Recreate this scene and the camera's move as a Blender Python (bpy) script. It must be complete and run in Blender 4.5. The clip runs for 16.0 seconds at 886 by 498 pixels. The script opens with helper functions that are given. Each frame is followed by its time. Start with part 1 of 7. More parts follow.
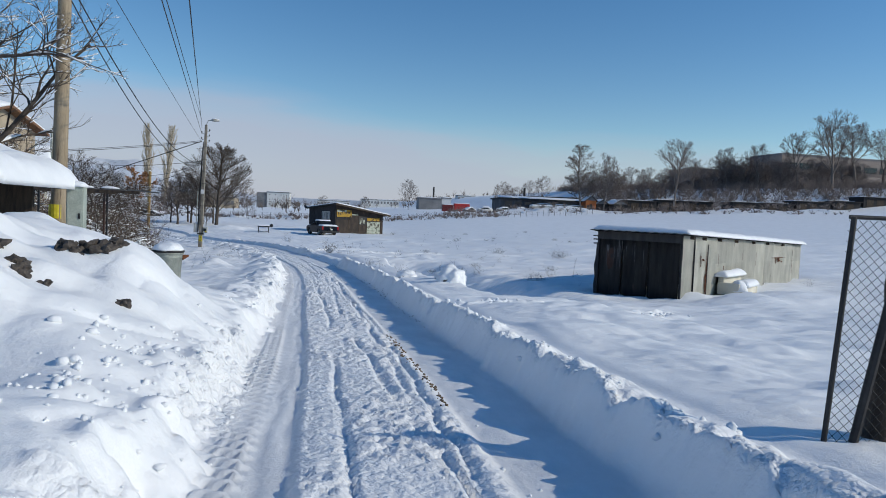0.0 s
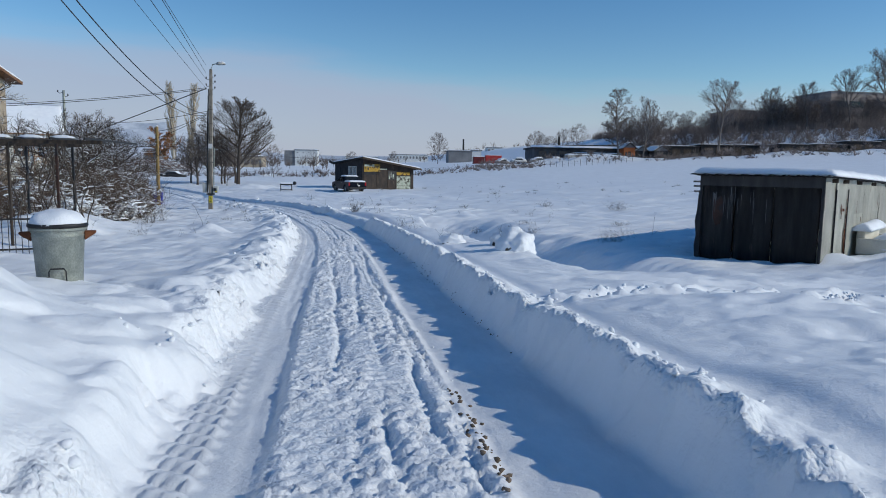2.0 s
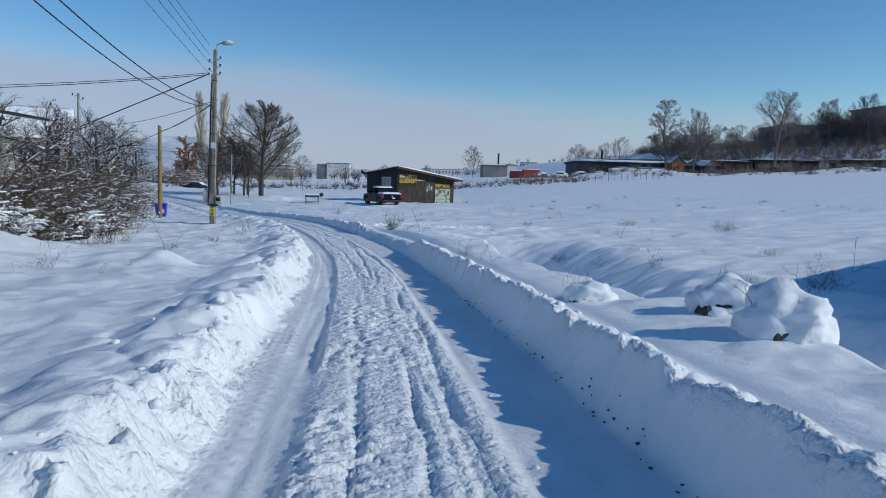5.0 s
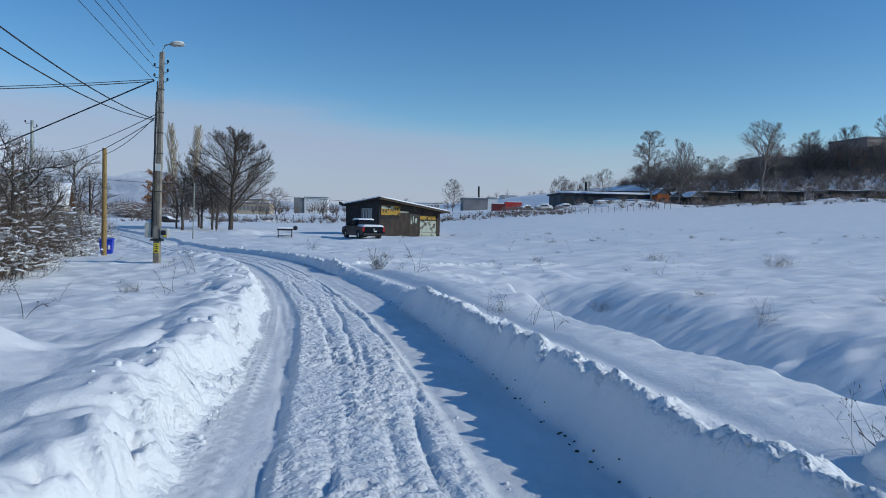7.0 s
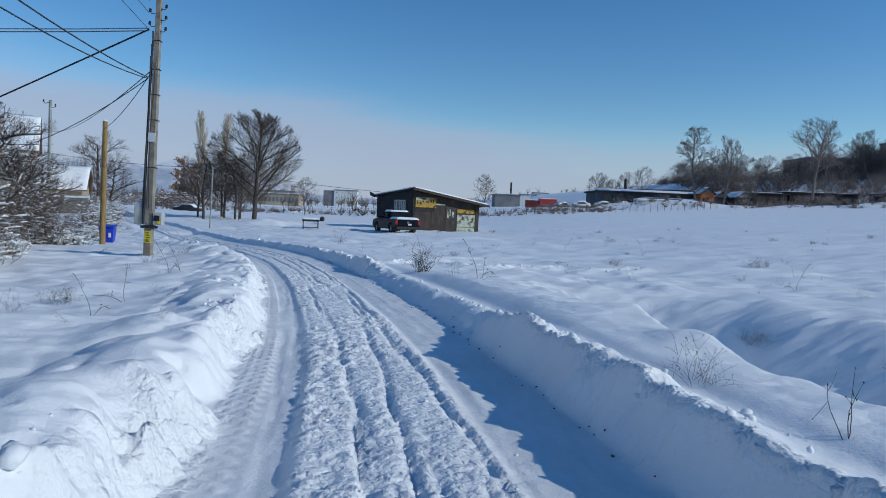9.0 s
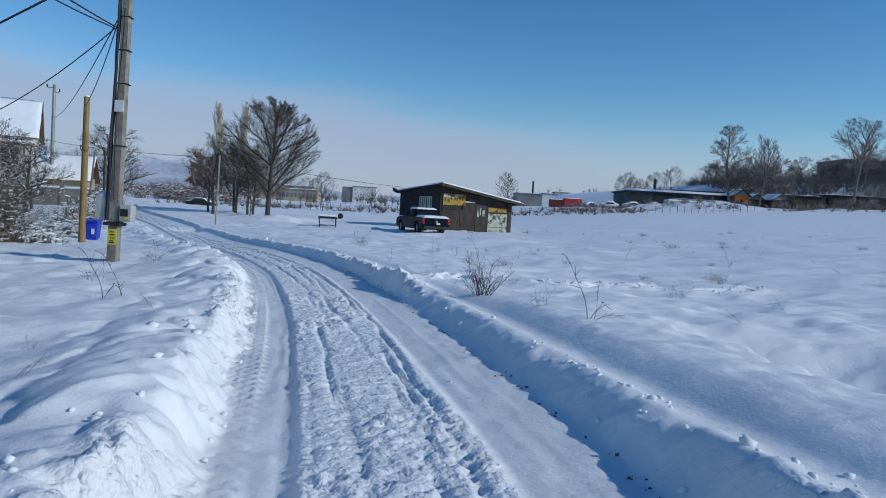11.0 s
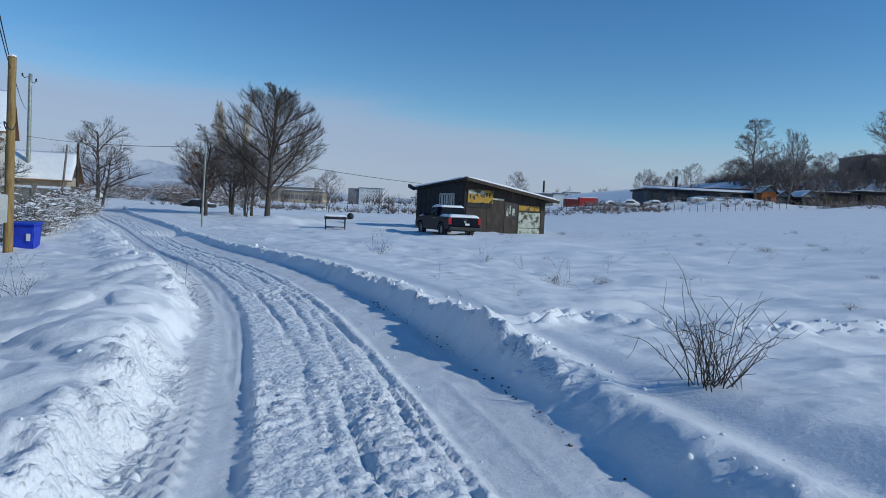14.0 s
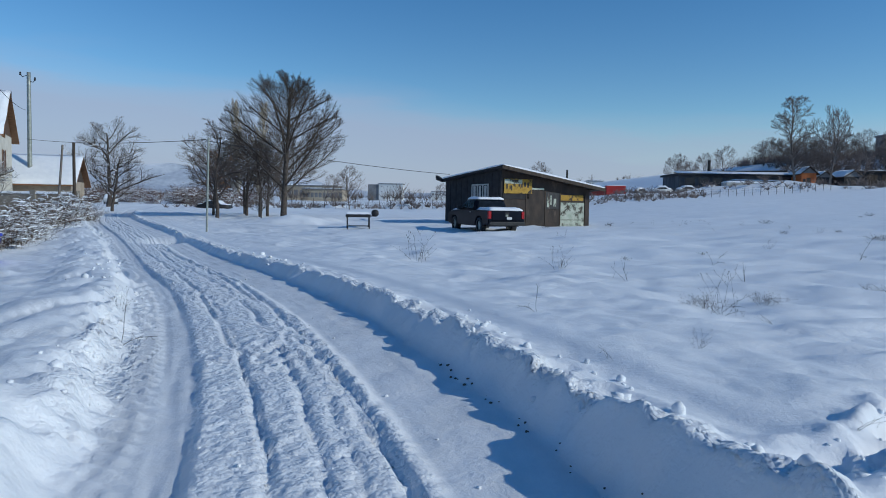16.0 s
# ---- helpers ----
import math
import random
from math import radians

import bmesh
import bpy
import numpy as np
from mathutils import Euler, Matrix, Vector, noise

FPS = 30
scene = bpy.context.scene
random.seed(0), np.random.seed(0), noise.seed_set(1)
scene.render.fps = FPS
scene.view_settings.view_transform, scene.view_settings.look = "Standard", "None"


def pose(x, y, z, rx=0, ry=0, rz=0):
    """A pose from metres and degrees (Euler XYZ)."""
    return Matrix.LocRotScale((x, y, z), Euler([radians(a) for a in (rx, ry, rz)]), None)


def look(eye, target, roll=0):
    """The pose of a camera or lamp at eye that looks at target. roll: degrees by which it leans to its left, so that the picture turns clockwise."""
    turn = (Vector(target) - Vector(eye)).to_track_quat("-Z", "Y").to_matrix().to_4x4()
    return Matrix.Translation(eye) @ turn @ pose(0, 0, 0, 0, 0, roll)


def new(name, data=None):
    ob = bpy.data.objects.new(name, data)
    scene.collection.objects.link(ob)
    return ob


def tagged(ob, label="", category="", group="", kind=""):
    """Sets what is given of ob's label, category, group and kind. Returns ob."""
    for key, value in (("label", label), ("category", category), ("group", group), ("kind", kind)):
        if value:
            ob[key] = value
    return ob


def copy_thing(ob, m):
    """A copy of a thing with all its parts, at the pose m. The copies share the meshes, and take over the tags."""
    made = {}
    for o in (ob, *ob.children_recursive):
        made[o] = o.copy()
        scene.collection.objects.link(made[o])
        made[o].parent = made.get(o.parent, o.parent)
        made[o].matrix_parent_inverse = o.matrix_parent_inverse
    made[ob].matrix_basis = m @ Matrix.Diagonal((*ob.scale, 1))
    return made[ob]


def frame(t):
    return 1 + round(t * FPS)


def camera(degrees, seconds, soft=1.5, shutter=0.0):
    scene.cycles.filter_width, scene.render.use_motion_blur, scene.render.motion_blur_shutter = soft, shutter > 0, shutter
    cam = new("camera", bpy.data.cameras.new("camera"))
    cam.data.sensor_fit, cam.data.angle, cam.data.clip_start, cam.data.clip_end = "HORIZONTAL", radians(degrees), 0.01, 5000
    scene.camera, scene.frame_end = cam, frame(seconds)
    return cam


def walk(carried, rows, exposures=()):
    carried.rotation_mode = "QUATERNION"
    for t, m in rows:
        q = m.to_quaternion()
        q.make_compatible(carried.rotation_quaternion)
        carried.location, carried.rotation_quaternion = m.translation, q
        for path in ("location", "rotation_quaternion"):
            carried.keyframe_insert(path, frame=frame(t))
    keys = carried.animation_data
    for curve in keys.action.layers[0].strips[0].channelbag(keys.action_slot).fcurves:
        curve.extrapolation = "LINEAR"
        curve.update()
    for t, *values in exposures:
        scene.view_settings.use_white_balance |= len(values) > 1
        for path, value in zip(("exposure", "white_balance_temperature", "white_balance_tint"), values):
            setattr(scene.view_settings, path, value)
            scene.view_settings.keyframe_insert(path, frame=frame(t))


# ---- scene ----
cam = camera(65.4, 16.0, soft=0.95)
PATH = [
    (0, (1.455, -0.074, 2.901), (1.738, 1.904, 2.808), 2.6),
    (0.5, (1.51, 1.351, 2.884), (1.801, 3.328, 2.803), 1.9),
    (1, (1.522, 2.822, 2.802), (1.814, 4.799, 2.728), 1.6),
    (1.5, (1.487, 4.291, 2.756), (1.706, 6.276, 2.633), 1.8),
    (2, (1.594, 5.698, 2.681), (1.792, 7.675, 2.453), 0.9),
    (2.5, (1.256, 7.074, 2.648), (1.501, 9.048, 2.445), -0.5),
    (3, (1.187, 8.492, 2.516), (1.412, 10.474, 2.378), -1.1),
    (3.2, (1.141, 9.139, 2.533), (1.332, 11.125, 2.387), -0.2),
    (5.3, (1.097, 15.425, 2.227), (1.206, 17.413, 2.041), 1.4),
    (5.5, (1.058, 16.066, 2.203), (1.224, 18.053, 2.04), 2.4),
    (6, (1.05, 17.433, 2.15), (1.265, 19.416, 2.006), 1.0),
    (6.5, (0.844, 18.88, 2.086), (0.99, 20.872, 1.988), 1.7),
    (7, (0.729, 20.318, 2.057), (0.899, 22.309, 1.97), 1.1),
    (7.5, (0.645, 21.693, 1.972), (0.777, 23.687, 1.889), 2.0),
    (8, (0.514, 23.14, 1.939), (0.667, 25.132, 1.853), 1.1),
    (8.5, (0.398, 24.491, 1.873), (0.495, 26.486, 1.783), 1.9),
    (9, (0.233, 25.88, 1.823), (0.323, 27.876, 1.722), 2.4),
    (9.2, (0.193, 26.376, 1.851), (0.418, 28.363, 1.815), 2.0),
    (9.5, (0.003, 27.334, 1.9), (0.108, 29.33, 1.848), 3.1),
    (11.8, (-0.689, 33.347, 1.697), (-0.679, 35.344, 1.583), 2.5),
    (12, (-0.776, 33.878, 1.683), (-0.781, 35.876, 1.58), 1.5),
    (12.5, (-1.023, 34.933, 1.666), (-1.07, 36.925, 1.502), 1.0),
    (13, (-1.147, 36.21, 1.67), (-1.178, 38.207, 1.561), 1.9),
    (13.5, (-1.411, 37.259, 1.639), (-1.52, 39.25, 1.483), 2.6),
    (14, (-1.672, 38.609, 1.534), (-1.649, 40.606, 1.429), 2.8),
    (14.5, (-1.865, 39.786, 1.522), (-1.843, 41.784, 1.423), 2.0),
    (15, (-2.051, 41.02, 1.541), (-2.03, 43.019, 1.462), 1.7),
    (15.5, (-2.262, 42.196, 1.509), (-2.286, 44.194, 1.411), 0.0),
    (16, (-2.501, 43.423, 1.5), (-2.538, 45.419, 1.375), 0.9),
]
walk(cam, [(t, look(eye, target, roll)) for t, eye, target, roll in PATH], [(0.0, -0.28, 6650, 5), (0.7, -0.42, 6350, 5), (1.5, -0.39, 6300, 5), (3.0, -0.41, 6200, 4), (7.0, -0.43, 6000, 3), (16.0, -0.48, 5880, 2)])

# ---- world, sun ----
SUN_DIR = Vector((0.93, -0.30, 0.0)).normalized()
SUN_EL = radians(27)
world = bpy.data.worlds.new("winter_sky")
scene.world = world
world.use_nodes = True
wn, wl = world.node_tree.nodes, world.node_tree.links
bg = wn["Background"]
sky = wn.new("ShaderNodeTexSky")
sky.sky_type = "NISHITA"
sky.sun_disc = False
sky.sun_elevation = SUN_EL
sky.sun_rotation = math.atan2(SUN_DIR.x, SUN_DIR.y)
sky.altitude, sky.air_density, sky.dust_density, sky.ozone_density = 500, 1.0, 0.0, 1.6
co_w = wn.new("ShaderNodeTexCoord")
sep_w = wn.new("ShaderNodeSeparateXYZ")
wl.new(co_w.outputs["Generated"], sep_w.inputs[0])
map_w = wn.new("ShaderNodeMapping")
map_w.inputs["Scale"].default_value = (1.6, 1.6, 9.0)
wl.new(co_w.outputs["Generated"], map_w.inputs[0])
noi_w = wn.new("ShaderNodeTexNoise")
noi_w.inputs["Scale"].default_value, noi_w.inputs["Detail"].default_value = 2.0, 6
wl.new(map_w.outputs[0], noi_w.inputs["Vector"])
# height above a cloud bank that stands higher towards the west
tilt_w = wn.new("ShaderNodeMath")
tilt_w.operation = "MULTIPLY_ADD"
tilt_w.inputs[1].default_value = 0.075
wl.new(sep_w.outputs[0], tilt_w.inputs[0])
wl.new(sep_w.outputs[2], tilt_w.inputs[2])
mad_w = wn.new("ShaderNodeMath")
mad_w.operation = "MULTIPLY_ADD"
mad_w.inputs[1].default_value, mad_w.inputs[2].default_value = -0.10, 0.05
wl.new(noi_w.outputs[0], mad_w.inputs[0])
add_w = wn.new("ShaderNodeMath")
wl.new(tilt_w.outputs[0], add_w.inputs[0])
wl.new(mad_w.outputs[0], add_w.inputs[1])
ramp_w = wn.new("ShaderNodeValToRGB")
ramp_w.color_ramp.elements[0].position, ramp_w.color_ramp.elements[0].color = 0.0, (0.92, 0.92, 0.92, 1)
ramp_w.color_ramp.elements[1].position, ramp_w.color_ramp.elements[1].color = 0.155, (0, 0, 0, 1)
for at_w, value_w in ((0.085, 0.80), (0.118, 0.52), (0.132, 0.18)):
    mid_w = ramp_w.color_ramp.elements.new(at_w)
    mid_w.color = (value_w, value_w, value_w, 1)
wl.new(add_w.outputs[0], ramp_w.inputs[0])
mix_w = wn.new("ShaderNodeMix")
mix_w.data_type = "RGBA"
mix_w.inputs["B"].default_value = (4.15, 4.4, 5.75, 1)
wl.new(ramp_w.outputs[0], mix_w.inputs["Factor"])
hue_w = wn.new("ShaderNodeHueSaturation")
hue_w.inputs["Saturation"].default_value, hue_w.inputs["Value"].default_value = 1.32, 1.13
hue_w.inputs["Hue"].default_value = 0.506
wl.new(sky.outputs[0], hue_w.inputs["Color"])
wl.new(hue_w.outputs[0], mix_w.inputs["A"])
wl.new(mix_w.outputs["Result"], bg.inputs[0])
bg.inputs[1].default_value = 0.128

sun = new("sun", bpy.data.lights.new("sun", "SUN"))
sun.data.energy, sun.data.angle, sun.data.color = 3.2, radians(0.6), (1.0, 0.93, 0.83)
sun.matrix_world = look((0, 0, 0), tuple(-(SUN_DIR * math.cos(SUN_EL) + Vector((0, 0, math.sin(SUN_EL))))))


# ---- materials ----
def surf(name, a, b, scale=3.0, rough=0.8, metal=0.0, bump=0.2, fine=40.0, c=None, c_amount=0.5, stretch=(1, 1, 1), vary=0.0, world_space=False):
    """A surface whose colour wanders between a and b, with patches of c, fine grain and relief."""
    m = bpy.data.materials.new(name)
    m.use_nodes = True
    n, l = m.node_tree.nodes, m.node_tree.links
    p = n["Principled BSDF"]
    p.inputs["Roughness"].default_value, p.inputs["Metallic"].default_value = rough, metal
    co = n.new("ShaderNodeTexCoord")
    mp = n.new("ShaderNodeMapping")
    mp.inputs["Scale"].default_value = stretch
    if world_space:
        geo = n.new("ShaderNodeNewGeometry")
        l.new(geo.outputs["Position"], mp.inputs[0])
    else:
        l.new(co.outputs["Object"], mp.inputs[0])
    n1 = n.new("ShaderNodeTexNoise")
    n1.inputs["Scale"].default_value, n1.inputs["Detail"].default_value = scale, 6
    n2 = n.new("ShaderNodeTexNoise")
    n2.inputs["Scale"].default_value, n2.inputs["Detail"].default_value = fine, 4
    for t in (n1, n2):
        l.new(mp.outputs[0], t.inputs["Vector"])
    r = n.new("ShaderNodeValToRGB")
    r.color_ramp.elements[0].position, r.color_ramp.elements[1].position = 0.34, 0.66
    r.color_ramp.elements[0].color, r.color_ramp.elements[1].color = (*a, 1), (*b, 1)
    l.new(n1.outputs[0], r.inputs[0])
    col = r.outputs[0]
    if c:
        n3 = n.new("ShaderNodeTexNoise")
        n3.inputs["Scale"].default_value, n3.inputs["Detail"].default_value = scale * 0.7, 8
        n3.inputs["Roughness"].default_value = 0.7
        off = n.new("ShaderNodeMapping")
        off.inputs["Location"].default_value = (7.3, 2.1, 4.4)
        l.new(mp.outputs[0], off.inputs[0])
        l.new(off.outputs[0], n3.inputs["Vector"])
        r3 = n.new("ShaderNodeValToRGB")
        r3.color_ramp.elements[0].position, r3.color_ramp.elements[1].position = 0.68 - 0.3 * c_amount, 0.76 - 0.3 * c_amount
        l.new(n3.outputs[0], r3.inputs[0])
        mx = n.new("ShaderNodeMix")
        mx.data_type = "RGBA"
        mx.inputs["B"].default_value = (*c, 1)
        l.new(r3.outputs[0], mx.inputs["Factor"])
        l.new(col, mx.inputs["A"])
        col = mx.outputs["Result"]
    g = n.new("ShaderNodeMix")
    g.data_type, g.blend_type = "RGBA", "OVERLAY"
    g.inputs["Factor"].default_value = 0.35
    l.new(col, g.inputs["A"])
    l.new(n2.outputs[0], g.inputs["B"])
    col = g.outputs["Result"]
    if vary:
        inf = n.new("ShaderNodeObjectInfo")
        hs = n.new("ShaderNodeHueSaturation")
        mr = n.new("ShaderNodeMapRange")
        mr.inputs["To Min"].default_value, mr.inputs["To Max"].default_value = 1 - vary, 1 + vary
        l.new(inf.outputs["Random"], mr.inputs["Value"])
        l.new(mr.outputs[0], hs.inputs["Value"])
        l.new(col, hs.inputs["Color"])
        col = hs.outputs[0]
    l.new(col, p.inputs["Base Color"])
    if bump:
        bp = n.new("ShaderNodeBump")
        bp.inputs["Strength"].default_value, bp.inputs["Distance"].default_value = bump, 0.02
        l.new(n2.outputs[0], bp.inputs["Height"])
        l.new(bp.outputs[0], p.inputs["Normal"])
    return m


def snow_mat(name, a, b, bump, scale, dirt=None, dirt_amount=0.0):
    m = surf(name, a, b, scale, 0.62, 0, bump, 9.0, dirt, dirt_amount, world_space=True)
    p = m.node_tree.nodes["Principled BSDF"]
    p.inputs["Specular IOR Level"].default_value = 0.3
    for nd in m.node_tree.nodes:
        if nd.type == "BUMP":
            nd.inputs["Distance"].default_value = 0.05
        if nd.type == "TEX_NOISE" and nd.inputs["Scale"].default_value == 9.0:
            nd.inputs["Detail"].default_value, nd.inputs["Roughness"].default_value = 9, 0.68
        if nd.type == "MIX" and nd.blend_type == "OVERLAY":
            nd.inputs["Factor"].default_value = 0.06
    return m


def snowfield_mat():
    """All lying snow: fresh where untouched, greyer where driven on, chunky where it is broken up."""
    m = bpy.data.materials.new("lying_snow")
    m.use_nodes = True
    n, l = m.node_tree.nodes, m.node_tree.links
    p = n["Principled BSDF"]
    p.inputs["Roughness"].default_value, p.inputs["Specular IOR Level"].default_value = 0.6, 0.3
    geo = n.new("ShaderNodeNewGeometry")

    def attr(name):
        a = n.new("ShaderNodeAttribute")
        a.attribute_name = name
        return a.outputs["Fac"]

    def tex(scale, detail, rough=0.6, stretch=(1, 1, 1)):
        mp = n.new("ShaderNodeMapping")
        mp.inputs["Scale"].default_value = stretch
        l.new(geo.outputs["Position"], mp.inputs[0])
        t = n.new("ShaderNodeTexNoise")
        t.inputs["Scale"].default_value, t.inputs["Detail"].default_value, t.inputs["Roughness"].default_value = scale, detail, rough
        l.new(mp.outputs[0], t.inputs["Vector"])
        return t

    def ramp(src, stops):
        r = n.new("ShaderNodeValToRGB")
        r.color_ramp.elements[0].position, r.color_ramp.elements[0].color = stops[0][0], (*stops[0][1], 1)
        r.color_ramp.elements[1].position, r.color_ramp.elements[1].color = stops[1][0], (*stops[1][1], 1)
        l.new(src, r.inputs[0])
        return r.outputs[0]

    def mix(fac, a, b):
        x = n.new("ShaderNodeMix")
        x.data_type = "RGBA"
        l.new(fac, x.inputs["Factor"])
        l.new(a, x.inputs["A"])
        l.new(b, x.inputs["B"])
        return x.outputs["Result"]

    def times(a, b):
        x = n.new("ShaderNodeMath")
        x.operation = "MULTIPLY"
        for k, v in enumerate((a, b)):
            if isinstance(v, float):
                x.inputs[k].default_value = v
            else:
                l.new(v, x.inputs[k])
        return x.outputs[0]

    broken, packed = attr("broken"), attr("packed")
    fresh = ramp(tex(0.9, 5).outputs[0], ((0.35, (0.85, 0.855, 0.86)), (0.65, (0.92, 0.922, 0.925))))
    driven = ramp(tex(2.2, 7, 0.65, (1, 0.35, 1)).outputs[0], ((0.34, (0.72, 0.725, 0.735)), (0.66, (0.86, 0.863, 0.87))))
    soil = n.new("ShaderNodeRGB")
    soil.outputs[0].default_value = (0.40, 0.34, 0.28, 1)
    specks = ramp(tex(5.5, 8, 0.75).outputs[0], ((0.70, (0, 0, 0)), (0.80, (0.8, 0.8, 0.8))))
    col = mix(packed, fresh, driven)
    col = mix(times(specks, broken), col, soil.outputs[0])
    l.new(col, p.inputs["Base Color"])
    # relief, coarse to fine: wind crust, broken lumps, grain
    warp = n.new("ShaderNodeVectorMath")
    warp.operation = "MULTIPLY_ADD"
    warp.inputs[1].default_value = (0.09, 0.09, 0.09)
    l.new(tex(7.0, 3).outputs["Color"], warp.inputs[0])
    l.new(geo.outputs["Position"], warp.inputs[2])
    normal = None
    layers = [(tex(3.2, 7, 0.62, (0.9, 1.15, 1)).outputs[0], 0.34, 0.07)]
    for scale, strength, dist in ((11.0, 0.75, 0.055), (27.0, 0.8, 0.026)):
        v = n.new("ShaderNodeTexVoronoi")
        v.inputs["Scale"].default_value = scale
        l.new(warp.outputs[0], v.inputs["Vector"])
        inv = n.new("ShaderNodeMath")
        inv.operation = "SUBTRACT"
        inv.inputs[0].default_value = 1.0
        l.new(v.outputs["Distance"], inv.inputs[1])
        layers.append((times(inv.outputs[0], broken), strength, dist))
    layers.append((tex(30.0, 5, 0.7).outputs[0], 0.5, 0.014))
    for src, strength, dist in layers:
        b = n.new("ShaderNodeBump")
        b.inputs["Strength"].default_value, b.inputs["Distance"].default_value = strength, dist
        l.new(src, b.inputs["Height"])
        if normal:
            l.new(normal, b.inputs["Normal"])
        normal = b.outputs[0]
    l.new(normal, p.inputs["Normal"])
    return m


M = {}
M["snowfield"] = snowfield_mat()
M["twig_pale"] = surf("pale_tan_poplar_twigs", (0.42, 0.35, 0.25), (0.56, 0.48, 0.36), 1.0, 0.95, 0, 0, 20)
# twig colour lightened to carry the slight haze over the hill
M["twig_haze"] = surf("haze_lightened_twigs", (0.15, 0.12, 0.11), (0.25, 0.21, 0.19), 0.3, 0.95, 0, 0, 20)
M["twig_red"] = surf("reddish_brown_brush", (0.13, 0.08, 0.06), (0.23, 0.15, 0.12), 2, 0.95, 0, 0, 30)
M["twig_grey"] = surf("grey_brown_twigs", (0.10, 0.078, 0.066), (0.20, 0.16, 0.135), 0.5, 0.95, 0, 0, 20)
M["tan_wood"] = surf("tan_weathered_wood", (0.26, 0.20, 0.13), (0.40, 0.32, 0.22), 5, 0.85, 0, 0.4, 50, (0.14, 0.10, 0.07), 0.25, (3, 3, 0.3))
M["gable_wood"] = surf("dark_brown_gable_boards", (0.075, 0.04, 0.022), (0.15, 0.085, 0.05), 5, 0.75, 0, 0.3, 50, None, 0, (0.5, 3, 3))
M["snowcap"] = snow_mat("settled_snow", (0.85, 0.86, 0.875), (0.92, 0.925, 0.93), 0.4, 2.0)
M["concrete"] = surf("weathered_concrete", (0.20, 0.175, 0.14), (0.33, 0.29, 0.235), 4, 0.9, 0, 0.5, 60, (0.13, 0.11, 0.09), 0.3)
M["wood_pole"] = surf("yellowed_wood", (0.22, 0.135, 0.045), (0.36, 0.24, 0.085), 6, 0.8, 0, 0.4, 50, (0.12, 0.08, 0.04), 0.3, (3, 3, 0.3))
M["grey_wood"] = surf("grey_wood", (0.11, 0.09, 0.075), (0.24, 0.21, 0.18), 5, 0.9, 0, 0.5, 60, (0.06, 0.05, 0.04), 0.4, (3, 3, 0.4))
M["dark_wood"] = surf("dark_wood", (0.035, 0.026, 0.02), (0.09, 0.065, 0.045), 4, 0.9, 0, 0.5, 50, None, 0, (3, 3, 0.4))
M["brown_wood"] = surf("varnished_brown_wood", (0.16, 0.075, 0.03), (0.26, 0.13, 0.06), 5, 0.6, 0, 0.3, 50, None, 0, (0.5, 3, 3))
M["bark"] = surf("bark", (0.045, 0.036, 0.03), (0.11, 0.088, 0.072), 6, 0.95, 0, 0.6, 50)
M["bark_pale"] = surf("pale_bark", (0.15, 0.12, 0.10), (0.27, 0.225, 0.19), 6, 0.95, 0, 0.4, 50)
M["twig"] = surf("twigs", (0.05, 0.037, 0.029), (0.11, 0.083, 0.063), 6, 0.95, 0, 0.0, 40)
M["twig_brown"] = surf("brown_brush", (0.085, 0.06, 0.045), (0.17, 0.125, 0.095), 3, 0.95, 0, 0, 30)
M["leaf_orange"] = surf("dry_orange_leaves", (0.26, 0.11, 0.04), (0.42, 0.2, 0.08), 3, 0.9, 0, 0, 30)
M["weed"] = surf("dry_weed", (0.028, 0.021, 0.015), (0.075, 0.055, 0.038), 5, 0.95, 0, 0, 40)
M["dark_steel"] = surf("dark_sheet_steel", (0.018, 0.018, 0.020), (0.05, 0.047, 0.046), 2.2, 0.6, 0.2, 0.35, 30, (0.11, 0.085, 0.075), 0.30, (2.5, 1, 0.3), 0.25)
# pale rusty paint, its base colour lifted for the sun on that side
M["pale_steel"] = surf("weathered_sunlit_sheet_steel", (0.58, 0.57, 0.50), (0.74, 0.72, 0.64), 2.0, 0.7, 0.0, 0.3, 30, (0.24, 0.13, 0.07), 0.13, (1, 1, 0.5), 0.14)
M["scraped"] = surf("scraped_grey_paint", (0.055, 0.053, 0.052), (0.14, 0.135, 0.13), 9, 0.7, 0, 0.2, 50, (0.03, 0.028, 0.028), 0.45, (2, 1, 0.4))
M["rust_dark"] = surf("dark_rust_stain", (0.035, 0.018, 0.013), (0.07, 0.032, 0.02), 6, 0.9, 0, 0.3, 50, (0.03, 0.026, 0.026), 0.5)
M["rust"] = surf("rust", (0.13, 0.045, 0.02), (0.25, 0.09, 0.035), 6, 0.9, 0.1, 0.5, 60, (0.06, 0.03, 0.02), 0.4)
M["dark_metal"] = surf("dark_painted_metal", (0.02, 0.02, 0.022), (0.045, 0.042, 0.04), 5, 0.55, 0.4, 0.2, 60)
M["galv"] = surf("galvanised_steel", (0.27, 0.29, 0.25), (0.40, 0.41, 0.36), 5, 0.5, 0.45, 0.25, 40, (0.17, 0.15, 0.08), 0.18)
M["black"] = surf("black_rubber", (0.012, 0.012, 0.013), (0.028, 0.027, 0.027), 5, 0.6, 0, 0.2, 60)
M["wire"] = surf("cable", (0.02, 0.02, 0.022), (0.035, 0.035, 0.038), 5, 0.7, 0, 0, 60)
M["box_grey"] = surf("grey_painted_box", (0.40, 0.40, 0.37), (0.52, 0.51, 0.47), 4, 0.6, 0, 0.1, 50, (0.25, 0.22, 0.17), 0.1)
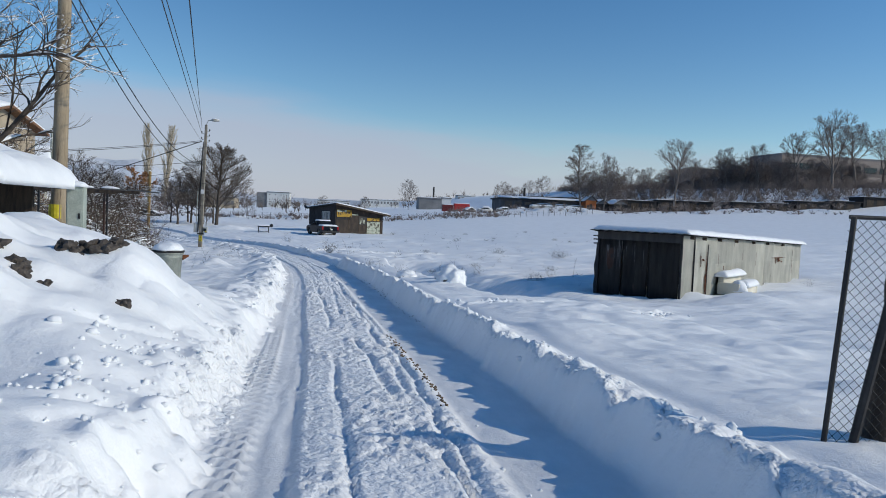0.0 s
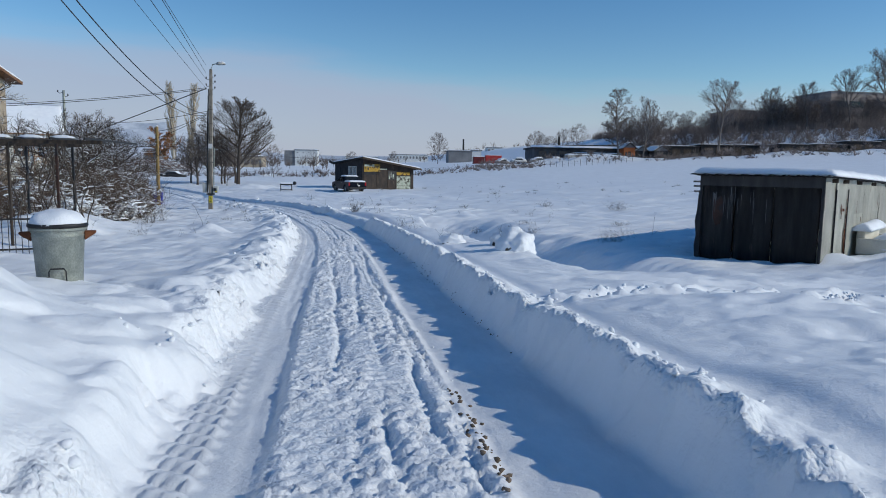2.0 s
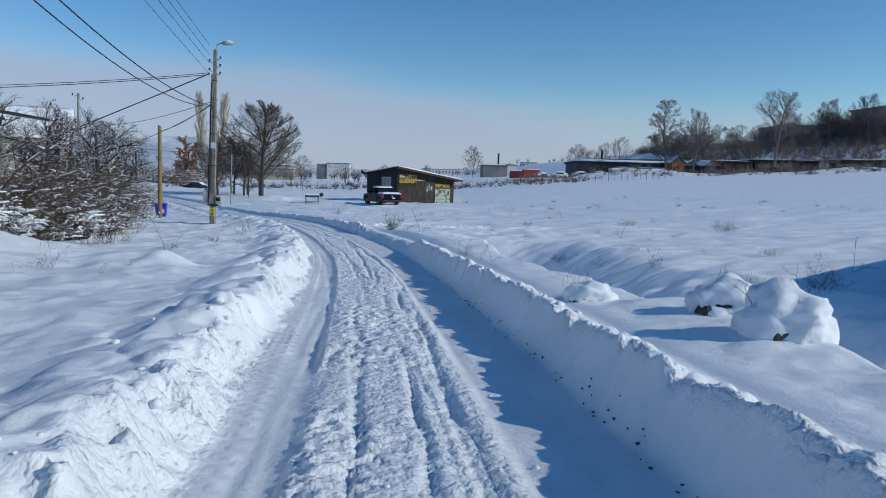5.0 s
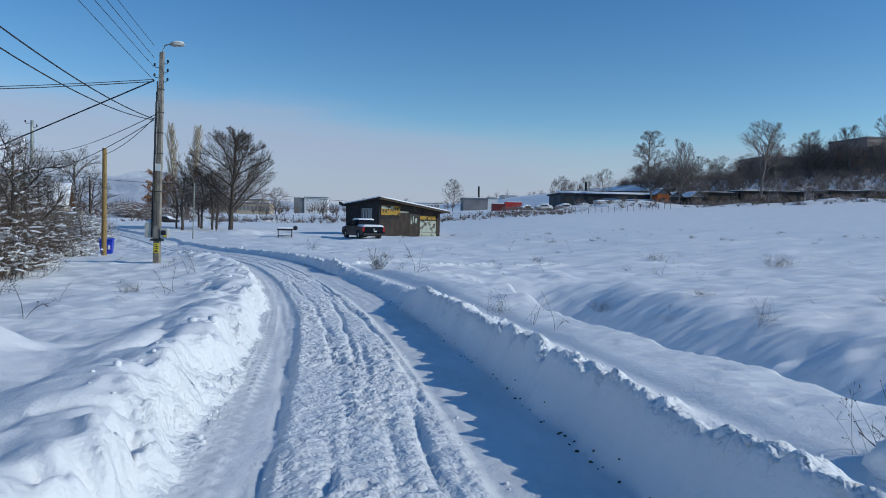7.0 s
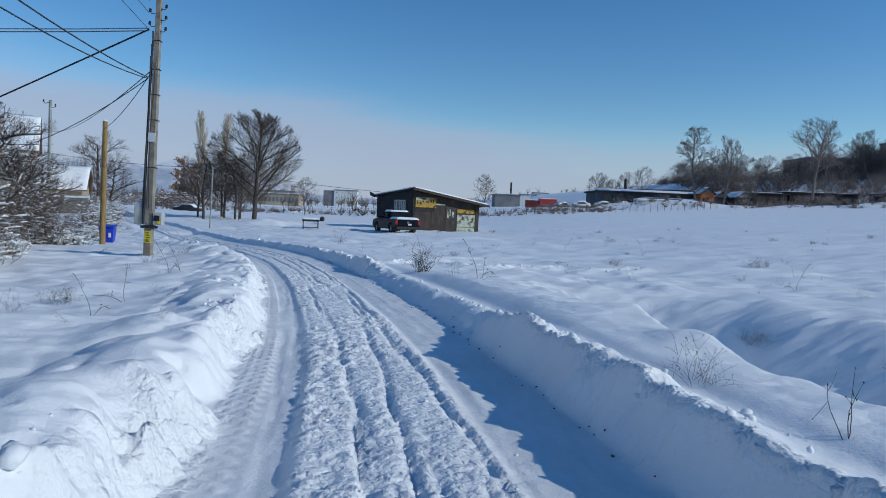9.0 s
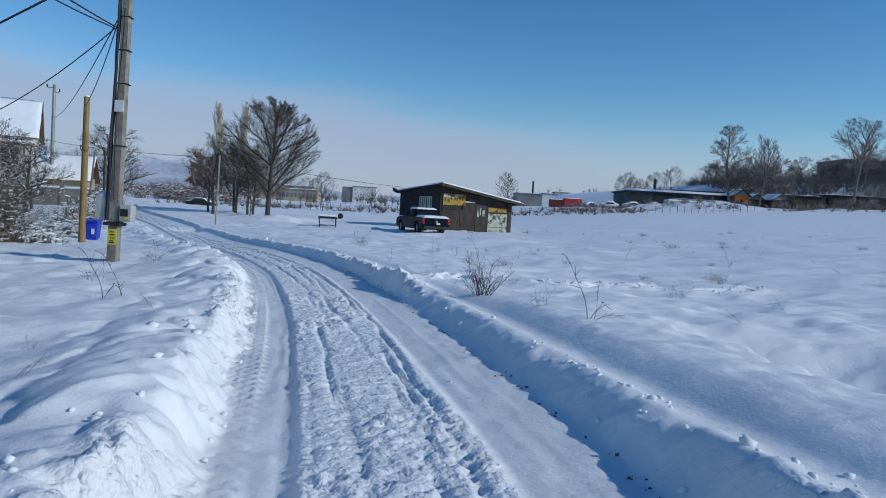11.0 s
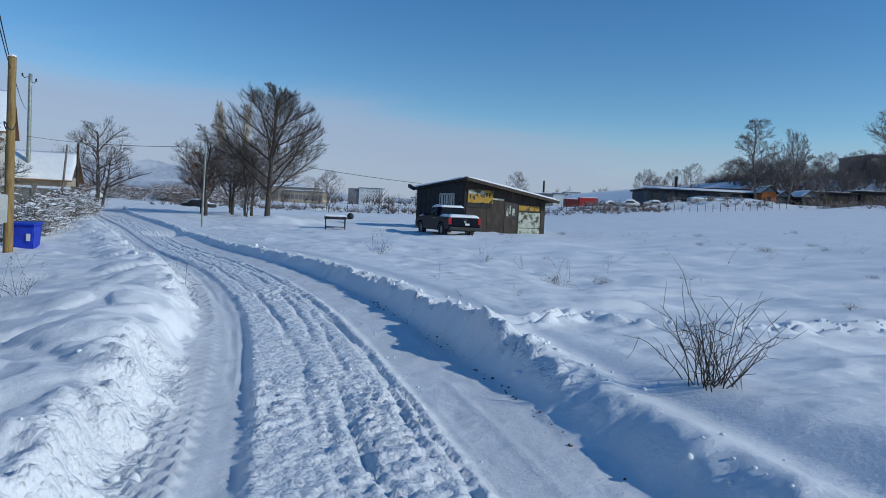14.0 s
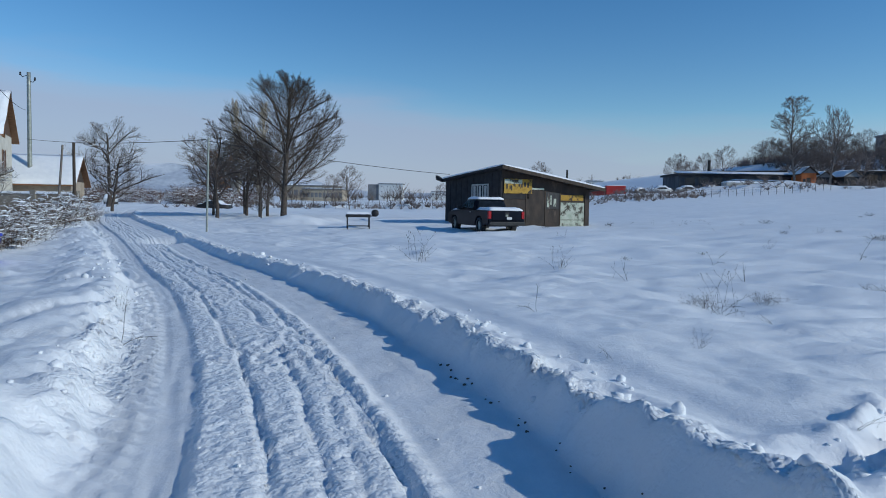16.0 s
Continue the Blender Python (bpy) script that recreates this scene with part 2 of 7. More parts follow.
M["box_green"] = surf("pale_green_painted_steel", (0.33, 0.37, 0.31), (0.44, 0.47, 0.40), 3, 0.6, 0, 0.15, 40, (0.2, 0.17, 0.1), 0.15)
M["white_paint"] = surf("white_paint", (0.66, 0.66, 0.64), (0.78, 0.78, 0.76), 2, 0.6, 0, 0.1, 40)
M["yellow"] = surf("yellow_paint", (0.62, 0.50, 0.02), (0.75, 0.62, 0.05), 8, 0.6, 0, 0.1, 60)
M["ink"] = surf("black_print", (0.02, 0.02, 0.02), (0.04, 0.04, 0.035), 8, 0.7, 0, 0, 60)
M["blue_plastic"] = surf("blue_plastic", (0.012, 0.035, 0.42), (0.02, 0.05, 0.52), 4, 0.45, 0, 0.1, 60)
M["car_navy"] = surf("navy_car_paint", (0.006, 0.008, 0.014), (0.010, 0.013, 0.022), 2, 0.32, 0.0, 0, 60)
M["car_navy"].node_tree.nodes["Principled BSDF"].inputs["Specular IOR Level"].default_value = 0.10
M["car_white"] = surf("white_car_paint", (0.6, 0.61, 0.6), (0.7, 0.7, 0.69), 2, 0.35, 0, 0, 60)
M["glass_dark"] = surf("dark_window_glass", (0.02, 0.024, 0.028), (0.035, 0.04, 0.045), 2, 0.08, 0, 0, 30)
M["tail_red"] = surf("red_lens", (0.35, 0.01, 0.012), (0.45, 0.015, 0.02), 8, 0.2, 0, 0, 30)
M["red_paint"] = surf("red_container_paint", (0.45, 0.03, 0.025), (0.58, 0.05, 0.04), 1.0, 0.6, 0, 0.1, 20)
M["red_dark"] = surf("dark_red_container_paint", (0.13, 0.02, 0.02), (0.2, 0.03, 0.028), 1.0, 0.7, 0, 0.1, 20)
M["ochre_sign"] = surf("ochre_sign_paint", (0.34, 0.19, 0.02), (0.50, 0.31, 0.04), 4, 0.75, 0, 0.1, 40, (0.05, 0.035, 0.02), 0.50)
M["mint"] = surf("chipped_pale_green_paint", (0.36, 0.40, 0.31), (0.52, 0.53, 0.44), 3, 0.75, 0, 0.2, 40, (0.06, 0.05, 0.035), 0.55)
M["brown_steel"] = surf("brown_stained_steel", (0.024, 0.017, 0.013), (0.055, 0.036, 0.026), 2.5, 0.75, 0.0, 0.3, 30, (0.09, 0.06, 0.045), 0.2, (1, 1, 0.4))
M["tarpaper"] = surf("black_tar_sheet", (0.016, 0.015, 0.016), (0.035, 0.032, 0.032), 3, 0.85, 0, 0.4, 30)
M["barn_wall"] = surf("grey_weathered_barn_boards", (0.05, 0.052, 0.058), (0.115, 0.115, 0.12), 0.6, 0.9, 0, 0.2, 8, (0.2, 0.19, 0.19), 0.2, (1, 1, 0.3))
M["plaster"] = surf("cream_plaster", (0.58, 0.54, 0.45), (0.70, 0.66, 0.56), 1.5, 0.9, 0, 0.2, 30)
M["plaster_beige"] = surf("beige_plaster", (0.36, 0.29, 0.21), (0.46, 0.38, 0.28), 1.5, 0.9, 0, 0.2, 30)
M["brick_red"] = surf("red_brickwork", (0.27, 0.085, 0.05), (0.38, 0.13, 0.08), 3, 0.9, 0, 0.3, 20)
M["far_white"] = surf("white_factory_wall", (0.62, 0.62, 0.6), (0.74, 0.73, 0.7), 0.2, 0.9, 0, 0, 3)
M["far_tan"] = surf("tan_factory_wall", (0.38, 0.31, 0.22), (0.5, 0.42, 0.31), 0.2, 0.9, 0, 0, 3)
M["far_grey"] = surf("grey_factory_wall", (0.16, 0.16, 0.165), (0.25, 0.25, 0.25), 0.2, 0.9, 0, 0, 3)
# brown concrete, lightened in its colour for the haze before it
M["far_brown"] = surf("haze_lightened_brown_concrete", (0.28, 0.225, 0.19), (0.36, 0.30, 0.26), 0.15, 0.9, 0, 0, 3)
M["orange_wall"] = surf("orange_painted_boards", (0.50, 0.13, 0.035), (0.62, 0.19, 0.05), 1.5, 0.8, 0, 0.1, 20)
# distance haze is mixed into the snow colour as a bluish grey
M["far_hills"] = surf("haze_tinted_snow_hills", (0.36, 0.40, 0.47), (0.60, 0.63, 0.68), 0.006, 1.0, 0, 0, 0.05, world_space=True)
# stone and earth whose dark colour holds the shadow of the hollows
M["shade_rubble"] = surf("shade_darkened_rubble", (0.035, 0.03, 0.026), (0.11, 0.09, 0.075), 9, 0.9, 0, 0.5, 40)
M["soil"] = surf("dark_soil", (0.10, 0.075, 0.05), (0.2, 0.15, 0.11), 6, 0.95, 0, 0.5, 40)


# ---- terrain ----
def lattice(ix, iy, seed):
    h = (ix.astype(np.int64) * 374761393 + iy.astype(np.int64) * 668265263 + seed * 1274126177) & 0xFFFFFFFF
    h = ((h ^ (h >> 13)) * 1274126177) & 0xFFFFFFFF
    return ((h ^ (h >> 16)) & 0xFFFF) / 65535.0


def vnoise(x, y, seed=0):
    """Smooth value noise, -1 to 1."""
    ix, iy = np.floor(x), np.floor(y)
    fx, fy = x - ix, y - iy
    fx, fy = fx * fx * fx * (fx * (fx * 6 - 15) + 10), fy * fy * fy * (fy * (fy * 6 - 15) + 10)
    a, b = lattice(ix, iy, seed), lattice(ix + 1, iy, seed)
    c, d = lattice(ix, iy + 1, seed), lattice(ix + 1, iy + 1, seed)
    return 2 * ((a + (b - a) * fx) * (1 - fy) + (c + (d - c) * fx) * fy) - 1


def fbm(x, y, seed=0, octaves=3):
    out, amp = 0.0, 1.0
    for o in range(octaves):
        c, s = math.cos(0.6 * o), math.sin(0.6 * o)
        out = out + amp * vnoise((c * x - s * y) * 2**o, (s * x + c * y) * 2**o, seed + o)
        amp *= 0.5
    return out


def clods(x, y, seed=0):
    """Rounded lumps of uneven size, 0 to 1, about one to each unit square."""
    ix, iy = np.floor(x), np.floor(y)
    best = np.zeros_like(x)
    for dx in (-1, 0, 1):
        for dy in (-1, 0, 1):
            cx, cy = ix + dx, iy + dy
            px, py = cx + lattice(cx, cy, seed + 1), cy + lattice(cx, cy, seed + 2)
            size = 0.25 + 0.75 * lattice(cx, cy, seed + 3)
            d = ((x - px) ** 2 + (y - py) ** 2) / (0.75 * size) ** 2
            best = np.maximum(best, size * np.sqrt(np.clip(1 - d, 0, 1)))
    return best


def only(mask, f, *args):
    """f of the arguments where mask holds, 0 elsewhere."""
    out = np.zeros(mask.shape)
    if mask.any():
        out[mask] = f(*[a[mask] for a in args])
    return out


def sstep(v):
    v = np.clip(v, 0, 1)
    return v * v * (3 - 2 * v)


def bell(v):
    return np.exp(-0.5 * v * v)


ROAD_Y = [-30, 0, 6, 10, 14, 20, 25, 30, 34, 38, 43, 48, 52, 56, 60, 65, 70, 80, 90, 100, 117, 140]
ROAD_X = [2.6, 2.15, 1.98, 1.8, 1.52, 1.22, 0.85, 0.40, -0.1, -0.85, -1.95, -3.3, -4.9, -6.8, -9.0, -11.6, -14.4, -20.5, -26.0, -31.0, -38.5, -47.0]
_fy = np.arange(-30, 141, 1.0)
_fx = np.interp(_fy, ROAD_Y, ROAD_X)
for _ in range(6):
    _fx[1:-1] = 0.25 * _fx[:-2] + 0.5 * _fx[1:-1] + 0.25 * _fx[2:]


def road_x(y):
    return np.interp(y, _fy, _fx)


def road_cos(y):
    s = (road_x(y + 1.0) - road_x(y - 1.0)) / 2.0
    return 1 / np.sqrt(1 + s * s)


HW = 1.45


def level(x, y):
    """The lie of the land under the snow's small forms."""
    z = 1.45 * (np.clip(46 - y, 0, 70) / 46) ** 1.6
    z = z + 0.005 * np.clip(y - 46, 0, 54) + 0.011 * np.clip(y - 100, 0, 3000)
    z = z + 0.05 * np.clip(x - 8, 0, 160) * sstep((y - 25) / 40)
    z = z + 0.015 * np.clip(y - 90, 0, 110) * sstep(x / 30)
    z = z + 7.5 * sstep((y + 0.35 * x - 225) / 35) * sstep((x - 45) / 40)
    z = z - 0.5 * bell((x + 15) / 5) * bell((y - 61) / 8)
    z = z - 0.25 * sstep((x - 7) / 4) * sstep((34 - y) / 10)
    return z


def height(x, y, fine=True):
    x, y = np.asarray(x, float), np.asarray(y, float)
    u = (x - road_x(y)) * road_cos(y)
    base = level(x, y)
    au = np.abs(u)
    near = sstep((150 - y) / 60)
    # open snow, drifted and a little lumpy
    soft = 0.085 * fbm(x * 0.28, y * 0.40, 3, 3) + 0.048 * fbm(x * 0.9, y * 1.3, 9, 3) + 0.06 * np.maximum(0, fbm(x * 0.9, y * 1.6, 12, 3) - 0.1)
    soft = soft - 0.07 * np.maximum(0, clods(x * 0.8 + 0.25 * vnoise(x * 2, y * 2, 15), y * 1.1, 16) - 0.45)
    field = base + 0.12 + 0.17 * (1 - sstep((au - 3.0) / 4.5)) * sstep((70 - y) / 20) * np.where(u < 0, 0.55, 1.0) + soft * sstep((au - 2.0) / 2.5)
    field = field + 0.04 * bell((u - 2.7) / 0.9) * sstep((y - 31) / 3) * sstep((43 - y) / 3)
    # ditch on the field's side
    du = u - 4.4 - 0.45 * sstep((y - 32) / 8) - 0.25 * np.sin(y * 0.35) - 0.25 * vnoise(y * 0.5, 0 * y, 13)
    cut = np.where(du < 0, sstep(1 + du / 0.9), sstep(1 - du / (4.1 + 0.5 * vnoise(y * 0.3, 0 * y, 14))))
    field = field - 1.55 * cut * sstep((y - 17) / 7) * sstep((42.5 - y) / 3.5)
    field = field + 0.08 * bell((u - 3.0) / 0.7) * sstep((y - 20) / 8) * sstep((44.5 - y) / 2.5)
    # rubbly mounds before the low buildings
    field = field + (1.3 + 1.5 * fbm(x * 0.14, y * 0.2, 31, 3) + 0.7 * fbm(x * 0.5, y * 0.6, 35, 2)) * bell((y - 178 + 0.10 * x) / 5) * sstep((x - 24) / 10) * sstep((150 - x) / 20)
    field = field + 0.7 * np.maximum(0, 0.4 + fbm(x * 0.3, y * 0.4, 37, 3)) * bell((y - 151 - 0.28 * x) / 3) * sstep((x + 40) / 10) * sstep((40 - x) / 20)
    # snow heaps on the verge
    for hx, hy, sx, sy, hh in HEAPS:
        field = field + hh * bell((x - hx) / sx) * bell((y - hy) / sy)
    on_heap = bell((x + 2.2) / 1.8) * bell((y - 7.5) / 3.2)
    field = field + on_heap * (0.20 * fbm(x * 1.1, y * 1.1, 19, 2) + 0.22 * only((x < 6) & (x > -12) & (y > -8) & (y < 24), lambda x, y: np.maximum(0, clods(x * 0.9, y * 0.9, 38) - 0.25), x, y))
    # footpath to the shed
    for pxs, pys in (((3.5, 3.8, 4.8, 6.4, 8.6, 11.0), (13.7, 13.9, 14.4, 15.3, 15.9, 17.4)), ((-1.2, -0.9, 0.3, 1.8, 4.3, 6.3, 9.0), (46.4, 46.6, 47.5, 46.8, 48.2, 48.1, 49.5))):
        dp = y - np.interp(x, pxs, pys) - 0.10 * np.sin(x * 4.0)
        ends = sstep((x - pxs[0]) / 0.5) * sstep((pxs[-1] - x) / 1.5)
        stir = only(np.abs(dp) < 1.2, lambda x, y: 0.6 + 1.1 * clods(x * 3.6, y * 3.6, 45) + 0.6 * vnoise(x * 7, y * 7, 46), x, y)
        field = field + ends * stir * (-0.11 * bell(dp / 0.12) + 0.075 * bell((np.abs(dp) - 0.26) / 0.11))
    # track on the left verge
    field = field - 0.05 * bell((y - 22.0 - 0.12 * x + 0.3 * np.sin(x)) / 0.2) * sstep((-2.2 - x) / 0.6) * near
    # ploughed banks
    drift = sstep((y - 33.5) / 3.5) * sstep((46.5 - y) / 3)
    lump = 1.0 - np.abs(fbm(x * 1.3, y * 1.3, 17, 3)) * 1.1
    smooth_r = 1 - 0.9 * sstep((y - 33.5) / 2) * sstep((45 - y) / 2) - 0.8 * bell((y - 29.6) / 0.6)

    def broken(x, y):
        wx, wy = x + 0.12 * vnoise(x * 3.1, y * 3.1, 22), y + 0.12 * vnoise(x * 3.3, y * 2.9, 23)
        return 0.50 * clods(wx * 2.4, wy * 2.4, 21) ** 1.3 + 0.45 * clods(wx * 5.5, wy * 5.5, 25) + 0.40 * (1 - 2 * np.abs(fbm(x * 2.2, y * 2.2, 27, 3))) + 0.14 * vnoise(x * 12.0, y * 12.0, 29)

    blocks = only(au < 3.6, broken, x, y) if fine else np.zeros_like(x)
    hl = (0.43 + 0.08 * vnoise(y * 0.6, 0 * y, 5)) * (0.82 + 0.24 * lump)
    hr = (0.50 + 0.035 * vnoise(y * 0.8, 0 * y + 9, 6)) * (0.93 + 0.10 * lump) * (1 - 0.12 * sstep((18 - y) / 4)) * (1 - 0.30 * drift)
    far_fade = 1 - 0.35 * sstep((y - 48) / 20)
    hl, hr = hl * far_fade * (1 - 0.28 * sstep((y - 36) / 6)), hr * far_fade * (1 - 0.42 * sstep((y - 44) / 5))
    vl, vr = -u - HW + 0.05, u - HW + 0.15
    wob_l, wob_r = 0.09 * vnoise(y * 1.7, 0 * y + 2, 41), 0.035 * vnoise(y * 1.9, 0 * y + 5, 43)
    if fine:
        push = near * (blocks - 0.35)
        wob_l, wob_r = wob_l + 0.11 * push, wob_r + 0.05 * push
    up_l, up_r = sstep((vl + wob_l) / 0.40), sstep((vr + wob_r) / (0.30 + 0.40 * drift))
    out_l, out_r = sstep((vl - 0.34) / 1.3), sstep((vr - 0.22) / 0.8)
    crest_l, crest_r = up_l * (1 - out_l), up_r * (1 - out_r)
    along = sstep((125 - y) / 15)
    z = base + (field - base) * np.where(u < 0, sstep((vl - 0.1) / 1.4), sstep((vr - 0.1) / (1.1 + 0.3 * drift)))
    z = z + along * (hl * crest_l + hr * crest_r)
    # pillows of snow behind the left bank
    z = z + along * near * 0.13 * only((vl > 0) & (vl < 2.6) & (y < 90), lambda x, y: clods(x * 1.15 + 0.2 * vnoise(x * 2, y * 2, 74), y * 0.95, 77), x, y) * bell((vl - 1.0) / 0.5)
    if fine:
        z = z + along * near * (0.115 * blocks - 0.05) * (crest_l * (0.15 + 0.85 * sstep(0.5 + 1.4 * vnoise(x * 0.5, y * 0.5, 33))) * (1 - 0.92 * sstep((vl - 0.35) / 0.35)) + 0.95 * crest_r * smooth_r * sstep((vr - 0.16) / 0.14))
        z = z - 0.35 * bell((x + 14.3) / 0.45) * bell((y - 71.3) / 0.8)
        # carriageway: rough crown, wheel ruts, tyre cleats along the foot of the bank
        on = sstep((HW + 0.05 - au) / 0.12)
        rough = sstep((u + 0.88) / 0.10) * sstep((0.55 - u) / 0.14)

        def granular(x, y):
            gx_, gy_ = x + 0.05 * vnoise(x * 6, y * 6, 52), y + 0.05 * vnoise(x * 6, y * 5, 53)
            return 0.010 * fbm(x * 5.5, y * 4.5, 51, 3) + (0.022 * clods(gx_ * 9, gy_ * 8, 57) + 0.034 * clods(gx_ * 17, gy_ * 15, 59)) * sstep(0.60 + 0.9 * vnoise(x * 1.6, y * 0.8, 67)) + 0.009 * vnoise(x * 23, y * 21, 63) - 0.010

        rip = only(au < 1.8, granular, x, y)
        ruts = 0
        for gu, gw, gd in ((-1.02, 0.022, 0.018), (-0.92, 0.022, 0.020), (-0.80, 0.030, 0.020), (-0.44, 0.024, 0.055), (-0.36, 0.020, 0.030), (-0.06, 0.026, 0.055), (0.05, 0.022, 0.030), (0.24, 0.026, 0.060), (0.34, 0.026, 0.055)):
            worn = sstep(0.75 + 0.9 * vnoise(y * 0.55, 0 * y + gu * 37, 65))
            ruts = ruts - 0.85 * gd * worn * bell((u - gu - 0.06 * np.sin(y * 0.4 + gu * 9) - 0.03 * vnoise(y * 1.5, 0 * y + gu * 50, 61)) / (0.8 * gw))
        cleat = 0.05 * sstep(0.5 + 1.4 * np.sin(2 * np.pi * (y + 0.5 * u) / 0.21)) * sstep((-u - 1.12) / 0.08) * sstep((HW + 0.14 + u) / 0.1)
        cleat = cleat * (0.4 + 0.6 * sstep(0.6 + vnoise(y * 0.5, 0 * y, 71)))
        track = 0.008 * fbm(x * 4, y * 3, 81, 3) + 0.010 * sstep(vnoise(u * 9, y * 0.5, 83)) * sstep((u - 0.5) / 0.1)
        z = z + near * on * (rough * (0.05 + rip) + ruts + cleat + track * (1 - rough))
        z = z + near * sstep((au - HW - 0.9) / 0.5) * (0.018 * fbm(x * 2.6, y * 3.2, 91, 3))
    return z


# centre, spreads and height of snow heaps and lumps
HEAPS = [(-2.8, 8.2, 1.5, 2.0, 1.15), (-1.3, 6.0, 0.7, 0.7, 0.38), (-3.4, 11.6, 1.1, 1.1, 0.65), (-4.6, 9.5, 1.2, 3.0, 0.7), (-0.85, 8.6, 0.8, 1.1, 0.52),
         (-2.2, 3.6, 1.2, 1.5, 0.40), (-0.2, 5.3, 0.4, 0.5, 0.22), (-2.1, 11.2, 0.8, 0.9, 0.45), (-1.8, 13.7, 0.75, 0.7, 0.24), (-8.0, 27.5, 1.2, 1.0, 0.75), (-9.3, 31.5, 1.4, 1.6, 0.6),
         (-3.6, 28.0, 0.35, 0.3, 0.30), (-4.2, 33.5, 0.8, 0.5, 0.2), (4.9, 22.2, 0.6, 0.4, 0.10), (4.72, 20.75, 0.5, 0.5, 0.12),
         (4.0, 36.0, 0.5, 0.35, 0.18), (-12.3, 84.0, 1.6, 0.8, 0.55), (-10.8, 86.5, 0.8, 0.6, 0.4), (14.6, 21.0, 0.9, 0.6, 0.35), (13.6, 22.6, 0.5, 0.35, 0.28), (17.5, 22.5, 1.6, 1.0, 0.35),
         (3.4, 33.3, 0.3, 0.3, 0.12), (-5.6, 46.5, 1.0, 0.6, 0.18), (-6.0, 41.5, 0.9, 0.5, 0.16), (8.5, 25.5, 1.2, 0.9, 0.25), (6.0, 13.0, 1.0, 0.8, 0.18), (4.6, 9.5, 0.8, 0.6, 0.16)]


def ground_z(x, y):
    return float(height(np.array([x]), np.array([y]), False)[0])


def graded(start, step, grow, stop):
    out, v = [], start
    while v < stop:
        out.append(v)
        v += step
        step *= grow
    return out + [stop]


def build_ground():
    ys = [-v for v in graded(4.0, 0.3, 1.25, 300)][::-1] + list(np.arange(-3.9, 3.0, 0.12)) + list(np.arange(3.0, 46, 0.042)) + graded(46, 0.05, 1.012, 130)[0:] + graded(130.8, 0.9, 1.06, 4200)
    us_r = list(np.arange(0, 2.9, 0.034)) + graded(2.9, 0.04, 1.025, 60) + graded(62, 2.5, 1.16, 3500)
    us = np.array([-v for v in us_r[:0:-1]] + us_r)
    ys = np.array(ys)
    ny, nu = len(ys), len(us)
    Y = np.repeat(ys[:, None], nu, 1)
    X = road_x(Y) + us[None, :] * (1 + (1 / road_cos(Y) - 1) * np.exp(-(us[None, :] / 6) ** 2))
    Z = height(X, Y)
    idx = np.arange(ny * nu).reshape(ny, nu)
    quads = np.stack([idx[:-1, :-1], idx[:-1, 1:], idx[1:, 1:], idx[1:, :-1]], -1)
    mid = (us[:-1] + us[1:]) / 2
    rows = (ys[:-1] < 122) & (ys[:-1] > -60)
    kinds = {
        "road": rows[:, None] & (np.abs(mid) < HW + 0.02)[None, :],
        "snow_bank": rows[:, None] & ((mid <= -HW - 0.02) & (mid > -HW - 1.25))[None, :],
        "snow_bank_b": rows[:, None] & ((mid >= HW + 0.02) & (mid < HW + 0.95))[None, :],
    }
    kinds["ground"] = ~(kinds["road"] | kinds["snow_bank"] | kinds["snow_bank_b"])
    # where the snow is broken into lumps, and where it is driven hard
    U = (X - road_x(Y)) * road_cos(Y)
    crown = sstep((U + 0.88) / 0.12) * sstep((0.55 - U) / 0.15)
    patch = sstep(0.55 + 1.3 * vnoise(X * 0.5, Y * 0.5, 33))
    edge_l = sstep((-U - 1.25) / 0.15) * sstep((1.95 + U) / 0.3) * (0.05 + 0.5 * patch)
    edge_r = 0.8 * sstep((U - 1.50) / 0.10) * sstep((1.85 - U) / 0.25) * (1 - 0.9 * sstep((Y - 33.5) / 2) * sstep((45 - Y) / 2))
    broken = np.clip((0.40 * crown + edge_l + edge_r) * sstep((130 - Y) / 30) + 0.06 * patch, 0, 1)
    packed = sstep((1.42 - np.abs(U)) / 0.15) * (1 - 0.75 * crown) * sstep((130 - Y) / 30)
    P = np.stack([X, Y, Z], -1).reshape(-1, 3)
    # shared shading normals, so that the sheets meet without a seam
    gx = np.gradient(np.stack([X, Y, Z], -1), axis=1)
    gy = np.gradient(np.stack([X, Y, Z], -1), axis=0)
    N = np.cross(gx, gy).reshape(-1, 3)
    N /= np.linalg.norm(N, axis=1, keepdims=True)
    tags = {
        "ground": ("snow-covered open field and verges with soft drifts", "ground", "ground", "snowfield"),
        "road": ("packed snow track with wheel ruts and a rough crown", "road", "road", "snowfield"),
        "snow_bank": ("bank of lumpy ploughed snow along the track, sunlit face", "snow bank", "snow_bank", "snowfield"),
        "snow_bank_b": ("jagged bank of ploughed snow between track and field", "snow bank", "snow_bank", "snowfield"),
    }
    for key, mask in kinds.items():
        f = quads[mask]
        used, inv = np.unique(f, return_inverse=True)
        f = inv.reshape(-1, 4)
        label, cat, name, mat_key = tags[key]
        me = bpy.data.meshes.new(name)
        me.vertices.add(len(used))
        me.vertices.foreach_set("co", P[used].astype(np.float32).ravel())
        me.loops.add(f.size)
        me.loops.foreach_set("vertex_index", f.astype(np.int32).ravel())
        me.polygons.add(len(f))
        me.polygons.foreach_set("loop_start", np.arange(0, f.size, 4, dtype=np.int32))
        me.polygons.foreach_set("use_smooth", np.ones(len(f), bool))
